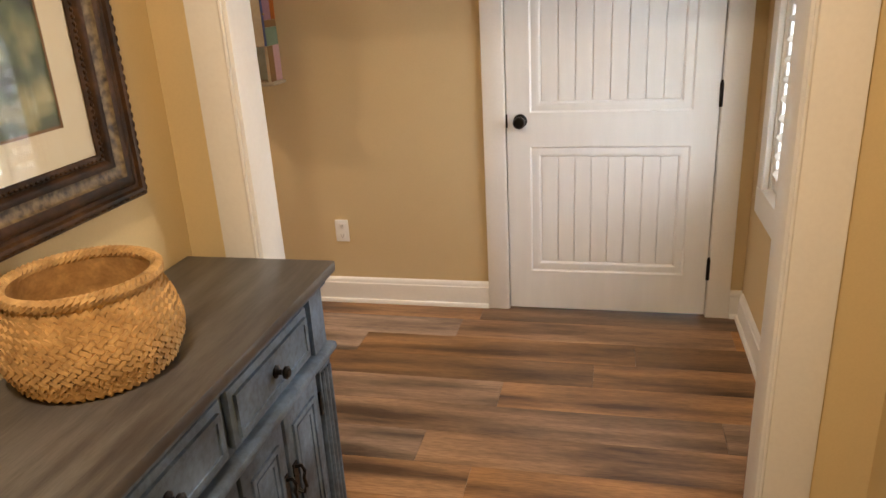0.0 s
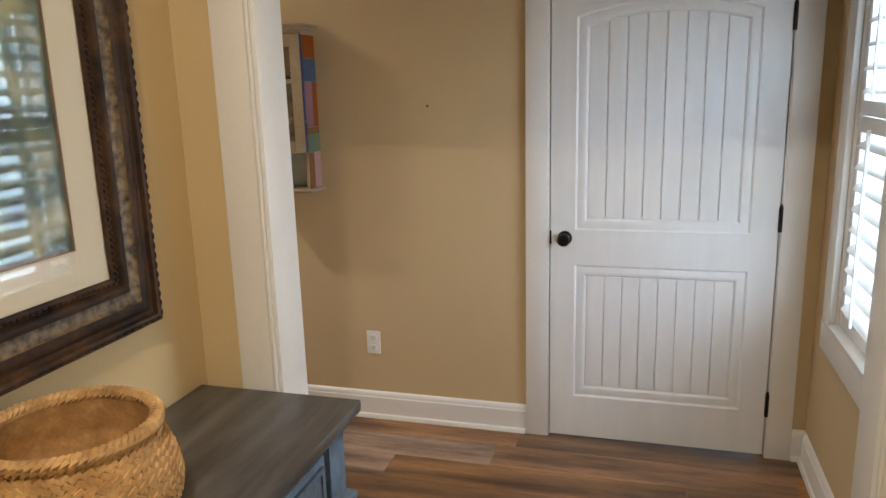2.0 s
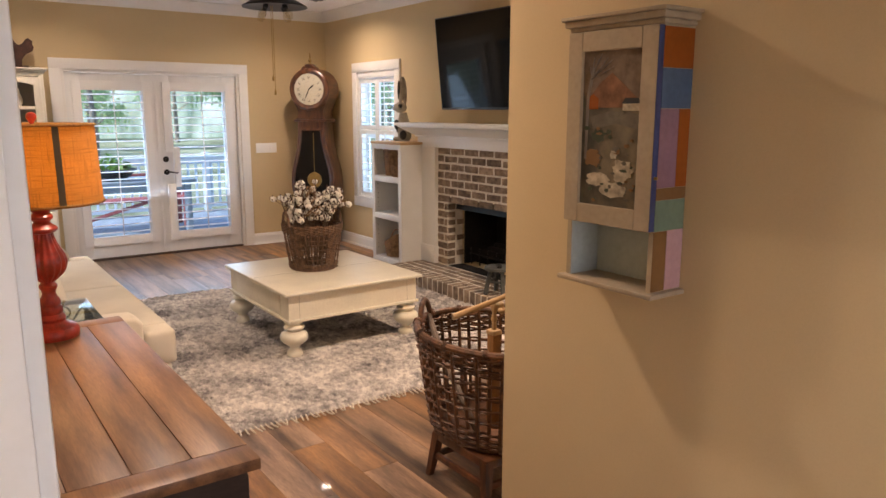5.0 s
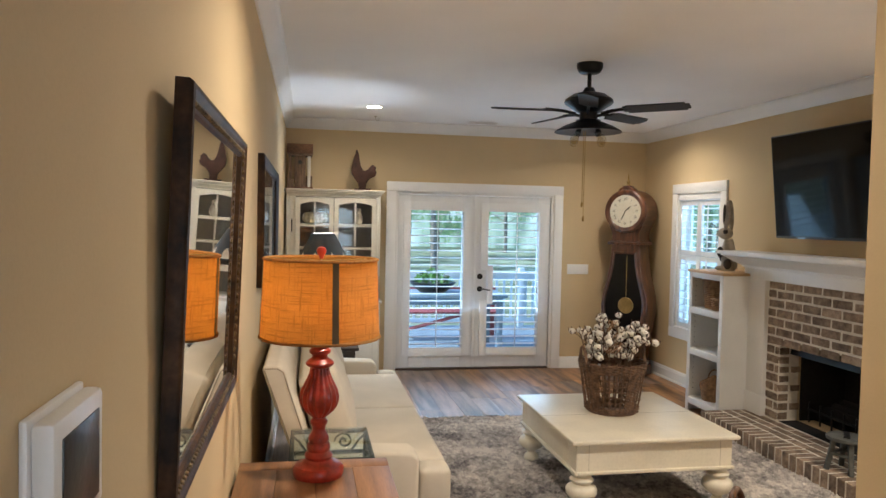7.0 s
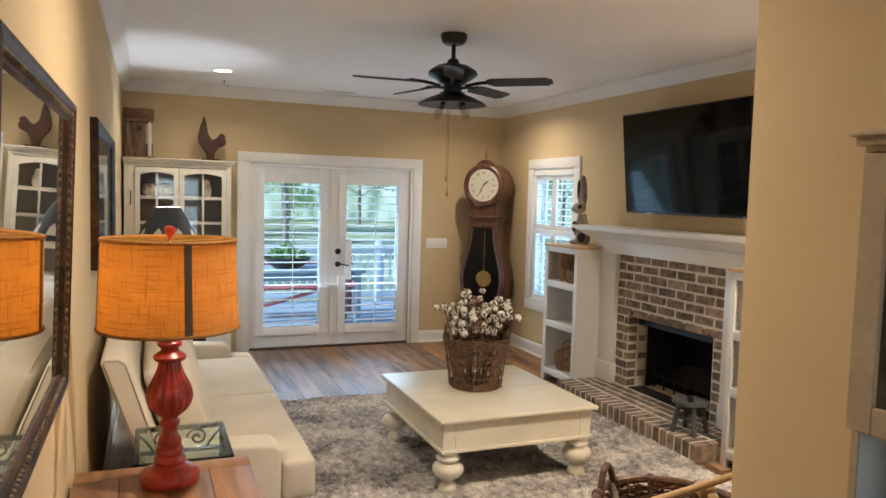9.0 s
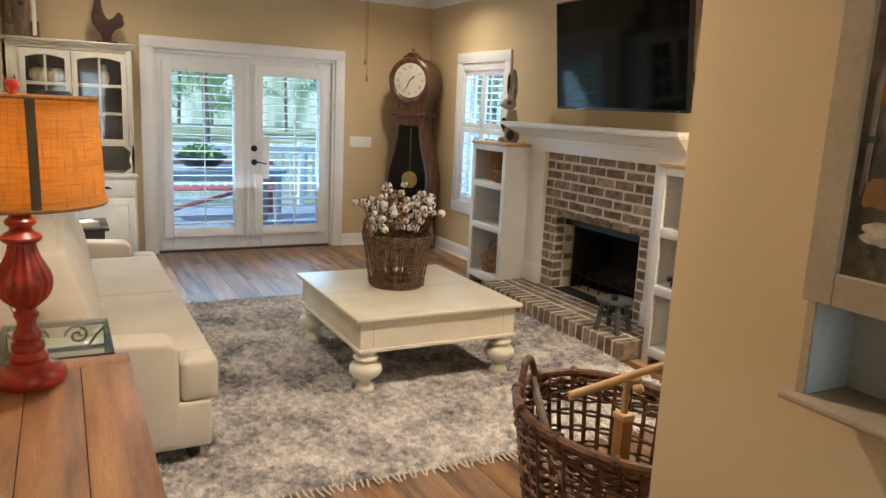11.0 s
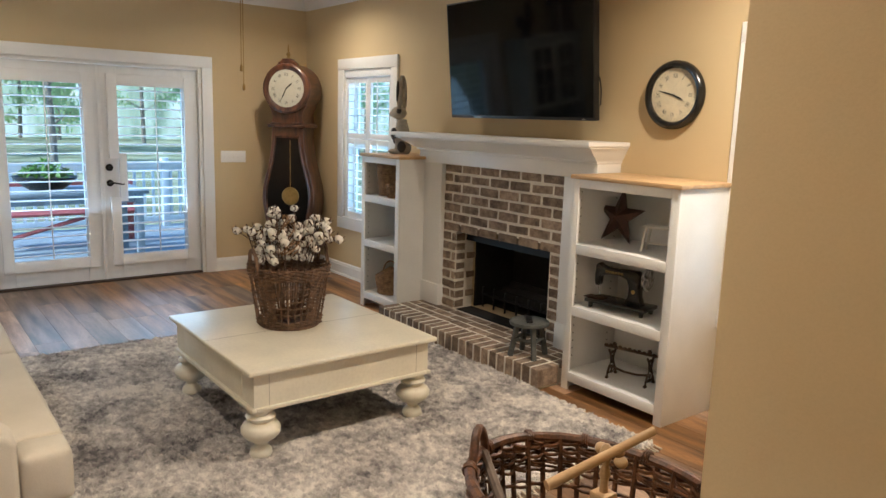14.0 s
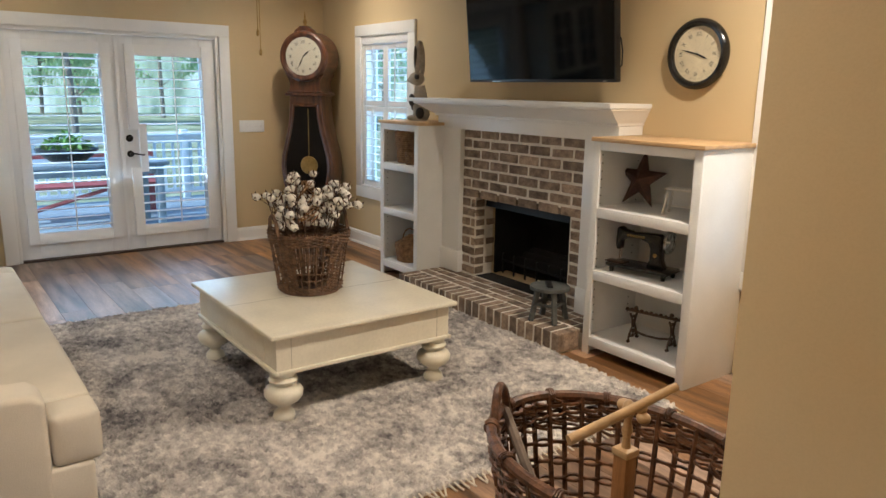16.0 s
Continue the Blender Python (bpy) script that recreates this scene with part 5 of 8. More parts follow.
def glass_side_table():
    g = thing("side_table", pose(-3.71, 2.838, 0), "iron side table with scrolls under a glass top", "table")
    hx, hy, z = 0.208, 0.165, 0.735
    bm = bmesh.new()
    for zz in (z - 0.008, z - 0.105):
        for a, b in (((-hx, -hy), (hx, -hy)), ((hx, -hy), (hx, hy)), ((hx, hy), (-hx, hy)), ((-hx, hy), (-hx, -hy))):
            x0, x1, y0, y1 = min(a[0], b[0]), max(a[0], b[0]), min(a[1], b[1]), max(a[1], b[1])
            box(bm, x0 - 0.008, x1 + 0.008, y0 - 0.008, y1 + 0.008, zz - 0.008, zz + 0.008)
    part("frame", bm, M_IRON, g)
    for sx in (-1, 1):
        for sy in (-1, 1):
            part("leg", bbox(sx * hx - 0.008, sx * hx + 0.008, sy * hy - 0.008, sy * hy + 0.008, 0, z - 0.016, 0.002), M_IRON, g)
    for e in (-1, 1):
        for s in (-1, 1):
            for along in (True, False):
                def at(u, v):
                    return (s * u, e * hy, v) if along else (e * hx, s * u * 0.95, v)
                bm = bmesh.new()
                tube(bm, [at(0.072 - 0.045 * (1 - i / 26) * math.cos(i * 0.42), z - 0.055 + 0.04 * (1 - i / 26) * math.sin(i * 0.42)) for i in range(24)], 0.005, 6)
                part("scroll", bm, M_IRON, g)
                bm = bmesh.new()
                tube(bm, [at(0.11, z - 0.098), at(0.145, z - 0.05), at(0.18, z - 0.02)], 0.005, 6)
                part("brace", bm, M_IRON, g)
    part("glass_top", bbox(-hx - 0.004, hx + 0.004, -hy - 0.004, hy + 0.004, z, z + 0.008, 0.002), M_TGLASS, g, "clear greenish glass top")


M_TGLASS = glass_mat("table_glass", (0.88, 0.96, 0.93))


def end_table():
    t = thing("end_table", pose(-6.98, 2.87, 0), "dark stained wooden end table at the sofa's end", "table")
    part("top", bbox(-0.25, 0.25, -0.3, 0.3, 0.585, 0.61, 0.006), M_CONSD, t)
    part("apron", bbox(-0.22, 0.22, -0.27, 0.27, 0.50, 0.585, 0.003), M_CONSD, t)
    for sx in (-1, 1):
        for sy in (-1, 1):
            part("leg", lathe(bmesh.new(), [(0.016, 0), (0.026, 0.25), (0.028, 0.5)], 14, sx * 0.195, sy * 0.245), M_CONSD, t)
    l = thing("table_lamp", pose(-7.05, 2.86, 0.61), "dark table lamp with slate scalloped shade, lit", "lamp")
    part("base", lathe(bmesh.new(), [(0.075, 0), (0.075, 0.015), (0.03, 0.03), (0.02, 0.08), (0.05, 0.18), (0.065, 0.27), (0.04, 0.38), (0.016, 0.45), (0.012, 0.68), (0.014, 0.69), (0.014, 0.78)], 28), M_IRON, l)
    bm = bmesh.new()
    n = 64
    top, bot = [], []
    for i in range(n):
        a = 2 * math.pi * i / n
        top.append(bm.verts.new((0.10 * math.cos(a), 0.10 * math.sin(a), 0.965)))
        bot.append(bm.verts.new((0.235 * math.cos(a), 0.235 * math.sin(a), 0.715 - 0.018 * abs(math.sin(4 * a)))))
    for i in range(n):
        j = (i + 1) % n
        bm.faces.new((bot[i], bot[j], top[j], top[i]))
    part("shade", bm, M_BLUESH, l, "slate grey scalloped shade")
    bm = lathe(bmesh.new(), [(0.230, 0.712), (0.096, 0.964)], 48)
    for f in [f for f in bm.faces if len(f.verts) > 10]:
        bm.faces.remove(f)
    part("shade_lining", bm, M_LINING, l, "white inner lining")
    bm = bmesh.new()
    for k in range(3):
        a = k * 2.094
        tube(bm, [(0, 0, 0.95), (0.1 * math.cos(a), 0.1 * math.sin(a), 0.962)], 0.002, 5)
    tube(bm, [(0, 0, 0.77), (0, 0, 0.97)], 0.003, 6)
    part("spider", bm, M_BRASS, l)
    b = thing("book", pose(-6.86, 2.99, 0.61, 0, 0, 25), "small white book on the end table", "book")
    part("cover", bbox(-0.07, 0.07, -0.1, 0.1, 0, 0.004, 0.001), M_STONE, b)
    part("pages", bbox(-0.066, 0.068, -0.096, 0.096, 0.004, 0.03, 0.001), M_MAT, b)
    part("cover", bbox(-0.07, 0.07, -0.1, 0.1, 0.03, 0.034, 0.001), M_STONE, b)


console()
table_lamp()
wall_mirror()
wall_picture()
sofa()
glass_side_table()
end_table()


def hutch():
    h = thing("hutch", pose(XW, 2.992, 0, 0, 0, 90) @ Matrix.Diagonal((0.975, 1, 0.985, 1)), "tall cream painted hutch with glazed upper doors", "cabinet")
    w = 0.505
    D1, D0 = 0.40, 0.50
    bm = bmesh.new()
    box(bm, -w, w, -D0, 0, 0.07, 0.835)
    part("lower_case", bm, M_HUTCH, h)
    bm = bmesh.new()
    box(bm, -w - 0.005, w + 0.005, -D0 - 0.012, 0, 0.0, 0.07)
    bevel(bm, 0.006, 2)
    part("plinth", bm, M_HUTCH, h)
    bm = bmesh.new()
    box(bm, -w - 0.018, w + 0.018, -D0 - 0.025, 0, 0.835, 0.862)
    bevel(bm, 0.007, 2)
    part("counter", bm, M_HUTCH, h)
    part("side", bbox(-w, -w + 0.022, -D1, 0, 0.862, 1.99, 0.001), M_HUTCH, h)
    part("side", bbox(w - 0.022, w, -D1, 0, 0.862, 1.99, 0.001), M_HUTCH, h)
    part("top_board", bbox(-w + 0.022, w - 0.022, -D1, 0, 1.965, 1.99, 0.001), M_HUTCH, h)
    for z in (1.14, 1.40, 1.66):
        part("shelf", bbox(-w + 0.022, w - 0.022, -D1 + 0.03, -0.012, z, z + 0.018, 0.001), M_HUTCH, h)
    part("back_panel", bbox(-w + 0.022, w - 0.022, -0.012, -0.002, 0.862, 1.965, 0), M_GREYBK, h, "grey boarded back")
    bm = bmesh.new()
    box(bm, -w - 0.012, w + 0.012, -D1 - 0.014, 0, 1.99, 2.012)
    box(bm, -w - 0.03, w + 0.03, -D1 - 0.034, 0, 2.012, 2.03)
    box(bm, -w - 0.042, w + 0.042, -D1 - 0.046, 0, 2.03, 2.045)
    bevel(bm, 0.005, 2)
    part("cornice", bm, M_HUTCH, h)
    for e in (-1, 1):
        bm = bmesh.new()
        poly = [(e * (w - 0.001), 0.862), (e * (w - 0.001), 1.12), (e * (w - 0.09), 1.12), (e * (w - 0.03), 1.06), (e * (w - 0.05), 0.98), (e * (w - 0.03), 0.93), (e * (w - 0.1), 0.862)]
        prism(bm, poly, -D1, -D1 + 0.022)
        part("bracket", bm, M_HUTCH, h)
    for e in (-1, 1):
        a, b = (-w + 0.1, -0.004) if e < 0 else (0.004, w - 0.05)
        if e < 0:
            part("stile", bbox(-w + 0.022, -w + 0.098, -D1, -D1 + 0.02, 1.12, 1.965, 0.002), M_HUTCH, h)
        else:
            part("stile", bbox(w - 0.048, w - 0.022, -D1, -D1 + 0.02, 1.12, 1.965, 0.002), M_HUTCH, h)
        bm = bmesh.new()
        y0, y1 = -D1 - 0.02, -D1
        z0, z1 = 1.12, 1.955
        box(bm, a, a + 0.045, y0, y1, z0, z1)
        box(bm, b - 0.045, b, y0, y1, z0, z1)
        box(bm, a + 0.045, b - 0.045, y0, y1, z0, z0 + 0.06)
        n = 12
        poly = [(b - 0.045, z1), (a + 0.045, z1)] + [(a + 0.045 + (b - a - 0.09) * i / n, z1 - 0.075 + 0.03 * math.sin(math.pi * i / n)) for i in range(n + 1)]
        prism(bm, poly, y0, y1)
        d = part("glazed_door", bm, M_HUTCH, h)
        c = (a + b) / 2
        bm = bmesh.new()
        box(bm, c - 0.009, c + 0.009, y0 + 0.003, y1 - 0.003, z0 + 0.06, z1 - 0.05)
        for k in (1, 2):
            z = z0 + 0.06 + k * (z1 - z0 - 0.12) / 3
            box(bm, a + 0.045, c - 0.009, y0 + 0.003, y1 - 0.003, z - 0.009, z + 0.009)
            box(bm, c + 0.009, b - 0.045, y0 + 0.003, y1 - 0.003, z - 0.009, z + 0.009)
        part("muntins", bm, M_HUTCH, d)
        p = part("pane", bbox(a + 0.045, b - 0.045, -D1 - 0.004, -D1 - 0.002, z0 + 0.06, z1 - 0.06, 0), M_GLASS, d)
        p.visible_shadow = False
    bm = bmesh.new()
    tube(bm, [(-w + 0.06, -D1 - 0.002, 1.72), (-w + 0.06, -D1 - 0.03, 1.71), (-w + 0.06, -D1 - 0.03, 1.6), (-w + 0.06, -D1 - 0.002, 1.59)], 0.006, 6)
    part("latch", bm, M_BLACK, h, "dark iron latch")
    for e in (-1, 1):
        a, b = (-w + 0.02, -0.01) if e < 0 else (0.01, w - 0.02)
        dr = part("drawer", bbox(a, b, -D0 - 0.018, -D0, 0.66, 0.81, 0.005), M_HUTCH, h)
        bm = bmesh.new()
        c = (a + b) / 2
        poly = [(c - 0.045 + 0.09 * i / 12, 0.735 + 0.024 * math.sin(math.pi * i / 12)) for i in range(13)]
        prism(bm, poly, -D0 - 0.04, -D0 - 0.018)
        part("cup_pull", bm, M_BLACK, dr, "dark cup pull")
        d = part("cabinet_door", bbox(a, b, -D0 - 0.018, -D0, 0.10, 0.64, 0.005), M_HUTCH, h)
        bm = bmesh.new()
        for q in ((a + 0.05, b - 0.05, 0.15, 0.162), (a + 0.05, b - 0.05, 0.578, 0.59), (a + 0.05, a + 0.062, 0.162, 0.578), (b - 0.062, b - 0.05, 0.162, 0.578)):
            box(bm, q[0], q[1], -D0 - 0.025, -D0 - 0.018, q[2], q[3])
        part("moulding", bm, M_HUTCH, d)


def hutch_things():
    base = pose(XW, 2.992, 0, 0, 0, 90)
    r = thing("rooster_figure", base @ pose(0.29, -0.24, 2.0145), "dark carved wooden rooster on top of the hutch", "figurine")
    poly = [(-0.02, 0.02), (0.05, 0.02), (0.055, 0.08), (0.09, 0.13), (0.15, 0.16), (0.165, 0.20), (0.15, 0.225), (0.16, 0.255), (0.135, 0.27), (0.125, 0.285), (0.10, 0.27), (0.075, 0.235), (0.045, 0.215), (0.02, 0.22), (-0.005, 0.26), (-0.02, 0.33), (-0.028, 0.39), (-0.045, 0.435), (-0.06, 0.44), (-0.062, 0.40), (-0.08, 0.36), (-0.092, 0.30), (-0.105, 0.24), (-0.10, 0.18), (-0.06, 0.12), (-0.03, 0.08)]
    bm = bmesh.new()
    prism(bm, poly, -0.035, 0.035)
    bevel(bm, 0.012, 2)
    box(bm, -0.07, 0.10, -0.05, 0.05, 0, 0.022)
    part("body", bm, M_RUSTY, r)
    b = thing("birdhouse", base @ pose(-0.36, -0.24, 2.0145), "rustic weathered birdhouse with rusty roof", "birdhouse")
    part("base", bbox(-0.14, 0.14, -0.11, 0.11, 0, 0.02, 0.003), M_TIN, b)
    part("body", bbox(-0.055, 0.06, -0.07, 0.07, 0.02, 0.36, 0.004), M_BARN, b)
    part("roof", bbox(-0.135, 0.135, -0.12, 0.12, 0.37, 0.47, 0.006), M_TIN, b, "rusty metal roof")
    part("roof_edge", bbox(-0.125, 0.125, -0.11, 0.11, 0.345, 0.37, 0.004), M_BARN, b)
    for x in (-0.1, 0.095):
        part("post", bbox(x - 0.016, x + 0.016, -0.08, -0.05, 0.02, 0.345, 0.003), M_STONE if x > 0 else M_BARN, b, "peeling white post" if x > 0 else "")
    hole = part("entrance_hole", lathe(bmesh.new(), [(0.022, 0), (0.022, 0.004)], 18), M_DARK, b)
    hole.matrix_basis = pose(0.002, -0.07, 0.28, 90)
    part("lean_to", bbox(0.06, 0.13, -0.07, 0.05, 0.02, 0.14, 0.004), M_BARN, b)
    part("ladder", bbox(-0.13, -0.06, -0.085, -0.07, 0.02, 0.1, 0.003), M_BARN, b)
    for x, wdt in ((-0.25, 0.075), (-0.13, 0.072)):
        p = thing("pumpkin", base @ pose(x, -0.26, 1.653), "cream ribbed decorative pumpkin in the hutch", "pumpkin", group="pumpkins in the hutch")
        prof = [(0.01, 0.0), (0.05, 0.004), (0.078, 0.03), (0.085, 0.06), (0.076, 0.095), (0.045, 0.118), (0.01, 0.112)]
        part("shell", lathe(bmesh.new(), prof, 60, flute=10, depth=0.12), M_PUMP, p)
        part("stem", lathe(bmesh.new(), [(0.012, 0.108), (0.008, 0.125), (0.01, 0.14)], 8), M_TWIG, p)
    q = thing("bird_figurine", base @ pose(0.27, -0.26, 1.653), "small white bird figurine in the hutch", "figurine")
    bm = bmesh.new()
    lathe(bm, [(0.03, 0), (0.042, 0.03), (0.045, 0.06), (0.036, 0.10), (0.022, 0.125), (0.026, 0.145), (0.02, 0.165), (0.005, 0.172)], 20)
    part("body", bm, M_STONE, q)


hutch()
hutch_things()


# ---- lettering ----
def text_mesh(text, size, depth=0.001):
    cu = bpy.data.curves.new("lettering", "FONT")
    cu.body, cu.size, cu.extrude = text, size, depth
    cu.align_x, cu.align_y = "CENTER", "CENTER"
    cu.resolution_u = 2
    ob = bpy.data.objects.new("lettering", cu)
    scene.collection.objects.link(ob)
    bpy.context.view_layer.update()
    me = bpy.data.meshes.new_from_object(ob.evaluated_get(bpy.context.evaluated_depsgraph_get()))
    bpy.data.objects.remove(ob)
    bpy.data.curves.remove(cu)
    return me


ROMAN = ["XII", "I", "II", "III", "IIII", "V", "VI", "VII", "VIII", "IX", "X", "XI"]
NUMERALS = []
for word in ROMAN:
    me_ = text_mesh(word, 1.0, 0.02)
    me_.materials.append(M_DARK)
    NUMERALS.append(me_)


def numerals(parent, radius, size, y, z):
    """Roman numerals round a dial that faces -y, feet to the middle."""
    for i, me_ in enumerate(NUMERALS):
        a = radians(30 * i)
        ob = part("numeral", me_, M_DARK, parent)
        ob.matrix_basis = pose(radius * math.sin(a), y, z + radius * math.cos(a)) @ Matrix.Rotation(a, 4, "Y") @ Matrix.Rotation(radians(90), 4, "X") @ Matrix.Diagonal((size * 0.8, size, size * 0.1, 1))


def hand(parent, length, width, angle, y, z, material):
    bm = bmesh.new()
    prism(bm, [(-width / 2, -0.12 * length), (width / 2, -0.12 * length), (width, 0.55 * length), (0, length), (-width, 0.55 * length)], -0.001, 0.001)
    ob = part("pointer", bm, material, parent)
    ob.matrix_basis = pose(0, y, z) @ Matrix.Rotation(radians(angle), 4, "Y")


# ---- grandfather clock in the corner ----
def longcase_clock():
    c = thing("longcase_clock", pose(-8.35, 6.36, 0, 0, 0, 42), "tall mahogany longcase clock with round hood and pear-shaped body", "clock")
    d = 0.155
    # half widths up the body
    body = [(0.20, 0.16), (0.202, 0.24), (0.212, 0.34), (0.228, 0.46), (0.248, 0.58), (0.268, 0.70), (0.274, 0.79), (0.265, 0.89), (0.234, 1.01), (0.202, 1.13), (0.178, 1.26), (0.168, 1.38), (0.165, 1.49)]

    def outline(prof, k=1.0):
        return [(-w * k, z) for w, z in prof[::-1]] + [(w * k, z) for w, z in prof]
    bm = bmesh.new()
    prism(bm, outline(body), -d, d)
    bevel(bm, 0.012, 3)
    part("body", bm, M_CLOCKW, c)
    bm = bmesh.new()
    box(bm, -0.235, 0.235, -d - 0.03, d, 0, 0.12)
    box(bm, -0.22, 0.22, -d - 0.018, d, 0.12, 0.17)
    bevel(bm, 0.01, 2)
    part("plinth", bm, M_CLOCKW, c)
    # long door: raised rim round dark glass
    inner = [(max(0.03, (w - 0.055)), z) for w, z in body if 0.3 < z < 1.45]
    rim_o = [(w + 0.026, z + (0.03 if i == len(inner) - 1 else -0.03 if i == 0 else 0)) for i, (w, z) in enumerate(inner)]
    bm = bmesh.new()
    a, b = outline(rim_o), outline(inner)
    va = [bm.verts.new((x, -d - 0.001, z)) for x, z in a]
    vm = [bm.verts.new(((x + p) / 2, -d - 0.016, (z + q) / 2)) for (x, z), (p, q) in zip(a, b)]
    vb = [bm.verts.new((x, -d - 0.004, z)) for x, z in b]
    for u, v in ((va, vm), (vm, vb)):
        for i in range(len(u)):
            j = (i + 1) % len(u)
            bm.faces.new((u[i], u[j], v[j], v[i]))
    bmesh.ops.recalc_face_normals(bm, faces=bm.faces)
    door = part("long_door", bm, M_CLOCKW, c)
    bm = bmesh.new()
    prism(bm, outline(inner), -d - 0.0035, -d - 0.001)
    part("dark_interior", bm, M_GLOSSBK, door, "dark glazed panel")
    bob = part("pendulum_bob", lathe(bmesh.new(), [(0.092, 0), (0.088, 0.006), (0.06, 0.009), (0.01, 0.011)], 32), M_BRASS, c, "brass pendulum bob")
    bob.matrix_basis = pose(0.03, -d - 0.0035, 0.80, 90)
    part("pendulum_rod", bbox(0.027, 0.033, -d - 0.006, -d - 0.0036, 0.87, 1.36, 0), M_BRASS, c)
    # waist moulding and flared neck
    bm = bmesh.new()
    box(bm, -0.20, 0.20, -d - 0.03, d, 1.485, 1.515)
    box(bm, -0.185, 0.185, -d - 0.016, d, 1.515, 1.53)
    bevel(bm, 0.008, 2)
    part("waist_moulding", bm, M_CLOCKW, c)
    neck = [(0.17, 1.53), (0.158, 1.56), (0.155, 1.60), (0.17, 1.65), (0.20, 1.70)]
    bm = bmesh.new()
    prism(bm, outline(neck), -d, d)
    part("neck", bm, M_CLOCKW, c)
    # round hood
    zc, R = 1.862, 0.245
    bm = bmesh.new()
    n = 48
    prof = [(0.0, R - 0.004), (0.006, R), (0.30, R), (0.31, R - 0.01)]
    lathe(bm, [(0.02, -d - 0.02)] + [(R - 0.015, -d - 0.02), (R, -d - 0.006), (R, d), (R - 0.01, d + 0.004), (0.02, d + 0.004)], n)
    hood = part("hood", bm, M_CLOCKW, c)
    hood.matrix_basis = Matrix.Translation((0, 0, zc)) @ Matrix.Rotation(radians(-90), 4, "X")
    bm = bmesh.new()
    tor = [(0.242, 0.02), (0.238, 0.034), (0.222, 0.044), (0.20, 0.04), (0.186, 0.03), (0.180, 0.02)]
    rings = []
    for r, h in tor:
        rings.append([bm.verts.new((r * math.cos(2 * math.pi * i / n), -d - h, zc + r * math.sin(2 * math.pi * i / n))) for i in range(n)])
    for u, v in zip(rings, rings[1:]):
        for i in range(n):
            j = (i + 1) % n
            bm.faces.new((u[i], u[j], v[j], v[i]))
    bmesh.ops.recalc_face_normals(bm, faces=bm.faces)
    part("bezel", bm, M_CLOCKW, c)
    dial = part("dial", lathe(bmesh.new(), [(0.184, 0), (0.184, 0.003)], 48), M_DIAL, c, "cream enamel dial with roman numerals")
    dial.matrix_basis = pose(0, -d - 0.0205, zc, 90)
    numerals(c, 0.135, 0.045, -d - 0.0245, zc)
    hand(c, 0.13, 0.007, 205, -d - 0.026, zc, M_IRON)
    hand(c, 0.09, 0.009, 50, -d - 0.028, zc, M_IRON)
    g = part("dial_glass", lathe(bmesh.new(), [(0.182, 0), (0.182, 0.002)], 40), M_GLASS, c)
    g.matrix_basis = pose(0, -d - 0.033, zc, 90)
    g.visible_shadow = False
    bm = bmesh.new()
    prism(bm, [(-0.10, 2.085), (0.10, 2.085), (0.085, 2.115), (0.05, 2.135), (0.045, 2.15), (-0.045, 2.15), (-0.05, 2.135), (-0.085, 2.115)], -d - 0.012, -d + 0.09)
    bevel(bm, 0.006, 2)
    part("crest", bm, M_CLOCKW, c)
    part("finial", lathe(bmesh.new(), [(0.022, 2.15), (0.022, 2.16), (0.012, 2.168), (0.02, 2.185), (0.022, 2.197), (0.012, 2.212), (0.007, 2.225), (0.009, 2.232), (0.003, 2.285)], 16, 0, -d + 0.04), M_BRASS, c, "turned finial")


M_GLOSSBK = mat("dark_glass_panel", (0.008, 0.006, 0.005), 0.25, vary=0.1, spec=0.15)
longcase_clock()


# ---- bookcases ----
def bookcase(x0, x1, shelf_tops, label):
    yf = 6.229
    c = thing("bookcase", pose((x0 + x1) / 2, yf, 0), label, "bookcase", group="bookcases by the fireplace")
    w, D, H_ = (x1 - x0) / 2, YN - yf - 0.004, 1.288
    for e in (-1, 1):
        part("side", bbox(e * w - (0.02 if e > 0 else 0), e * w + (0.02 if e < 0 else 0), 0.018, D, 0, H_, 0.002), M_CASEW, c)
        part("face_stile", bbox(e * w - (0.052 if e > 0 else 0), e * w + (0.052 if e < 0 else 0), 0, 0.018, 0, H_, 0.002), M_CASEW, c)
    part("back_panel", bbox(-w + 0.02, w - 0.02, D - 0.008, D, 0.05, H_, 0), M_CASEW, c)
    part("top_rail", bbox(-w + 0.052, w - 0.052, 0, 0.018, H_ - 0.05, H_, 0.002), M_CASEW, c)
    part("top_panel", bbox(-w + 0.02, w - 0.02, 0.018, D - 0.008, H_ - 0.018, H_, 0), M_CASEW, c)
    part("pine_top", bbox(-w - 0.012, w + 0.012, -0.012, D, H_, H_ + 0.024, 0.004), M_OAKTOP, c, "natural pine top board")
    for z in shelf_tops:
        part("shelf", bbox(-w + 0.02, w - 0.02, 0.018, D - 0.008, z - 0.02, z, 0.001), M_CASEW, c)
        part("shelf_lip", bbox(-w + 0.052, w - 0.052, -0.001, 0.018, z - 0.058, z, 0.002), M_CASEW, c)
    bm = bmesh.new()
    for e in (-1, 1):
        for k in range(22):
            z = 0.2 + k * 0.048
            for y in (0.06, D - 0.08):
                x = e * (w - 0.0205)
                box(bm, x - 0.0015, x + 0.0015, y - 0.003, y + 0.003, z - 0.003, z + 0.003)
    tagged(part("peg_hole", bm, M_DARK, c), kind="stuff")


bookcase(-6.792, -6.228, (0.966, 0.586, 0.128), "white bookcase with pine top holding baskets")
bookcase(-4.415, -3.682, (0.904, 0.528, 0.113), "white bookcase with pine top holding antique sewing pieces")


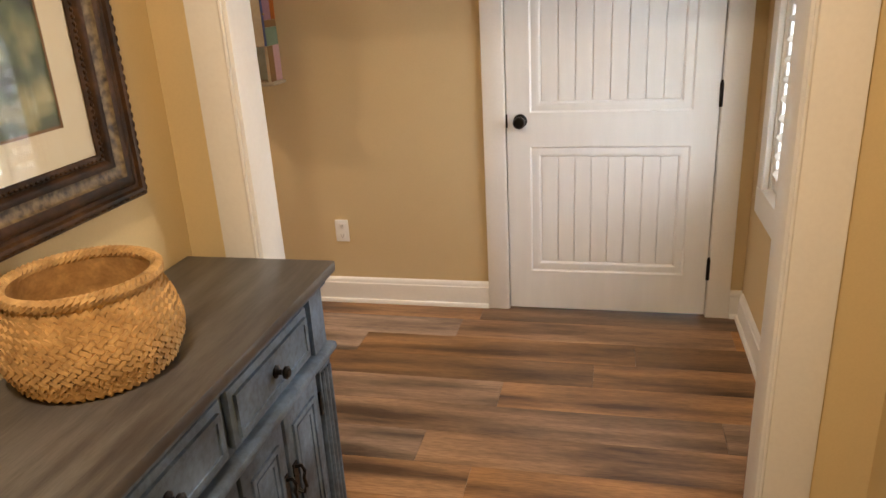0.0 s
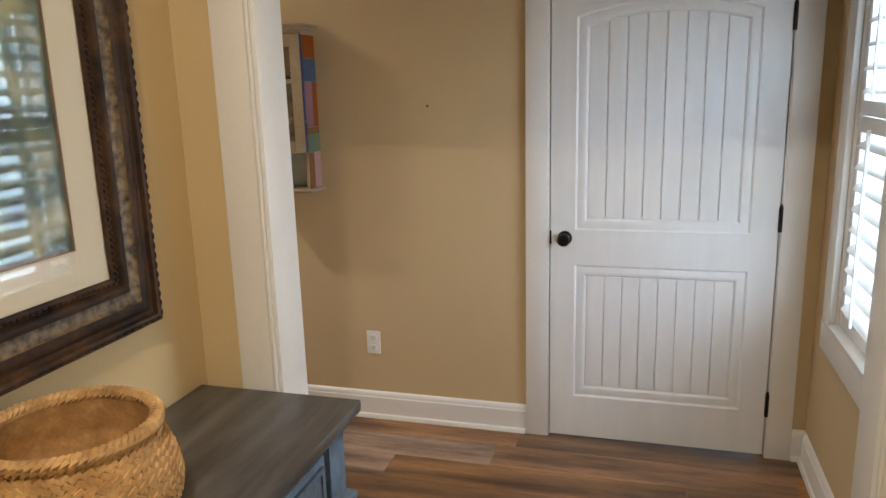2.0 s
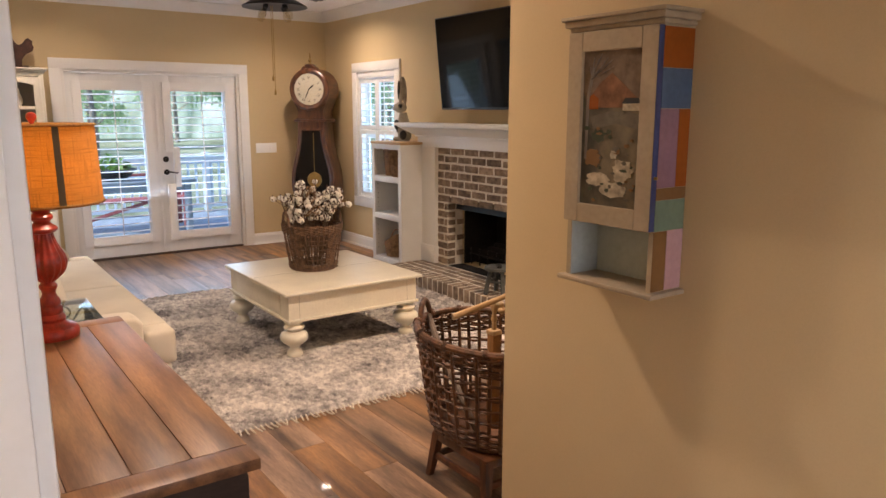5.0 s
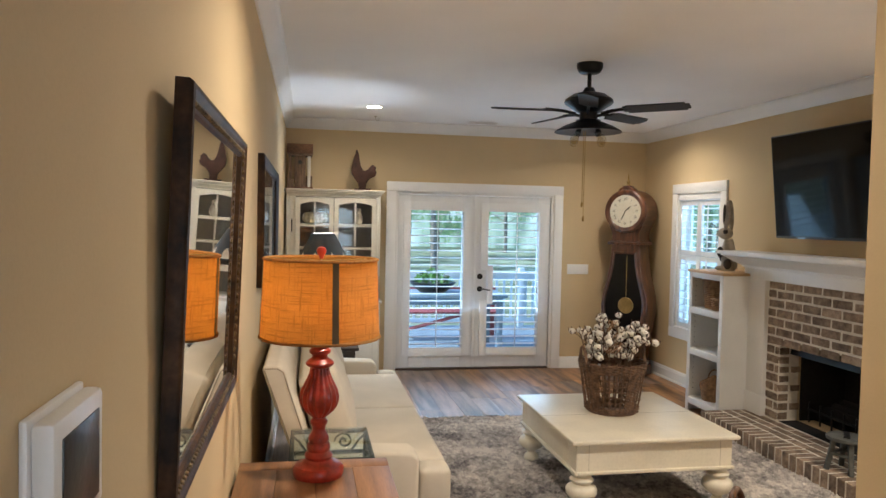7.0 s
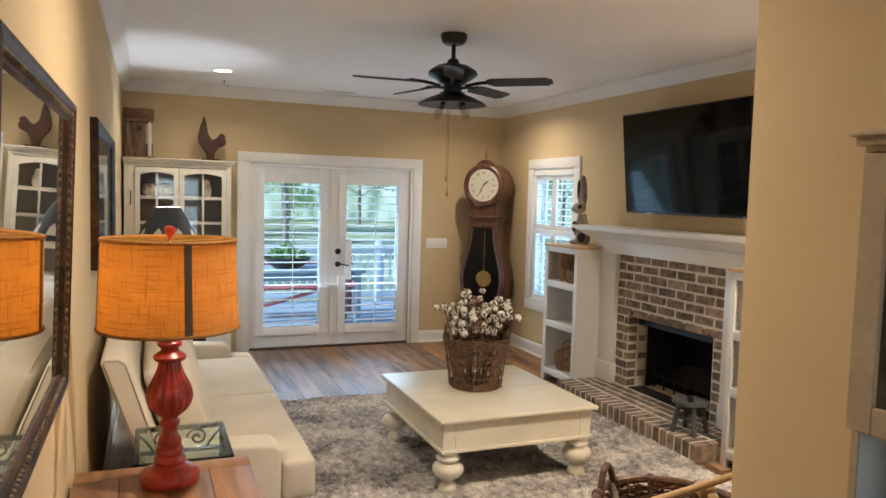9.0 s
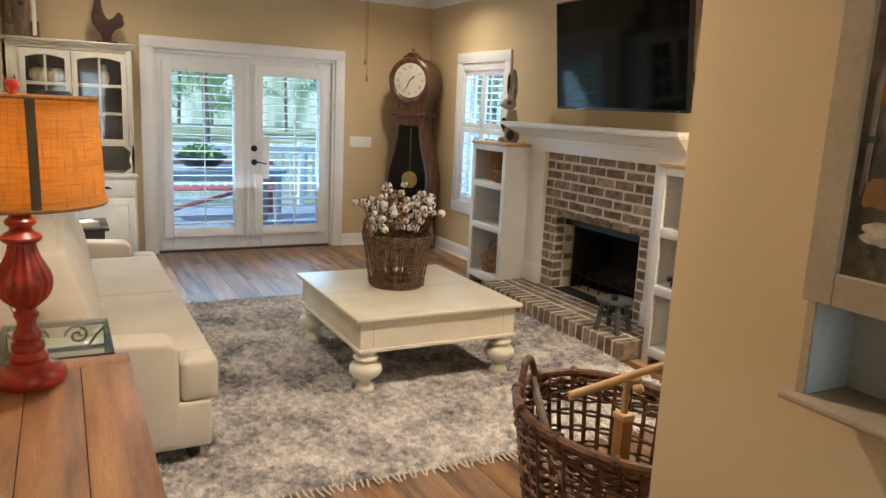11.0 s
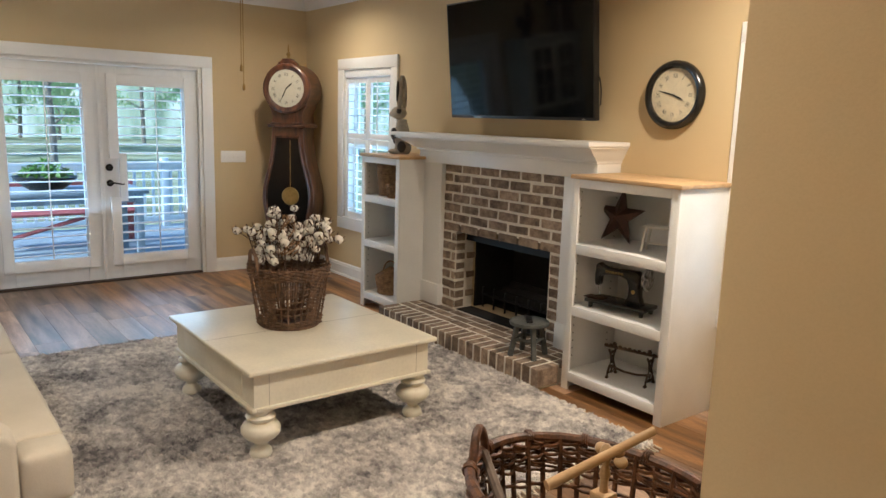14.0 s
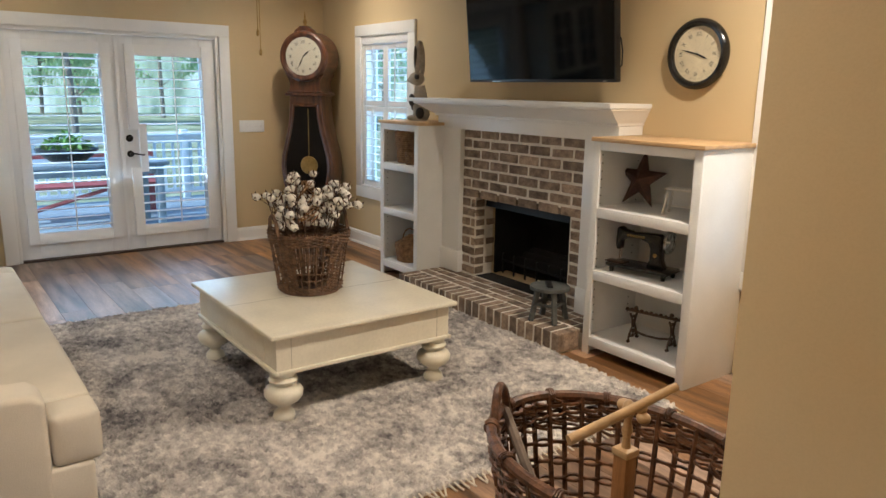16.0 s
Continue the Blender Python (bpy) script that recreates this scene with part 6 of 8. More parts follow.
def small_basket(name, x, y, z, r0, r1, h, label, handle=False, lid=False):
    b = thing(name, pose(x, y, z), label, "basket")
    bm = bmesh.new()
    lathe(bm, [(r0, 0), ((r0 + r1) / 2 + 0.004, h * 0.5), (r1, h), (r1 - 0.006, h), ((r0 + r1) / 2 - 0.004, h * 0.5), (r0 - 0.008, 0.008)], 32)
    part("liner", bm, M_TANW, b)
    bm = bmesh.new()
    rows = int(h / 0.016)
    for i in range(rows):
        zz = h * (i + 0.5) / rows
        r = r0 + (r1 - r0) * zz / h + 0.006
        pts = [((r + 0.0025 * math.sin(14 * a_ + math.pi * (i % 2))) * math.cos(a_), (r + 0.0025 * math.sin(14 * a_ + math.pi * (i % 2))) * math.sin(a_), zz) for a_ in [2 * math.pi * k / 56 for k in range(56)]]
        tube(bm, pts, 0.0075, 5, closed=True)
    part("weave", bm, M_TANW, b)
    bm = bmesh.new()
    tube(bm, [(r1 * math.cos(k * math.pi / 16), r1 * math.sin(k * math.pi / 16), h) for k in range(32)], 0.009, 6, closed=True)
    part("rim", bm, M_TANW, b)
    if lid:
        bm = bmesh.new()
        for i in range(7):
            rr = r1 * (1 - i / 7.5)
            tube(bm, [(rr * math.cos(k * math.pi / 16), rr * math.sin(k * math.pi / 16), h + 0.008 + 0.011 * i) for k in range(32)], 0.0095, 5, closed=True)
        lathe(bm, [(r1 * 0.95, h), (r1 * 0.5, h + 0.04), (0.02, h + 0.075)], 24)
        part("lid", bm, M_TANW, b, "domed wicker lid")
    if handle:
        bm = bmesh.new()
        tube(bm, [(r1 * math.cos(k * math.pi / 14), 0, h + 0.005 + 0.13 * math.sin(k * math.pi / 14)) for k in range(15)], 0.006, 6)
        part("handle", bm, M_TANW, b, "arched bentwood handle")


small_basket("wicker_basket", -6.585, 6.39, 0.966, 0.09, 0.115, 0.255, "tall brown wicker basket on a shelf")
small_basket("wicker_bowl", -6.41, 6.31, 0.966, 0.045, 0.06, 0.10, "small tan wicker bowl on a shelf")
small_basket("picnic_basket", -6.57, 6.40, 0.128, 0.105, 0.13, 0.14, "round lidded wicker basket with arched handle", handle=True, lid=True)


def hare():
    h = thing("rabbit_figure", pose(-6.575, 6.47, 1.312, 0, 0, 30) @ Matrix.Diagonal((1.12, 1.12, 1.04, 1)), "carved upright rabbit, grey with dark patches", "figurine")
    bm = bmesh.new()
    lathe(bm, [(0.055, 0), (0.06, 0.02), (0.052, 0.07), (0.058, 0.13), (0.055, 0.19), (0.04, 0.25), (0.034, 0.275)], 24, 0.01, 0, sy=0.8)
    ball(bm, -0.02, 0, 0.325, 0.062, 0.042, 0.052, 20, 14)
    ball(bm, -0.075, 0, 0.315, 0.022, 0.022, 0.02, 12, 8)
    ball(bm, -0.045, -0.022, 0.02, 0.045, 0.02, 0.022, 12, 8)
    ball(bm, -0.045, 0.022, 0.02, 0.045, 0.02, 0.022, 12, 8)
    ball(bm, 0.045, 0, 0.05, 0.04, 0.045, 0.05, 12, 8)
    for e in (-1, 1):
        m = Matrix.Translation((0.005, e * 0.03, 0.485)) @ Matrix.Rotation(radians(7 * e), 4, "X") @ Matrix.Diagonal((0.027, 0.014, 0.135, 1))
        bmesh.ops.create_uvsphere(bm, u_segments=16, v_segments=12, radius=1, matrix=m)
    part("body", bm, M_HARE, h)
    for x, y, z, a, b in ((-0.035, -0.046, 0.16, 0.026, 0.05), (0.03, -0.045, 0.06, 0.035, 0.045), (0.0, -0.037, 0.34, 0.02, 0.022), (-0.012, -0.042, 0.49, 0.012, 0.09), (-0.05, 0.0, 0.12, 0.014, 0.04)):
        bm = bmesh.new()
        ball(bm, x, y, z, a, 0.012, b, 14, 8)
        part("dark_patch", bm, M_HARED, h)


hare()


# ---- fireplace ----
def fireplace():
    f = thing("fireplace", pose(0, 0, 0), "brown brick fireplace with white mantel and raised hearth", "fireplace")
    yb = 6.51
    bx0, bx1 = -6.01, -4.71
    bm = bmesh.new()
    yr = yb + 0.006
    box(bm, bx0, FB[0], yr, YN - 0.002, 0.0, 1.28)
    box(bm, FB[1], bx1, yr, YN - 0.002, 0.0, 1.28)
    box(bm, FB[0], FB[1], yr, YN - 0.002, FB[3], 1.28)
    part("mortar_bed", bm, M_MORTAR, f)
    # firebox: dark recess behind the wall
    x0, x1, y1 = FB[0] + 0.002, FB[1] - 0.002, 7.12
    part("firebox_cheek", bbox(x0, x0 + 0.02, yb + 0.205, y1, 0.134, 0.797, 0), M_SOOT, f, "soot-black firebrick")
    part("firebox_cheek", bbox(x1 - 0.02, x1, yb + 0.205, y1, 0.134, 0.797, 0), M_SOOT, f, "soot-black firebrick")
    part("firebox_back", bbox(x0, x1, y1, y1 + 0.03, 0.09, 0.86, 0), M_SOOT, f, "soot-black firebrick")
    part("firebox_top", bbox(x0 + 0.02, x1 - 0.02, yb + 0.09, y1, 0.778, 0.797, 0), M_SOOT, f, "soot-black firebrick")
    part("firebox_lining", bbox(x0 - 0.03, x0, YN + 0.151, y1, 0.09, 0.86, 0), M_SOOT, f, "soot-black firebrick")
    part("firebox_lining", bbox(x1, x1 + 0.03, YN + 0.151, y1, 0.09, 0.86, 0), M_SOOT, f, "soot-black firebrick")
    part("firebox_floor", bbox(x0, x1, yb + 0.022, y1, 0.07, 0.134, 0), M_SOOT, f, "soot-black firebrick")
    bm = bmesh.new()
    box(bm, x0 + 0.02, x1 - 0.02, yb + 0.12, yb + 0.135, 0.70, 0.777)
    prism(bm, [(yb + 0.095, 0.685), (yb + 0.125, 0.685), (yb + 0.15, 0.765), (yb + 0.12, 0.777)], x0 + 0.01, x1 - 0.01, "x")
    part("hood", bm, M_IRON, f, "black metal hood")
    bm = bmesh.new()
    for k in range(3):
        bm = bmesh.new()
        tube(bm, [(-5.75 + 0.03 * k, 6.9 + 0.05 * k, 0.22 + 0.035 * k), (-5.05 - 0.02 * k, 6.86 + 0.06 * k, 0.24 + 0.03 * k)], 0.045, 10)
        part("log", bm, M_SOOT, f, "charred log")
    bm = bmesh.new()
    for k in range(7):
        tube(bm, [(-5.78 + k * 0.13, 6.76, 0.135), (-5.78 + k * 0.13, 6.76, 0.30)], 0.008, 6)
    tube(bm, [(-5.8, 6.76, 0.24), (-4.98, 6.76, 0.24)], 0.009, 6)
    part("grate", bm, M_IRON, f, "black iron fire grate")
    # mantel
    yp = yb - 0.035
    px = [(-6.30, -6.005), (-4.715, -4.443)]
    for a, b in px:
        part("pilaster", bbox(a, b, yp, YN - 0.002, 0.30, 1.285, 0.003), M_TRIM, f)
        part("pilaster_block", bbox(a - (0.012 if a < -5 else 0.0), b + 0.012 * (1 if a < -5 else 0), yp - 0.014, YN - 0.002, 0.135, 0.305, 0.003), M_TRIM, f)
    part("frieze", bbox(-6.30, -4.443, yp - 0.002, YN - 0.002, 1.27, 1.42, 0.003), M_TRIM, f)
    bm = bmesh.new()
    levels = [(0.0, 1.365), (0.02, 1.37), (0.02, 1.382), (0.04, 1.392), (0.075, 1.41), (0.115, 1.435), (0.15, 1.455), (0.165, 1.46), (0.165, 1.472), (0.195, 1.474), (0.195, 1.50)]
    prev = None
    yfront = yp - 0.004
    for o, z in levels:
        k = o / 0.195
        pts = [(-6.30 - o, yfront - 0.155 * k), (-4.443 + 0.055 * k, yfront - 0.155 * k), (-4.443 + 0.055 * k, YN - 0.002), (-6.30 - o, YN - 0.002)]
        vs = [bm.verts.new((x, y, z)) for x, y in pts]
        if prev:
            for i in range(4):
                j = (i + 1) % 4
                bm.faces.new((prev[i], prev[j], vs[j], vs[i]))
        else:
            bm.faces.new(vs[::-1])
        prev = vs
    bm.faces.new(prev)
    part("mantel_shelf", bm, M_TRIM, f, "white mantel shelf with crown profile")
    # bricks: shared meshes
    rng = random.Random(11)

    def brick_mesh(l, h, d):
        bm = bmesh.new()
        box(bm, -l / 2, l / 2, 0, d, -h / 2, h / 2)
        bmesh.ops.bevel(bm, geom=bm.edges[:], offset=0.0045, segments=1, affect="EDGES")
        for v in bm.verts:
            v.co += Vector((rng.uniform(-1, 1), rng.uniform(-1, 1), rng.uniform(-1, 1))) * 0.0028
        return finish("brick", bm, M_BRICK, 0)
    cache = {}

    def put(l, h, d, m):
        key = (round(l, 2), round(h, 3), round(d, 2), rng.randrange(3))
        if key not in cache:
            cache[key] = brick_mesh(key[0], key[1], key[2])
        ob = part("brick", cache[key], M_BRICK, f)
        ob.matrix_basis = m @ pose(0, 0, 0, rng.uniform(-0.6, 0.6), rng.uniform(-0.7, 0.7), rng.uniform(-0.5, 0.5))
    course, length, joint = 0.0763, 0.213, 0.019
    z = 0.135 + course / 2
    row = 0
    while z < 1.29:
        x = bx0 - (length / 2 if row % 2 else 0)
        spans = [(bx0, FB[0]), (FB[1], bx1)] if z + course / 2 < FB[3] + 0.02 else [(bx0, bx1)]
        while x < bx1:
            for s0, s1 in spans:
                a, b = max(x, s0), min(x + length, s1)
                if b - a > 0.05:
                    put(b - a - joint, course - joint, 0.05, pose((a + b) / 2, yb + rng.uniform(-0.003, 0.003), z))
            x += length
        # reveal bricks on the inner side of the jambs
        if len(spans) == 2:
            for xx, rz in ((FB[0], 90), (FB[1], -90)):
                for k in range(2):
                    l = 0.10 if (row + k) % 2 else 0.088
                    yy = yb + 0.052 + k * 0.105
                    if yy + l / 2 < YN + 0.02:
                        put(0.088, course - joint, 0.03, pose(xx + (-0.028 if rz > 0 else 0.028) + (0.03 if rz > 0 else -0.03), yy, z, 0, 0, rz))
        z += course
        row += 1
    # hearth
    hx0, hx1, hy0, hz = -6.222, -4.432, 6.05, 0.135
    bm = bmesh.new()
    box(bm, hx0 + 0.004, hx1 - 0.024, hy0 + 0.006, yb + 0.02, 0, hz - 0.004)
    part("hearth_bed", bm, M_MORTAR, f)
    n = 23
    step = (hx1 - hx0) / n
    for i in range(n):
        put(step - 0.018, 0.118, 0.185, pose(hx0 + (i + 0.5) * step, hy0, hz - 0.059))
    # stretchers behind the rowlock edge
    for q in range(3):
        y = hy0 + 0.203 + q * 0.089
        x = hx0 - (0.105 if q % 2 else 0.0)
        while x < hx1:
            a, b = max(x, hx0), min(x + 0.213, hx1)
            if b - a > 0.05:
                put(b - a - 0.017, 0.03, 0.072, pose((a + b) / 2, y, hz - 0.015))
            x += 0.213
    return f


fireplace()


def milking_stool():
    s = thing("stool", pose(-4.69, 6.205, 0.135, 0, 0, 20), "small round grey wooden stool on the hearth", "stool")
    part("seat", lathe(bmesh.new(), [(0.105, 0.20), (0.125, 0.204), (0.128, 0.215), (0.124, 0.226), (0.02, 0.228)], 28), M_GREYW, s)
    for k in range(4):
        a = k * math.pi / 2 + 0.78
        bm = bmesh.new()
        m = Matrix.Translation((0.098 * math.cos(a), 0.098 * math.sin(a), 0.1)) @ Matrix.Rotation(a, 4, "Z") @ Matrix.Rotation(radians(-11), 4, "Y") @ Matrix.Diagonal((0.03, 0.03, 0.21, 1))
        bmesh.ops.create_cube(bm, size=1, matrix=m)
        bevel(bm, 0.003, 1)
        part("leg", bm, M_GREYW, s)
    for k in range(4):
        a, b = k * math.pi / 2 + 0.78, (k + 1) * math.pi / 2 + 0.78
        bm = bmesh.new()
        tube(bm, [(0.1 * math.cos(a), 0.1 * math.sin(a), 0.11), (0.1 * math.cos(b), 0.1 * math.sin(b), 0.11)], 0.012, 6)
        part("stretcher", bm, M_GREYW, s)
    r = thing("remote_control", pose(-4.69, 6.20, 0.363, 0, 0, 50), "black remote control on the stool", "remote")
    part("body", bbox(-0.02, 0.02, -0.07, 0.07, 0, 0.014, 0.004), M_BEZEL, r)


milking_stool()


def television():
    t = thing("television", pose(-5.292, 6.564, 1.625, 5.9, 0, 0), "large black flat television tilted on the wall above the mantel", "television")
    w, h = 0.722, 0.838
    part("cabinet", bbox(-w, w, 0.0, 0.045, 0, h, 0.004), M_BEZEL, t)
    part("screen", bbox(-w + 0.011, w - 0.011, -0.0016, 0.004, 0.02, h - 0.011, 0), M_SCREEN, t, "glossy dark screen")
    part("badge", bbox(0.62, 0.65, -0.0025, 0.0, 0.006, 0.012, 0), M_CHROME, t)
    part("badge", bbox(-0.45, -0.36, -0.0025, 0.0, 0.005, 0.010, 0), M_CHROME, t)
    part("mount", bbox(-0.25, 0.25, 0.045, 0.11, 0.25, 0.6, 0.003), M_IRON, t, "black wall mount")
    part("mount_arm", bbox(-0.2, 0.2, 0.10, 0.172, 0.36, 0.46, 0.003), M_IRON, t)
    bm = bmesh.new()
    tube(bm, [(w - 0.02, 0.03, 0.29), (w + 0.015, 0.03, 0.26), (w + 0.022, 0.035, 0.18), (w + 0.012, 0.04, 0.1), (w - 0.03, 0.03, 0.07)], 0.005, 6)
    part("cable", bm, M_BEZEL, t)


television()


def wall_clock():
    c = thing("wall_clock", pose(-4.085, YN, 1.785), "round black wall clock with aged cream face", "clock")
    R = 0.196
    bm = bmesh.new()
    lathe(bm, [(0.02, 0), (R - 0.005, 0), (R, 0.01), (R, 0.03), (R - 0.008, 0.044), (R - 0.02, 0.05), (R - 0.034, 0.046), (R - 0.04, 0.036), (R - 0.045, 0.022), (0.02, 0.02)], 56)
    rim = part("rim", bm, M_JAPAN, c)
    rim.matrix_basis = pose(0, 0, 0, 90)
    d = part("face", lathe(bmesh.new(), [(R - 0.044, 0), (R - 0.044, 0.003)], 48), M_CLOCKF, c, "aged cream clock face")
    d.matrix_basis = pose(0, -0.0215, 0, 90)
    numerals(c, 0.108, 0.036, -0.0255, 0)
    bm = bmesh.new()
    for i in range(60):
        a = radians(6 * i)
        l = 0.009 if i % 5 == 0 else 0.005
        m = Matrix.Translation((0.136 * math.sin(a), -0.025, 0.136 * math.cos(a))) @ Matrix.Rotation(a, 4, "Y") @ Matrix.Diagonal((0.0012, 0.001, l, 1))
        bmesh.ops.create_cube(bm, size=1, matrix=m)
    part("minute_track", bm, M_DARK, c)
    for x in (-0.045, 0.055):
        s = part("sub_dial", lathe(bmesh.new(), [(0.024, 0), (0.024, 0.001)], 20), M_CLOCKF, c)
        s.matrix_basis = pose(x, -0.0246, -0.05, 90)
    hand(c, 0.115, 0.004, 283, -0.028, 0, M_IRON)
    hand(c, 0.075, 0.006, 113, -0.030, 0, M_IRON)
    k = part("hub", lathe(bmesh.new(), [(0.007, 0), (0.007, 0.005)], 14), M_IRON, c)
    k.matrix_basis = pose(0, -0.027, 0, 90)
    g = part("glass", lathe(bmesh.new(), [(R - 0.042, 0), (R - 0.042, 0.0015)], 40), M_GLASS, c)
    g.matrix_basis = pose(0, -0.036, 0, 90)
    g.visible_shadow = False


wall_clock()


# ---- shelf pieces ----
def tin_star():
    s = thing("tin_star", pose(-4.275, 6.50, 1.063, -10), "dark rusted five-pointed tin star leaning on the shelf", "star")
    bm = bmesh.new()
    R, r = 0.185, 0.072
    pts = []
    for i in range(10):
        a = math.pi / 2 + i * math.pi / 5
        q = R if i % 2 == 0 else r
        pts.append((q * math.cos(a), q * math.sin(a)))
    rim = [bm.verts.new((x, 0, z)) for x, z in pts]
    back = [bm.verts.new((x, 0.006, z)) for x, z in pts]
    mid = bm.verts.new((0, -0.035, 0))
    for i in range(10):
        j = (i + 1) % 10
        bm.faces.new((rim[i], rim[j], mid))
        bm.faces.new((rim[j], rim[i], back[i], back[j]))
    bm.faces.new(back)
    bmesh.ops.recalc_face_normals(bm, faces=bm.faces)
    part("sheet", bm, M_RUSTY, s, smooth=0)


def mini_bench():
    b = thing("small_bench", pose(-3.94, 6.45, 0.904, 0, 0, 15), "tiny chippy white wooden bench on the shelf", "bench")
    part("seat", bbox(-0.09, 0.09, -0.045, 0.045, 0.135, 0.147, 0.002), M_STONE, b)
    for e in (-1, 1):
        for y in (-0.035, 0.035):
            bm = bmesh.new()
            tube(bm, [(e * 0.092, y * 1.25, 0), (e * 0.07, y, 0.136)], 0.008, 6)
            part("leg", bm, M_STONE, b)
    part("rail", bbox(-0.08, 0.08, -0.004, 0.004, 0.04, 0.05, 0.001), M_STONE, b)


def sewing_machine():
    s = thing("sewing_machine", pose(-4.135, 6.40, 0.528, 0, 0, 10), "antique black hand-crank sewing machine", "sewing machine")
    part("bed", bbox(-0.20, 0.19, -0.085, 0.085, 0.032, 0.055, 0.006), M_JAPAN, s)
    for x in (-0.17, 0.16):
        for y in (-0.06, 0.06):
            part("foot", lathe(bmesh.new(), [(0.012, 0), (0.014, 0.02), (0.01, 0.033)], 10, x, y), M_JAPAN, s)
    part("slide_plate", bbox(-0.22, -0.10, -0.06, 0.02, 0.055, 0.059, 0.001), M_CASTBR, s)
    bm = bmesh.new()
    poly = [(0.03, 0.055), (0.14, 0.055), (0.12, 0.10), (0.115, 0.18), (0.12, 0.225), (0.10, 0.25), (0.02, 0.248), (-0.07, 0.24), (-0.13, 0.252), (-0.155, 0.268), (-0.168, 0.255), (-0.172, 0.16), (-0.165, 0.13), (-0.145, 0.13), (-0.14, 0.185), (-0.10, 0.205), (-0.01, 0.208), (0.035, 0.195), (0.05, 0.16), (0.05, 0.10)]
    prism(bm, poly, -0.03, 0.03)
    bevel(bm, 0.008, 2)
    part("arm", bm, M_JAPAN, s)
    bm = bmesh.new()
    tube(bm, [(-0.156, 0, 0.135), (-0.156, 0, 0.065)], 0.004, 6)
    tube(bm, [(-0.15, 0.01, 0.15), (-0.15, 0.01, 0.08)], 0.003, 6)
    box(bm, -0.165, -0.145, -0.012, 0.008, 0.062, 0.068)
    part("needle_bar", bm, M_CHROME, s)
    k = part("face_plate", lathe(bmesh.new(), [(0.016, 0), (0.012, 0.01)], 12), M_CHROME, s)
    k.matrix_basis = pose(-0.172, 0, 0.19, 0, -90)
    bm = bmesh.new()
    R = 0.062
    tube(bm, [(0.155, R * math.cos(i * math.pi / 14), 0.215 + R * math.sin(i * math.pi / 14)) for i in range(28)], 0.009, 6, closed=True)
    for i in range(5):
        a = i * 1.2566
        tube(bm, [(0.155, 0, 0.215), (0.155, R * math.cos(a), 0.215 + R * math.sin(a))], 0.005, 5)
    tube(bm, [(0.11, 0, 0.215), (0.165, 0, 0.215)], 0.014, 8)
    part("hand_wheel", bm, M_CHROME, s, "worn nickel hand wheel")
    w = part("badge", lathe(bmesh.new(), [(0.012, 0), (0.012, 0.002)], 14), M_BRASS, s)
    w.matrix_basis = pose(0.085, -0.030, 0.13, 90)
    bm = bmesh.new()
    for i in range(6):
        box(bm, -0.10 + i * 0.02, -0.086 + i * 0.02, -0.0312, -0.030, 0.218, 0.230)
    part("gilt_bars", bm, M_BRASS, s)


def treadle_irons():
    t = thing("treadle_stand", pose(-4.055, 6.43, 0.113, 0, 0, 14), "small ornate bronze cast iron stand on the bottom shelf", "stand")
    for e in (-1, 1):
        bm = bmesh.new()
        for s in (-1, 1):
            tube(bm, [(e * 0.12, s * 0.06, 0), (e * 0.12, s * 0.055, 0.03), (e * 0.12, s * 0.03, 0.07), (e * 0.12, s * 0.012, 0.10), (e * 0.12, s * 0.022, 0.14), (e * 0.12, s * 0.05, 0.175)], 0.007, 6)
            tube(bm, [(e * 0.12, s * (0.02 + 0.016 * math.cos(k * 0.6)), 0.045 + 0.02 * math.sin(k * 0.6)) for k in range(11)], 0.004, 5)
            ball(bm, e * 0.12, s * 0.06, 0.008, 0.012, 0.014, 0.009, 8, 6)
        for k in range(5):
            ball(bm, e * 0.12, 0, 0.03 + k * 0.03, 0.009, 0.009, 0.011, 8, 6)
        part("end_casting", bm, M_CASTBR, t)
    bm = bmesh.new()
    tube(bm, [(-0.17, 0, 0.182), (0.17, 0, 0.182)], 0.008, 8)
    for k in range(12):
        ball(bm, -0.165 + k * 0.03, 0, 0.186 + 0.003 * (k % 2), 0.012, 0.014, 0.010, 8, 6)
    ball(bm, -0.11, 0, 0.20, 0.014, 0.012, 0.014, 8, 6)
    ball(bm, 0.11, 0, 0.20, 0.014, 0.012, 0.014, 8, 6)
    part("top_rail", bm, M_CASTBR, t)
    bm = bmesh.new()
    tube(bm, [(-0.12, 0, 0.06), (-0.04, 0.0, 0.045), (0.04, 0.0, 0.045), (0.12, 0, 0.06)], 0.007, 8)
    part("stretcher", bm, M_CASTBR, t)


tin_star()
mini_bench()
sewing_machine()
treadle_irons()


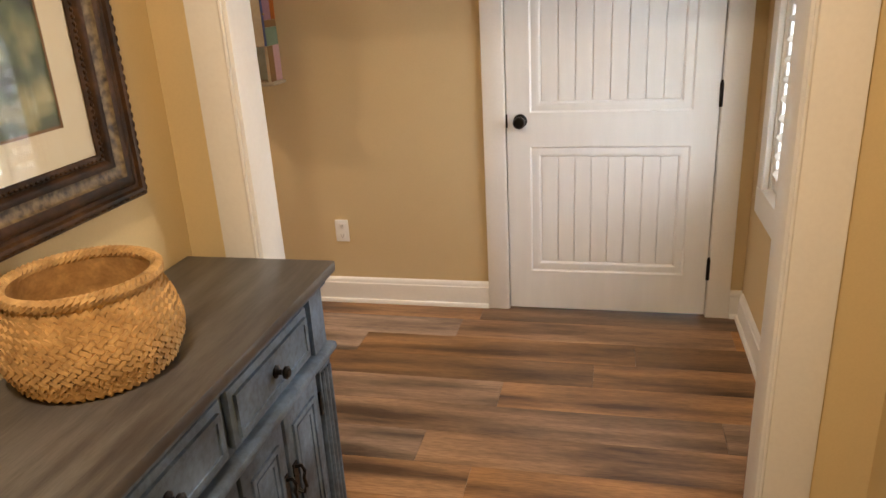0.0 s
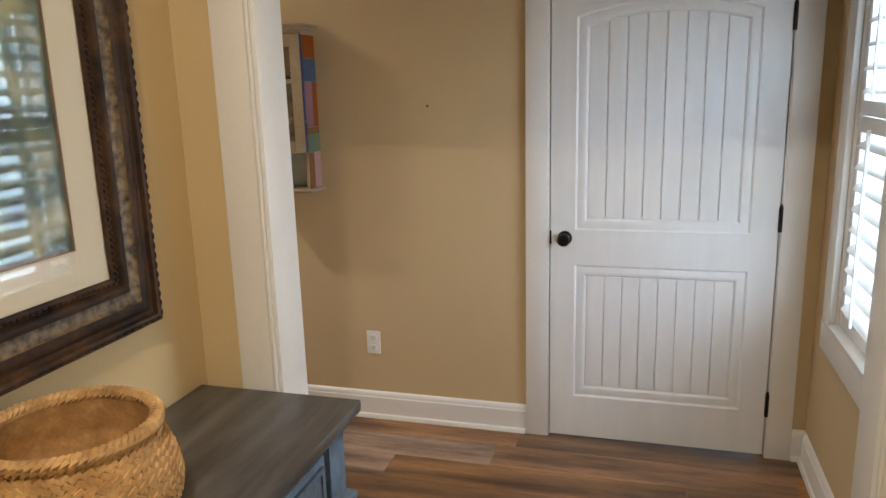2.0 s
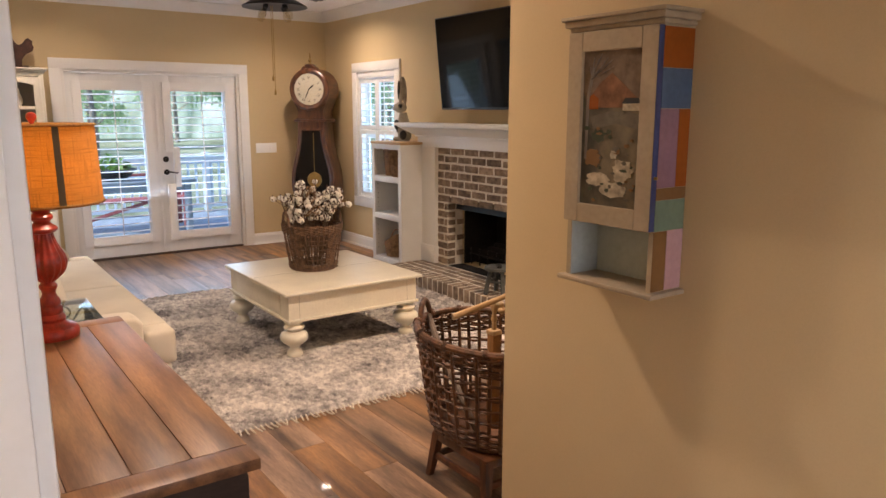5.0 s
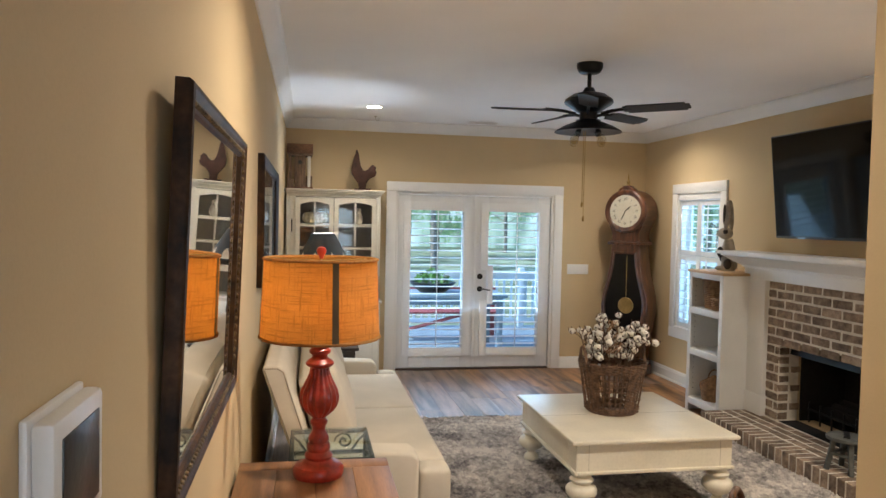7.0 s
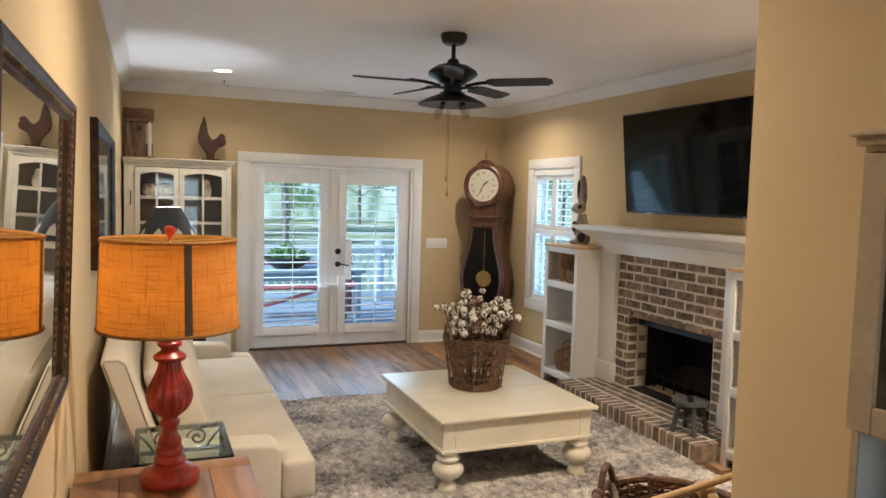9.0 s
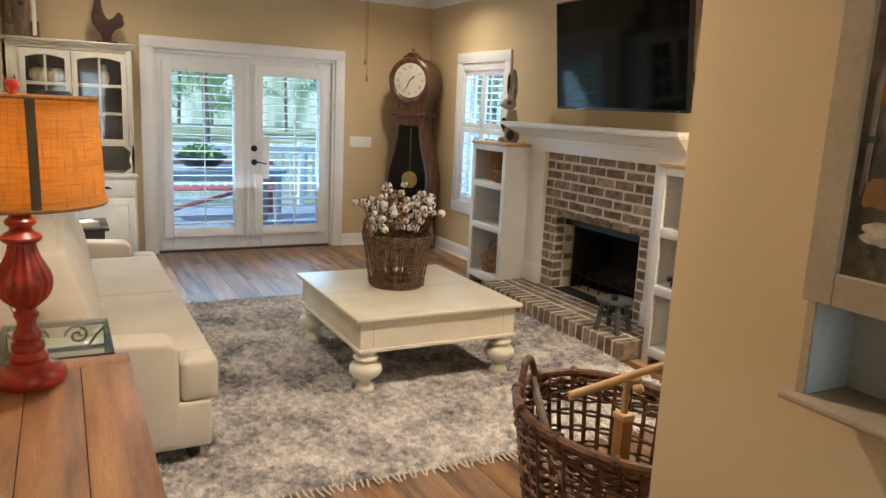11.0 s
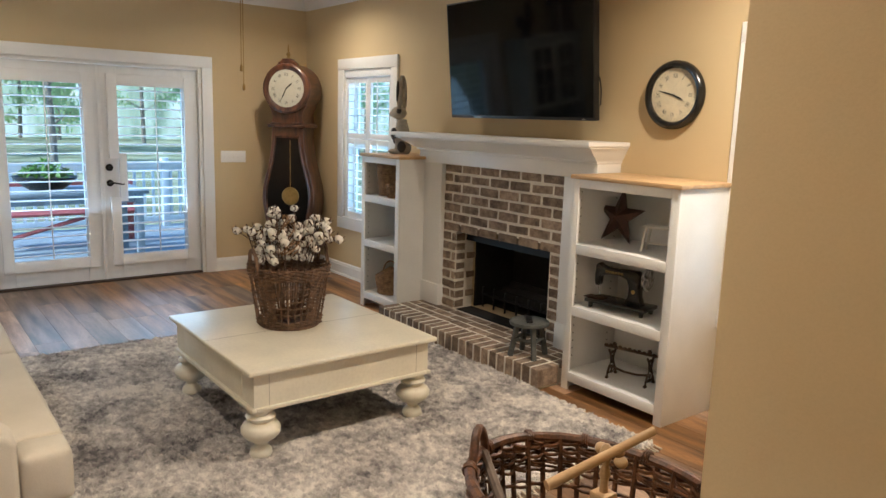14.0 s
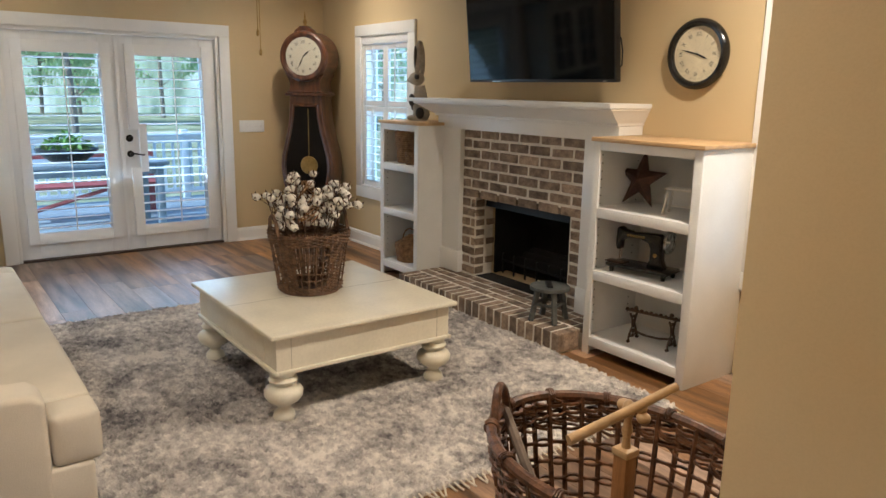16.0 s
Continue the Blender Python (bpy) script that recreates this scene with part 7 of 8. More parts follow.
# ---- coffee table, rug, cotton ----
def coffee_table():
    t = thing("coffee_table", pose(-4.998, 4.747, 0), "large square antique white coffee table on bulbous turned legs", "coffee table")
    hx, hy = 0.567, 0.523
    bm = bmesh.new()
    box(bm, -hx, hx, -hy, hy, 0.446, 0.47)
    bevel(bm, 0.008, 3)
    part("top", bm, M_CREAM, t)
    part("top_seam", bbox(-0.0015, 0.0015, -hy + 0.002, hy - 0.002, 0.4698, 0.4703, 0), M_SEAM, t)
    ax, ay = hx - 0.035, hy - 0.035
    for q in ((-ax, ax, -ay, -ay + 0.022), (-ax, ax, ay - 0.022, ay), (-ax, -ax + 0.022, -ay + 0.022, ay - 0.022), (ax - 0.022, ax, -ay + 0.022, ay - 0.022)):
        part("apron", bbox(*q, 0.285, 0.446, 0), M_CREAM, t)
    for x0, x1, y0, y1 in ((-ax - 0.014, ax + 0.014, -ay - 0.014, -ay + 0.01), (-ax - 0.014, ax + 0.014, ay - 0.01, ay + 0.014), (-ax - 0.014, -ax + 0.01, -ay + 0.01, ay - 0.01), (ax - 0.01, ax + 0.014, -ay + 0.01, ay - 0.01)):
        part("bottom_moulding", bbox(x0, x1, y0, y1, 0.266, 0.285, 0.005), M_CREAM, t)
    # drawer fronts on the two sides that run along x
    for e in (-1, 1):
        dr = part("drawer", bbox(-0.40, 0.40, e * ay - (0.001 if e > 0 else 0.004), e * ay + (0.004 if e > 0 else 0.001), 0.302, 0.432, 0.0015), M_CREAM, t)
    for e in (-1, 1):
        for y in (-ay + 0.075, ay - 0.075):
            part("corner_seam", bbox(e * ax - 0.0004, e * ax + 0.0006, y - 0.001, y + 0.001, 0.286, 0.445, 0), M_SEAM, t)
    prof = [(0.034, 0.018), (0.046, 0.024), (0.052, 0.036), (0.048, 0.054), (0.034, 0.068), (0.028, 0.076), (0.032, 0.086), (0.05, 0.098), (0.072, 0.112), (0.088, 0.132), (0.090, 0.152), (0.080, 0.168), (0.062, 0.178), (0.05, 0.183), (0.05, 0.190), (0.064, 0.196), (0.068, 0.206), (0.062, 0.214), (0.05, 0.219), (0.05, 0.228), (0.062, 0.234), (0.062, 0.243)]
    leg = finish("leg", lathe(bmesh.new(), [(q * 1.02, z * 1.095) for q, z in prof], 36), M_CREAM)
    for sx in (-1, 1):
        for sy in (-1, 1):
            o = part("leg", leg, M_CREAM, t)
            o.matrix_basis = pose(sx * (ax - 0.055), sy * (ay - 0.055), 0)


M_SEAM = mat("seam_shadow_gap", (0.30, 0.26, 0.19), 0.8, vary=0.1)
coffee_table()


def rug_mat():
    m = mat("shag_pile", (0.5, 0.46, 0.40), 0.97, vary=0.2, scale=6, grain=120, bump=0.9, bump_dist=0.01)
    n, l = m.node_tree.nodes, m.node_tree.links
    co = n.new("ShaderNodeTexCoord")
    a = n.new("ShaderNodeTexNoise")
    a.inputs["Scale"].default_value, a.inputs["Detail"].default_value, a.inputs["Roughness"].default_value = 2.6, 7, 0.7
    a.inputs["Distortion"].default_value = 0.4
    b = n.new("ShaderNodeTexNoise")
    b.inputs["Scale"].default_value, b.inputs["Detail"].default_value = 24, 5
    l.new(co.outputs["Object"], a.inputs["Vector"])
    l.new(co.outputs["Object"], b.inputs["Vector"])
    add = n.new("ShaderNodeMath")
    add.operation = "MULTIPLY_ADD"
    add.inputs[1].default_value = 0.62
    l.new(b.outputs[0], add.inputs[0])
    l.new(a.outputs[0], add.inputs[2])
    r = n.new("ShaderNodeValToRGB")
    e = r.color_ramp.elements
    e[0].position, e[0].color = 0.60, (0.125, 0.115, 0.117, 1)
    e[1].position, e[1].color = 0.965, (0.78, 0.72, 0.64, 1)
    x = e.new(0.735)
    x.color = (0.34, 0.31, 0.287, 1)
    x = e.new(0.84)
    x.color = (0.53, 0.485, 0.44, 1)
    l.new(add.outputs[0], r.inputs[0])
    l.new(r.outputs[0], n["Principled BSDF"].inputs["Base Color"])
    return m


M_RUG = rug_mat()
M_FRINGE = mat("cream_fringe", (0.62, 0.56, 0.46), 0.95, vary=0.1, grain=150)


def rug():
    x0, x1, y0, y1 = -6.56, -3.56, 2.98, 6.03
    r = thing("rug", pose(-4.0, 6.08, 0, 0, 0, -2) @ pose(4.0, -6.08, 0), "thick shag rug mottled cream, grey and blue with knotted fringe", "rug")
    nx, ny = 420, 430
    xs = np.linspace(x0, x1, nx)
    ys = np.linspace(y0, y1, ny)
    rs = np.random.RandomState(4)
    clump = np.kron(rs.rand(nx // 3 + 1, ny // 3 + 1), np.ones((3, 3)))[:nx, :ny]
    tuft = 0.55 * rs.rand(nx, ny) + 0.45 * clump
    low = np.zeros((nx, ny))
    for k in range(1, 6):
        low += np.sin(xs[:, None] * (5.1 * k) + rs.rand() * 6 + 1.3 * np.sin(ys[None, :] * 3.1 * k)) * np.sin(ys[None, :] * (4.7 * k) + rs.rand() * 6) / k
    z = 0.008 + 0.032 * tuft + 0.0035 * low
    edge = np.minimum.reduce([np.arange(nx)[:, None] + 0 * ys[None, :], nx - 1 - np.arange(nx)[:, None] + 0 * ys[None, :], np.arange(ny)[None, :] + 0 * xs[:, None], ny - 1 - np.arange(ny)[None, :] + 0 * xs[:, None]])
    z = np.where(edge == 0, 0.001, np.maximum(z, 0.004))
    jx = (rs.rand(nx, ny) - 0.5) * 0.008
    jy = (rs.rand(nx, ny) - 0.5) * 0.008
    verts = np.stack([xs[:, None] + jx, ys[None, :] + jy, z], -1).reshape(-1, 3)
    i = np.arange(nx - 1)[:, None] * ny + np.arange(ny - 1)[None, :]
    faces = np.stack([i, i + ny, i + ny + 1, i + 1], -1).reshape(-1, 4)
    me = bpy.data.meshes.new("pile")
    me.from_pydata(verts.tolist(), [], faces.tolist())
    me.materials.append(M_RUG)
    me.shade_smooth()
    part("shag_surface", me, M_RUG, r)
    rng = random.Random(3)
    for e, xx in ((1, x1), (-1, x0)):
        bm = bmesh.new()
        n = 110
        for k in range(n):
            y = y0 + 0.01 + (y1 - y0 - 0.02) * k / (n - 1)
            d = rng.uniform(-0.012, 0.012)
            tube(bm, [(xx - e * 0.01, y, 0.012), (xx + e * 0.015, y + d * 0.3, 0.010), (xx + e * 0.03, y + d, 0.006), (xx + e * rng.uniform(0.045, 0.06), y + d * 2, 0.005)], 0.0045, 5)
        part("fringe", bm, M_FRINGE, r, "knotted cream fringe")


rug()


def cotton_basket():
    b = thing("wicker_basket", pose(-5.075, 4.73, 0.471, 0, 0, 20) @ Matrix.Diagonal((0.955, 0.955, 0.955, 1)), "brown willow basket with loop handles on the coffee table", "basket")
    H_, n = 0.355, 30

    def rim(u, a):
        """Square at the foot, round at the rim."""
        r = 0.152 + 0.075 * u
        c, s = abs(math.cos(a)), abs(math.sin(a))
        sq = 1 / max(c, s)
        k = (1 - u) ** 1.2 * 0.55
        return r * (1 + k * (min(sq, 1.28) - 1))
    for k in range(n):
        a = 2 * math.pi * k / n
        bm = bmesh.new()
        tube(bm, [(rim(u, a) * math.cos(a), rim(u, a) * math.sin(a), 0.006 + H_ * u) for u in (0, 0.35, 0.7, 1)], 0.0048, 5)
        part("stake", bm, M_WICK2, b)

    def ring(name, u, r, ph, amp=0.006):
        pts = []
        for k in range(80):
            a = 2 * math.pi * k / 80
            q = rim(u, a) + amp * math.sin(20 * a + ph)
            pts.append((q * math.cos(a), q * math.sin(a), 0.006 + H_ * u + 0.002 * math.sin(7 * a + u * 40)))
        part(name, tube(bmesh.new(), pts, r, 5, closed=True), M_WICK2, b)
    for i in range(5):
        ring("foot_weaver", 0.01 + 0.024 * i, 0.0055, math.pi * (i % 2))
    for i in range(7):
        ring("rim_weaver", 0.80 + 0.026 * i, 0.0062, math.pi * (i % 2), 0.009)
    for i in range(5):
        ring("weaver", 0.24 + 0.105 * i, 0.004, math.pi * (i % 2))
    # closer woven panels on the four faces
    for q in range(4):
        bm = bmesh.new()
        for i in range(26):
            u = 0.14 + 0.66 * i / 25
            pts = []
            for k in range(12):
                a = q * math.pi / 2 + 0.08 + (-0.30 + 0.60 * k / 11)
                rr = rim(u, a) + 0.005 * math.sin(20 * a + math.pi * (i % 2))
                pts.append((rr * math.cos(a), rr * math.sin(a), 0.006 + H_ * u))
            tube(bm, pts, 0.0042, 5)
        part("side_weave", bm, M_WICK2, b)
    for e in (0, math.pi):
        a0 = math.radians(253) + e
        bm = bmesh.new()
        for k in range(3):
            pts = []
            for i in range(13):
                t = i / 12
                a = a0 + (t - 0.5) * 0.5
                r = 0.226 + 0.006 * math.cos(9 * t + 2 * k)
                pts.append((r * math.cos(a), r * math.sin(a), H_ - 0.02 + 0.115 * math.sin(math.pi * t) ** 0.7 + 0.005 * math.sin(9 * t + 2 * k)))
            tube(bm, pts, 0.006, 6)
        part("handle", bm, M_WICK2, b, "twisted loop handle")
    part("bottom", lathe(bmesh.new(), [(0.17, 0.0), (0.17, 0.008)], 24), M_WICK2, b)
    # cotton stems
    rng = random.Random(8)
    s = thing("cotton_stems", pose(-5.075, 4.73, 0.479) @ Matrix.Diagonal((0.955, 0.955, 0.955, 1)), "dried cotton stems with white bolls in the basket", "dried flowers")
    bolls = []
    sticks = bmesh.new()
    for k in range(22):
        side = -1 if k % 2 else 1
        a = rng.uniform(0, 2 * math.pi)
        lean = rng.uniform(0.02, 0.20)
        off = Vector((0.36, 0.93, 0)) * side * rng.uniform(0.05, 0.17) + Vector((lean * math.cos(a) * 0.5, lean * math.sin(a) * 0.5, 0))
        top = Vector((off.x, off.y, rng.uniform(0.45, 0.66)))
        foot = Vector((off.x * 0.3, off.y * 0.3, 0.012))
        mid = (top + foot) / 2 + Vector((rng.uniform(-0.02, 0.02), rng.uniform(-0.02, 0.02), 0))
        tube(sticks, [foot, mid, top], 0.0032, 5)
        bolls.append(top)
        for j in range(rng.randint(3, 5)):
            u = rng.uniform(0.62, 0.97)
            p = foot.lerp(top, u) + Vector((rng.uniform(-0.05, 0.05), rng.uniform(-0.05, 0.05), rng.uniform(0.0, 0.03)))
            if p.z > 0.36:
                tube(sticks, [foot.lerp(top, u - 0.05), p], 0.002, 4)
                bolls.append(p)
    # the straggler towards the corner
    tube(sticks, [(0.02, 0.05, 0.35), (0.06, 0.18, 0.46), (0.09, 0.27, 0.47)], 0.003, 5)
    bolls.append(Vector((0.09, 0.27, 0.475)))
    bolls.append(Vector((0.075, 0.22, 0.475)))
    tagged(part("stem_wood", sticks, M_TWIG, s), kind="stuff")
    bm = bmesh.new()
    for k in range(9):
        a0, r0 = rng.uniform(0, 6.28), rng.uniform(0.04, 0.08)
        pts = [(r0 * math.cos(a0 + i * 0.5) * (1 - i / 20) + rng.uniform(-0.004, 0.004), r0 * math.sin(a0 + i * 0.5) * (1 - i / 20), 0.40 + 0.022 * i) for i in range(11)]
        tube(bm, pts, 0.0035, 5)
    part("curly_twig", bm, M_TANW, s, "curly tan twigs")
    shapes = []
    for v in range(4):
        bm = bmesh.new()
        bmesh.ops.create_icosphere(bm, subdivisions=3, radius=0.0235)
        for w in bm.verts:
            a, c = math.atan2(w.co.y, w.co.x), math.hypot(w.co.x, w.co.y) / 0.0245
            w.co *= 0.86 + 0.2 * c * (0.5 + 0.5 * math.cos(5 * a + v)) + rng.uniform(-0.07, 0.07)
            w.co.z *= 0.9
        cot = finish("boll", bm, M_COTTON, 0)
        cot.shade_smooth()
        bm = bmesh.new()
        for q in range(5):
            a = q * 1.2566 + v + 0.6
            c, d = math.cos(a), math.sin(a)
            vs = [bm.verts.new(p) for p in ((0, 0, -0.026), (0.02 * c - 0.011 * d, 0.02 * d + 0.011 * c, -0.010), (0.034 * c, 0.034 * d, 0.018), (0.02 * c + 0.011 * d, 0.02 * d - 0.011 * c, -0.010))]
            bm.faces.new(vs)
        shapes.append((cot, finish("husk", bm, M_HUSK, 0)))
    for p in bolls:
        v = rng.randrange(4)
        sc = rng.uniform(0.92, 1.3)
        m = Matrix.Translation(p) @ Euler((rng.uniform(-0.7, 0.7), rng.uniform(-0.7, 0.7), rng.uniform(0, 6))).to_matrix().to_4x4() @ Matrix.Diagonal((sc, sc, sc, 1))
        o = part("boll", shapes[v][0], M_COTTON, s)
        o.matrix_basis = m
        o = part("husk", shapes[v][1], M_HUSK, o)


cotton_basket()


# ---- big basket on a stool by the wall ----
def large_basket():
    st = thing("wooden_stool", pose(-2.535, 4.385, 0), "dark mahogany stool with tapered legs under the basket", "stool")
    hx, hy = 0.17, 0.19
    for ex in (-1, 1):
        for ey in (-1, 1):
            bm = bmesh.new()
            top, bot = 0.021, 0.013
            vs = []
            for z, r, o in ((0, bot, 0.03), (0.205, top, 0.0)):
                cx, cy = ex * (hx + o), ey * (hy + o)
                vs.append([bm.verts.new((cx + sx * r, cy + sy * r, z)) for sx, sy in ((-1, -1), (1, -1), (1, 1), (-1, 1))])
            for i in range(4):
                j = (i + 1) % 4
                bm.faces.new((vs[0][i], vs[0][j], vs[1][j], vs[1][i]))
            bm.faces.new(vs[0][::-1])
            bm.faces.new(vs[1])
            part("leg", bm, M_CLOCKW, st)
    bm = bmesh.new()
    box(bm, -hx - 0.02, hx + 0.02, -hy - 0.02, hy + 0.02, 0.175, 0.215)
    part("seat_frame", bevel(bm, 0.006, 2), M_CLOCKW, st)
    for e in (-1, 1):
        part("stretcher", bbox(-hx, hx, e * (hy + 0.012) - 0.01, e * (hy + 0.012) + 0.01, 0.085, 0.112, 0.003), M_CLOCKW, st)
        part("stretcher", bbox(e * (hx + 0.012) - 0.01, e * (hx + 0.012) + 0.01, -hy, hy, 0.085, 0.112, 0.003), M_CLOCKW, st)
    b = thing("wicker_basket", pose(-2.60, 4.395, 0.217), "large dark open-weave wicker basket on a wooden stool", "basket")
    H_ = 0.44
    ax0, ay0, ax1, ay1 = 0.30, 0.225, 0.38, 0.285

    def at(u, a, o=0.0):
        x = (ax0 + (ax1 - ax0) * u ** 0.8 + o) * math.cos(a)
        y = (ay0 + (ay1 - ay0) * u ** 0.8 + o) * math.sin(a)
        return (x, y, 0.008 + H_ * u)
    n = 38
    for k in range(n):
        a = 2 * math.pi * k / n
        bm = bmesh.new()
        tube(bm, [at(u, a, 0.004 * (-1) ** k) for u in (0, 0.3, 0.6, 0.85, 1)], 0.0085, 6)
        part("stake", bm, M_WICK, b)
    rng = random.Random(2)
    for i in range(5):
        u = 0.17 + 0.125 * i
        bm = bmesh.new()
        for q in range(2):
            pts = []
            for k in range(114):
                a = 2 * math.pi * k / 114
                pts.append(at(u + q * 0.022 + 0.008 * math.sin(3 * a + i), a, 0.011 * math.sin(19 * a + math.pi * (i + q))))
            tube(bm, pts, 0.0055, 5, closed=True)
        part("weaver", bm, M_WICK, b)
    for i in range(10):
        pts = []
        for k in range(114):
            a = 2 * math.pi * k / 114
            pts.append(at(0.78 + 0.021 * i + 0.016 * math.sin(11 * a + i * 2.3), a, 0.014 * math.sin(19 * a + math.pi * i) + rng.uniform(-0.003, 0.003)))
        part("rim_weaver", tube(bmesh.new(), pts, 0.0045 + 0.0022 * rng.random(), 5, closed=True), M_WICK, b)
    for i in range(6):
        pts = [at(0.0 + 0.025 * i, 2 * math.pi * k / 114, 0.010 * math.sin(19 * 2 * math.pi * k / 114 + math.pi * i)) for k in range(114)]
        part("foot_weaver", tube(bmesh.new(), pts, 0.007, 5, closed=True), M_WICK, b)
    bm = bmesh.new()
    tube(bm, [at(1.0, 2 * math.pi * k / 96, 0.004) for k in range(96)], 0.0155, 8, closed=True)
    rim = part("rim", bm, M_WICK, b)
    for k in range(12):
        a = 2 * math.pi * k / 12 + 0.15
        bm = bmesh.new()
        for q in range(3):
            c = Vector(at(1.0, a + 0.02 * q, 0.004))
            t = Vector((-math.sin(a), math.cos(a), 0))
            nrm = Vector((math.cos(a), math.sin(a), 0))
            tube(bm, [c + 0.019 * (nrm * math.cos(w) + Vector((0, 0, 1)) * math.sin(w)) for w in [2 * math.pi * j / 12 for j in range(12)]], 0.0035, 5, closed=True)
        part("binding", bm, M_WICK, rim)
    part("bottom", lathe(bmesh.new(), [(0.30, 0.0), (0.30, 0.012)], 32, sy=0.75), M_WICK, b)
    for a0 in (math.radians(203), math.radians(23)):
        bm = bmesh.new()
        pts = []
        for i in range(15):
            t = i / 14
            p = Vector(at(1.0, a0 + (t - 0.5) * 0.36))
            pts.append(p + Vector((0, 0, 0.092 * math.sin(math.pi * t) ** 0.7 - 0.01)))
        tube(bm, pts, 0.013, 8)
        part("handle", bm, M_WICK, b, "bent cane loop handle")
    # wooden winder standing in it, and a rod across
    w = thing("yarn_winder", pose(-2.615, 4.43, 0.2305) @ Matrix.Diagonal((1, 1, 1.1, 1)), "turned wooden yarn winder standing in the basket", "yarn winder")
    part("post", bbox(-0.022, 0.022, -0.022, 0.022, 0.0, 0.375, 0.004), M_AMBER, w, "square amber wooden post")
    part("cap", bbox(-0.026, 0.026, -0.026, 0.026, 0.372, 0.392, 0.005), M_MAPLE, w)
    part("spindle", lathe(bmesh.new(), [(0.012, 0.392), (0.010, 0.42), (0.015, 0.435), (0.009, 0.46), (0.016, 0.478), (0.018, 0.49), (0.013, 0.505), (0.005, 0.512)], 18), M_MAPLE, w)
    bm = bmesh.new()
    for dx, dz in ((-0.03, 0.512), (0.035, 0.522), (0.05, 0.50)):
        ball(bm, dx * 0.8, 0.01, dz - 0.022, 0.019, 0.017, 0.015, 14, 10)
    part("knob", bm, M_MAPLE, w)
    bm = bmesh.new()
    tube(bm, [(0.031, -0.250, 0.487), (0.052, -0.15, 0.511), (0.072, -0.05, 0.535), (0.093, 0.060, 0.562)], 0.0125, 12, taper=0.0105)
    part("arm", bm, M_MAPLE, w, "long pale turned wooden arm")
    g = thing("wooden_stick", pose(-2.60, 4.395, 0.217), "grey weathered stick lying in the basket", "stick")
    bm = bmesh.new()
    tube(bm, [(-0.355, -0.085, 0.452), (-0.20, -0.12, 0.32), (0.07, -0.15, 0.09), (0.12, -0.15, 0.045)], 0.014, 8)
    part("rod", bm, M_STICK, g)


large_basket()


# ---- ceiling fixtures ----
def ceiling_fan():
    f = thing("ceiling_fan", pose(-5.30, 4.60, 0), "black five-blade ceiling fan with four clear bulbs, at rest", "ceiling fan")
    part("canopy", lathe(bmesh.new(), [(0.088, 2.799), (0.088, 2.77), (0.075, 2.742), (0.06, 2.732), (0.014, 2.73)], 32), M_IRON, f)
    part("downrod", lathe(bmesh.new(), [(0.014, 2.735), (0.014, 2.64), (0.03, 2.636), (0.05, 2.60)], 20), M_IRON, f)
    part("motor", lathe(bmesh.new(), [(0.05, 2.606), (0.11, 2.59), (0.16, 2.555), (0.166, 2.535), (0.155, 2.522), (0.10, 2.485), (0.085, 2.47), (0.06, 2.465), (0.06, 2.42), (0.085, 2.415), (0.05, 2.405)], 40), M_IRON, f)
    part("light_pan", lathe(bmesh.new(), [(0.06, 2.412), (0.10, 2.40), (0.17, 2.372), (0.225, 2.34), (0.228, 2.333), (0.215, 2.334), (0.06, 2.35)], 40), M_IRON, f)
    blade = bmesh.new()
    box(blade, 0.24, 0.67, -0.062, 0.062, -0.004, 0.004)
    bmesh.ops.bevel(blade, geom=[e for e in blade.edges if abs(e.verts[0].co.x - e.verts[1].co.x) < 0.01 and abs(e.verts[0].co.y - e.verts[1].co.y) < 0.01], offset=0.025, segments=4, affect="EDGES")
    bl = finish("blade", blade, M_FANB)
    ir = bmesh.new()
    tube(ir, [(0.09, 0, -0.02), (0.15, 0, -0.006), (0.2, 0.0, 0.0), (0.30, 0, 0.006)], 0.011, 8)
    box(ir, 0.24, 0.31, -0.035, 0.035, 0.004, 0.009)
    iron = finish("blade_iron", ir, M_IRON)
    for k in range(5):
        m = pose(0, 0, 2.475, 0, 0, -22 + 72 * k) @ pose(0, 0, 0, -12, 0, 0)
        o = part("blade", bl, M_FANB, f)
        o.matrix_basis = m
        part("blade_iron", iron, M_IRON, o)
    for k in range(4):
        a = math.radians(45 + 90 * k - 20)
        m = pose(0.085 * math.cos(a), 0.085 * math.sin(a), 2.345) @ Matrix.Rotation(a, 4, "Z") @ Matrix.Rotation(radians(-32), 4, "Y")
        s = part("socket", lathe(bmesh.new(), [(0.016, 0.0), (0.019, -0.025), (0.016, -0.03)], 14), M_IRON, f)
        s.matrix_basis = m
        g = part("bulb", lathe(bmesh.new(), [(0.012, -0.028), (0.016, -0.045), (0.027, -0.075), (0.028, -0.09), (0.018, -0.112), (0.004, -0.118)], 18), M_BULB, f, "clear unlit bulb")
        g.matrix_basis = m
        g.visible_shadow = False
    for dx, z in ((-0.03, 1.86), (-0.018, 1.76)):
        bm = bmesh.new()
        tube(bm, [(dx, dx * 0.6, 2.345), (dx, dx * 0.6, z)], 0.0022, 5)
        lathe(bm, [(0.004, z), (0.008, z - 0.012), (0.008, z - 0.03), (0.004, z - 0.036)], 10, dx, dx * 0.6)
        part("pull_chain", bm, M_BRASS, f, "bronze pull chain")


M_FANB = mat("fan_blade", (0.022, 0.019, 0.018), 0.55, vary=0.2, stretch=(1, 8, 8))
M_BULB = glass_mat("bulb_glass", (0.95, 0.92, 0.84), 0.02)
ceiling_fan()

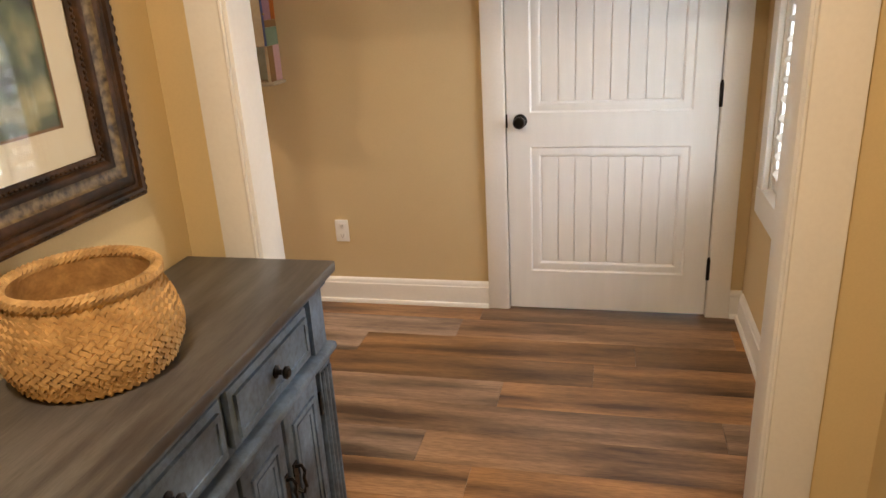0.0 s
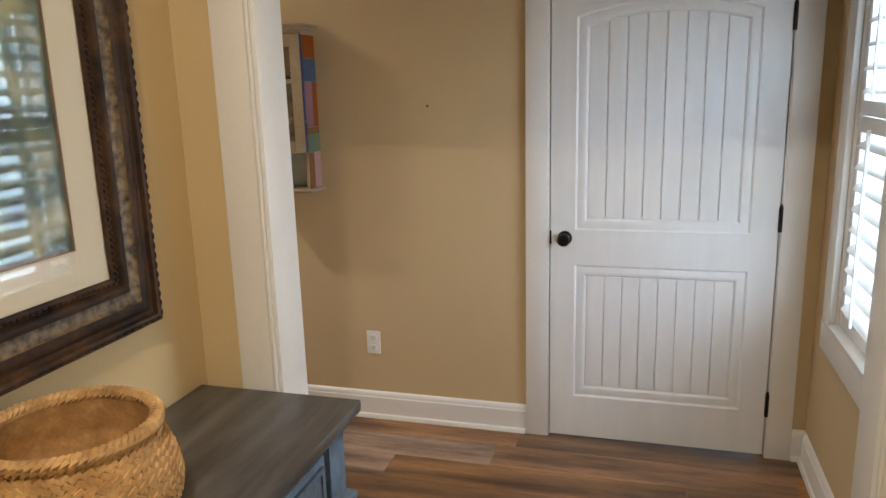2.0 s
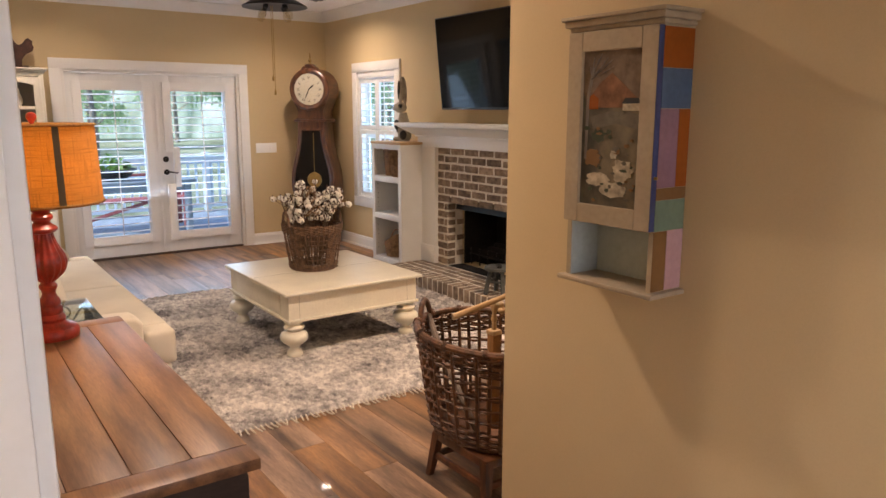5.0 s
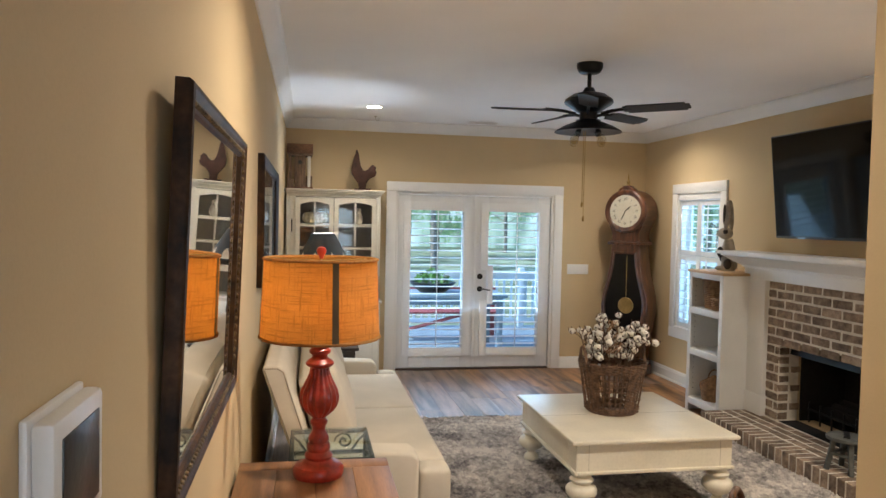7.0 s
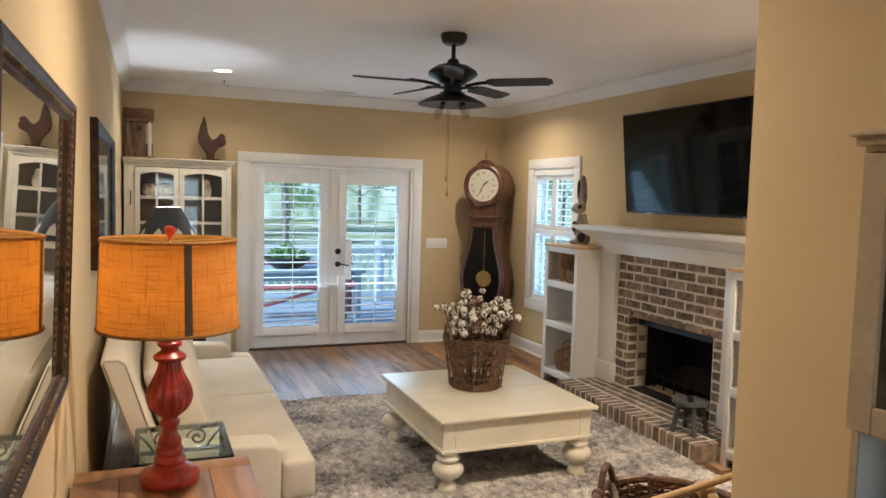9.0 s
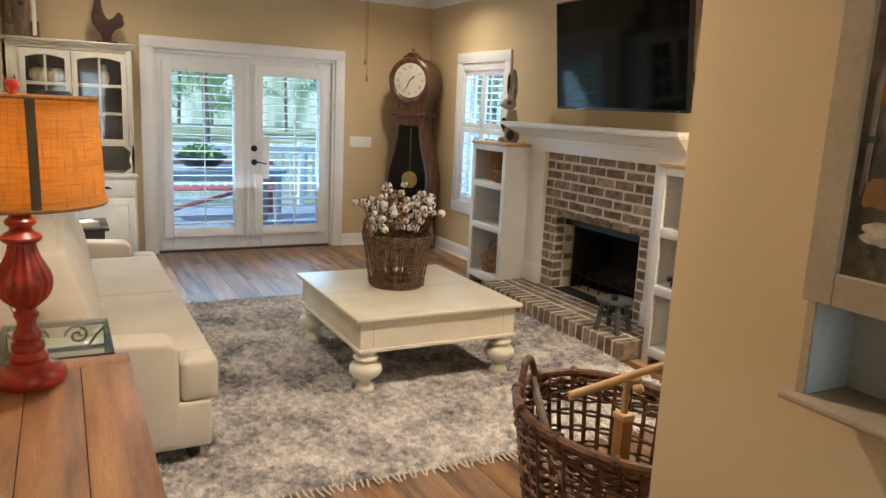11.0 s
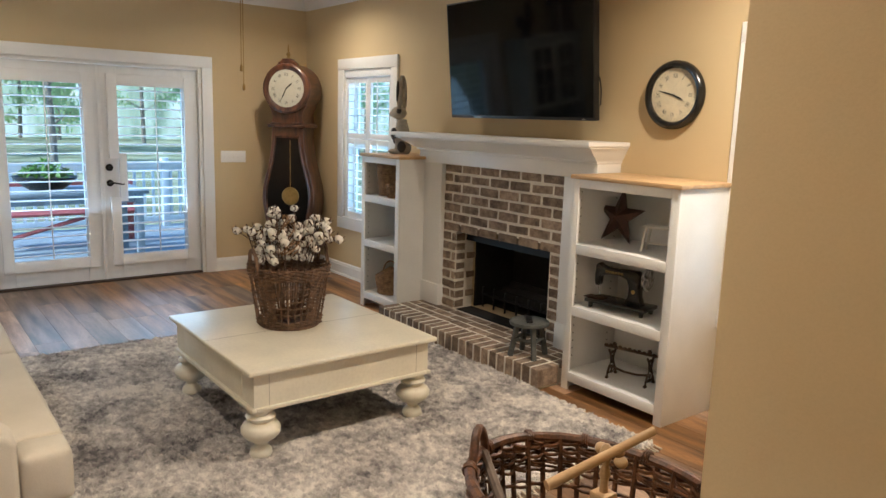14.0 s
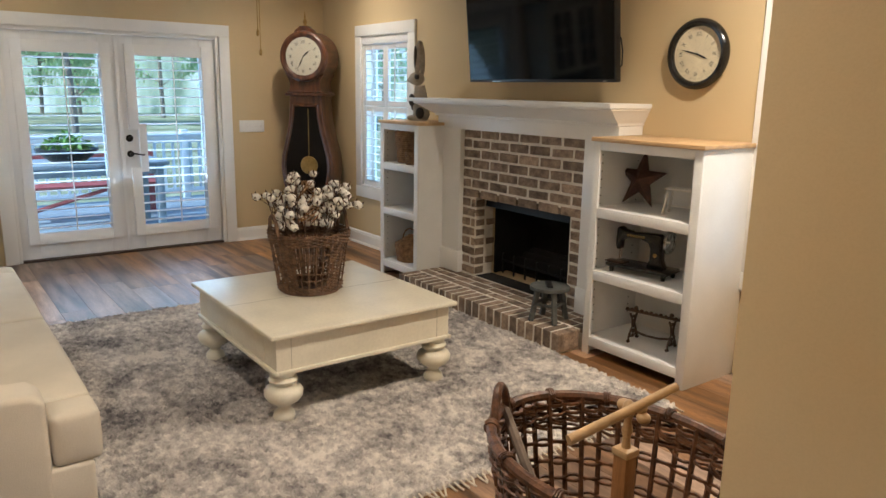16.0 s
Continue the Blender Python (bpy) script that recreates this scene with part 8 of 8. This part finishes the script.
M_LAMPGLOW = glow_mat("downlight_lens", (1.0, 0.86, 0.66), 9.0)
# the last fitting is made up, to go with the foyer fill lamp
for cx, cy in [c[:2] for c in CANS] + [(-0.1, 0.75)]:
    d = thing("recessed_light", pose(cx, cy, H), "white recessed ceiling light, switched on; the foyer one is added", "downlight", group="recessed ceiling lights")
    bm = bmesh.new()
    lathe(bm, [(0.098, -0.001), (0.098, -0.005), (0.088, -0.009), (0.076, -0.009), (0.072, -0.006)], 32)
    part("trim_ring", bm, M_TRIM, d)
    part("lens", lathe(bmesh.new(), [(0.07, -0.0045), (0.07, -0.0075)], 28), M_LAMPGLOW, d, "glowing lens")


def ceiling_bits():
    v = thing("ceiling_vent", pose(-8.42, 4.60, H), "white slatted ceiling vent", "vent")
    bm = bmesh.new()
    box(bm, -0.06, 0.06, -0.16, -0.145, -0.008, -0.001)
    box(bm, -0.06, 0.06, 0.145, 0.16, -0.008, -0.001)
    box(bm, -0.06, -0.048, -0.145, 0.145, -0.008, -0.001)
    box(bm, 0.048, 0.06, -0.145, 0.145, -0.008, -0.001)
    part("frame", bm, M_TRIM, v)
    part("backing", bbox(-0.048, 0.048, -0.145, 0.145, -0.003, -0.001, 0), M_DARK, v)
    for k in range(7):
        s = part("slat", bbox(-0.006, 0.006, -0.145, 0.145, -0.0045, -0.0033, 0), M_TRIM, v)
        s.matrix_basis = pose(-0.04 + k * 0.0133, 0, -0.002, 0, 20)
    p = thing("plant_hook", pose(-8.30, 3.41, H), "small metal hook screwed into the ceiling", "hook")
    bm = bmesh.new()
    lathe(bm, [(0.014, -0.001), (0.012, -0.006), (0.004, -0.01)], 14)
    tube(bm, [(0, 0, -0.008), (0, 0, -0.03), (0, 0.012, -0.045), (0, 0.026, -0.05), (0, 0.036, -0.04), (0, 0.036, -0.026)], 0.0035, 6)
    part("hook", bm, M_CHROME, p)


ceiling_bits()


# ---- outside ----
bm = bmesh.new()
bmesh.ops.create_grid(bm, x_segments=24, y_segments=24, size=400, matrix=Matrix.Translation((-30, 0, -0.55)))
solid("ground", bm, M_GRASS, "leaf-strewn woodland ground with thin grass", "ground", "structure")


def distance_glow_mat():
    """Pale far-off woods, sunlight painted as glow: soft upright streaks of leaf and sky."""
    m = glow_mat("distant_woods_glow", (0.6, 0.7, 0.6), 0.40)
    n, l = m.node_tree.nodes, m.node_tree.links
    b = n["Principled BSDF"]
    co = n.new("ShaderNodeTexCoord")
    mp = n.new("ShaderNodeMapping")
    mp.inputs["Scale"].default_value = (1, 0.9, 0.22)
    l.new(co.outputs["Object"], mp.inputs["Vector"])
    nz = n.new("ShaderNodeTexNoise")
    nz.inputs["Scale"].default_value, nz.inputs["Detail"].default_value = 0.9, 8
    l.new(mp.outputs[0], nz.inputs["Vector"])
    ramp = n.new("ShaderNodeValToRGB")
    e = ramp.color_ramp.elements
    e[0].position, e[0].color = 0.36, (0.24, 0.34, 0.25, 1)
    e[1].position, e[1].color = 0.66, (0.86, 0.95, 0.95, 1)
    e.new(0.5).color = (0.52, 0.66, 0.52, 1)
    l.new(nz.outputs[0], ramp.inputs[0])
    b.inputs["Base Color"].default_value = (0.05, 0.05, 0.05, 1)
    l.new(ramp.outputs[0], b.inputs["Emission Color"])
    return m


# glowing sheet of woods beyond the trees, far past the porch, haze painted in
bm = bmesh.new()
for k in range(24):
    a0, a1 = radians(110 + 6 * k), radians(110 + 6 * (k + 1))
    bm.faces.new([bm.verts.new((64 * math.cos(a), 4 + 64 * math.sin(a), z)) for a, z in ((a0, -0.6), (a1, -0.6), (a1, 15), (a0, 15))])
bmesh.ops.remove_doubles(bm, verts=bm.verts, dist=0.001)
solid("backdrop", bm, distance_glow_mat(), "glowing backdrop of pale woods far beyond the trees, haze painted in", "backdrop", "structure")


def porch():
    d = thing("deck", pose(-10.75, 4.6, 0), "grey painted timber deck with white railing", "deck", kind="structure")
    for k in range(26):
        x = -1.85 + k * 0.145
        part("deck_board", bbox(x, x + 0.139, -4.2, 4.6, -0.10, -0.06, 0.003), M_DECK, d)
    part("joist", bbox(-1.85, 1.9, -4.2, -4.05, -0.5, -0.10, 0), M_DECK, d)
    part("joist", bbox(-1.85, 1.9, 4.45, 4.6, -0.5, -0.10, 0), M_DECK, d)
    r = thing("railing", pose(-12.45, 4.6, -0.06), "white porch railing with square balusters", "railing", kind="structure")
    part("top_rail", bbox(-0.07, 0.07, -4.2, 4.6, 0.90, 0.94, 0.004), M_DECKW, r)
    part("upper_rail", bbox(-0.02, 0.02, -4.2, 4.6, 0.81, 0.90, 0.003), M_DECKW, r)
    part("bottom_rail", bbox(-0.02, 0.02, -4.2, 4.6, 0.08, 0.15, 0.003), M_DECKW, r)
    bal = finish("baluster", bbox(-0.018, 0.018, -0.018, 0.018, 0.15, 0.81, 0.002, 1), M_DECKW)
    for k in range(68):
        o = part("baluster", bal, M_DECKW, r)
        o.matrix_basis = pose(0, -4.1 + k * 0.128, 0)
    for y in (-4.15, -1.2, 1.7, 4.55):
        part("post", bbox(-0.05, 0.05, y - 0.05, y + 0.05, 0, 1.0, 0.004), M_DECKW, r)
    t = thing("patio_table", pose(-10.45, 4.55, -0.06), "grey-blue painted wooden patio table", "table")
    for k in range(6):
        part("tabletop_board", bbox(-0.42 + k * 0.14, -0.425 + (k + 1) * 0.14, -0.75, 0.85, 0.74, 0.78, 0.004), M_DECK, t)
    for y in (-0.65, 0.75):
        for x in (-0.35, 0.35):
            part("leg", bbox(x - 0.04, x + 0.04, y - 0.04, y + 0.04, 0, 0.74, 0.004), M_DECK, t)
    part("apron", bbox(-0.33, 0.33, -0.66, 0.76, 0.64, 0.74, 0.004), M_DECK, t)
    b = thing("garden_bench", pose(-11.25, 4.45, -0.06), "faded red slatted garden bench", "bench")
    for k in range(3):
        part("seat_slat", bbox(-0.2 + k * 0.14, -0.08 + k * 0.14, -0.75, 1.15, 0.40, 0.43, 0.004), M_BENCH, b)
    for k in range(3):
        part("back_slat", bbox(-0.24, -0.22, -0.75, 1.15, 0.50 + k * 0.1, 0.57 + k * 0.1, 0.004), M_BENCH, b)
    for y in (-0.7, 1.06):
        part("leg", bbox(-0.25, -0.2, y, y + 0.08, 0, 0.78, 0.004), M_BENCH, b)
        part("leg", bbox(0.14, 0.2, y, y + 0.08, 0, 0.60, 0.004), M_BENCH, b)
    bm = bmesh.new()
    for y0, y1 in ((-0.7, 0.6),):
        tube(bm, [(0.17, y0, 0.05), (0.17, y1, 0.40)], 0.025, 6)
    part("brace", bm, M_BENCH, b)
    p = thing("planter_bowl", pose(-10.4, 4.42, 0.72), "wide dark planter bowl of green leaves on the patio table", "planter")
    part("bowl", lathe(bmesh.new(), [(0.16, 0), (0.24, 0.06), (0.315, 0.14), (0.33, 0.15), (0.31, 0.15), (0.22, 0.07)], 32), M_IRON, p)
    part("soil", lathe(bmesh.new(), [(0.29, 0.125), (0.29, 0.13)], 24), M_WOODLEG, p)
    rng = random.Random(6)
    bm = bmesh.new()
    for k in range(170):
        a, r = rng.uniform(0, 6.283), 0.26 * math.sqrt(rng.random())
        z = 0.14 + rng.uniform(0.02, 0.19) * (1.15 - r / 0.3)
        m = Matrix.Translation((r * math.cos(a), r * math.sin(a), z)) @ Euler((rng.uniform(-1, 1), rng.uniform(-1, 1), a)).to_matrix().to_4x4()
        vs = [bm.verts.new(m @ Vector(q)) for q in ((-0.045, 0, 0), (0, -0.022, 0.008), (0.05, 0, 0), (0, 0.022, 0.008))]
        bm.faces.new(vs)
    part("foliage", bm, M_LEAFB, p, "bright green leaves")


M_LEAFB = mat("fresh_leaves", (0.14, 0.30, 0.05), 0.5, vary=0.3, scale=5)
porch()


def tree_parts(seed, h):
    rng = random.Random(seed)
    bm = bmesh.new()
    lean = Vector((rng.uniform(-0.4, 0.4), rng.uniform(-0.4, 0.4), 0))
    trunk = [Vector((0, 0, 0)) + lean * (u * u) + Vector((0.08 * math.sin(5 * u + seed), 0.08 * math.cos(4 * u + seed), h * u)) for u in [i / 8 for i in range(9)]]
    tube(bm, trunk, 0.15, 10, taper=0.05)
    tips = []
    for k in range(20):
        u = rng.uniform(0.14, 0.98)
        i = min(7, int(u * 8))
        p = trunk[i].lerp(trunk[i + 1], u * 8 - i)
        a = rng.uniform(0, 6.283)
        l = rng.uniform(1.0, 2.4) * (1.25 - 0.6 * u)
        q = p + Vector((l * math.cos(a), l * math.sin(a), l * rng.uniform(0.1, 0.6)))
        tube(bm, [p, (p + q) / 2 + Vector((0, 0, 0.12)), q], 0.045, 6, taper=0.012)
        tips += [q, (p + q) / 2, p.lerp(q, 0.75)]
    wood = finish("trunk", bm, M_BARK)
    vs, fs = [], []
    for t in tips:
        R = rng.uniform(0.45, 0.95)
        for k in range(70):
            d = Vector((rng.gauss(0, 1), rng.gauss(0, 1), rng.gauss(0, 0.7))) * R * 0.5
            c = t + d
            s = rng.uniform(0.07, 0.15)
            m = Euler((rng.uniform(0, 6), rng.uniform(0, 6), rng.uniform(0, 6))).to_matrix()
            n0 = len(vs)
            vs += [c + m @ Vector(v) for v in ((-s, 0, 0), (0, -s * 0.5, 0), (s, 0, 0), (0, s * 0.5, 0))]
            fs.append((n0, n0 + 1, n0 + 2, n0 + 3))
    me = bpy.data.meshes.new("crown")
    me.from_pydata(vs, [], fs)
    me.materials.append(M_LEAF)
    return wood, me


def woods():
    kinds = [tree_parts(s, h) for s, h in ((1, 9), (2, 11), (3, 8), (4, 12))]
    rng = random.Random(9)
    spots = []
    while len(spots) < 34:
        x, y = rng.uniform(-62, -22), rng.uniform(-16, 38)
        if all((x - a) ** 2 + (y - b) ** 2 > 3 for a, b in spots):
            spots.append((x, y))
    for i in range(24):
        spots.append((rng.uniform(-12, 2), rng.uniform(12, 22)))
    for i in range(6):
        spots.append((rng.uniform(7, 13), rng.uniform(7, 16)))
    first = {}
    for x, y in spots:
        k = rng.randrange(4)
        m = pose(x, y, -0.57, 0, 0, rng.uniform(0, 360))
        if k not in first:
            t = thing("tree", m, "slim woodland tree with sparse green leaves", "tree", group="trees in the woods")
            part("trunk", kinds[k][0], M_BARK, t)
            part("crown", kinds[k][1], M_LEAF, t)
            first[k] = t
        else:
            copy_thing(first[k], m)


woods()


# ---- floor boards ----
def floor_boards():
    rng = random.Random(5)
    cache = {}
    width = 0.186
    strips = []
    y = 0.95
    while y < YN:
        strips.append((y, min(y + width, YN)))
        y += width
    for y0, y1 in strips:
        if y1 <= YS:
            lo, hi = -0.93, XE
        elif y0 < YH:
            lo, hi = XW, XE
        else:
            lo, hi = XW, XR
        x = lo - rng.uniform(0, 1.1)
        while x < hi:
            length = rng.choice((1.22, 1.22, 0.92, 1.52))
            a, b = max(x, lo), min(x + length, hi)
            x += length
            if b - a < 0.02:
                continue
            key = (round(b - a, 2), round(y1 - y0, 3))
            if key not in cache:
                w, d = b - a, y1 - y0
                cache[key] = finish("plank", bevel_top(w, d), M_PLANK, 0)
            ob = part("plank", cache[key], M_PLANK, floor)
            ob.matrix_basis = pose((a + b) / 2, (y0 + y1) / 2, 0)


def bevel_top(w, d):
    bm = bmesh.new()
    g = 0.0004
    e = 0.0011
    lo = [bm.verts.new((sx * (w / 2 - g), sy * (d / 2 - g), -0.011)) for sx, sy in ((-1, -1), (1, -1), (1, 1), (-1, 1))]
    mi = [bm.verts.new((v.co.x, v.co.y, -e)) for v in lo]
    hi = [bm.verts.new((v.co.x - math.copysign(e, v.co.x), v.co.y - math.copysign(e, v.co.y), 0)) for v in lo]
    for a, b in ((lo, mi), (mi, hi)):
        for i in range(4):
            j = (i + 1) % 4
            bm.faces.new((a[i], a[j], b[j], b[i]))
    bm.faces.new(hi)
    return bm


floor_boards()
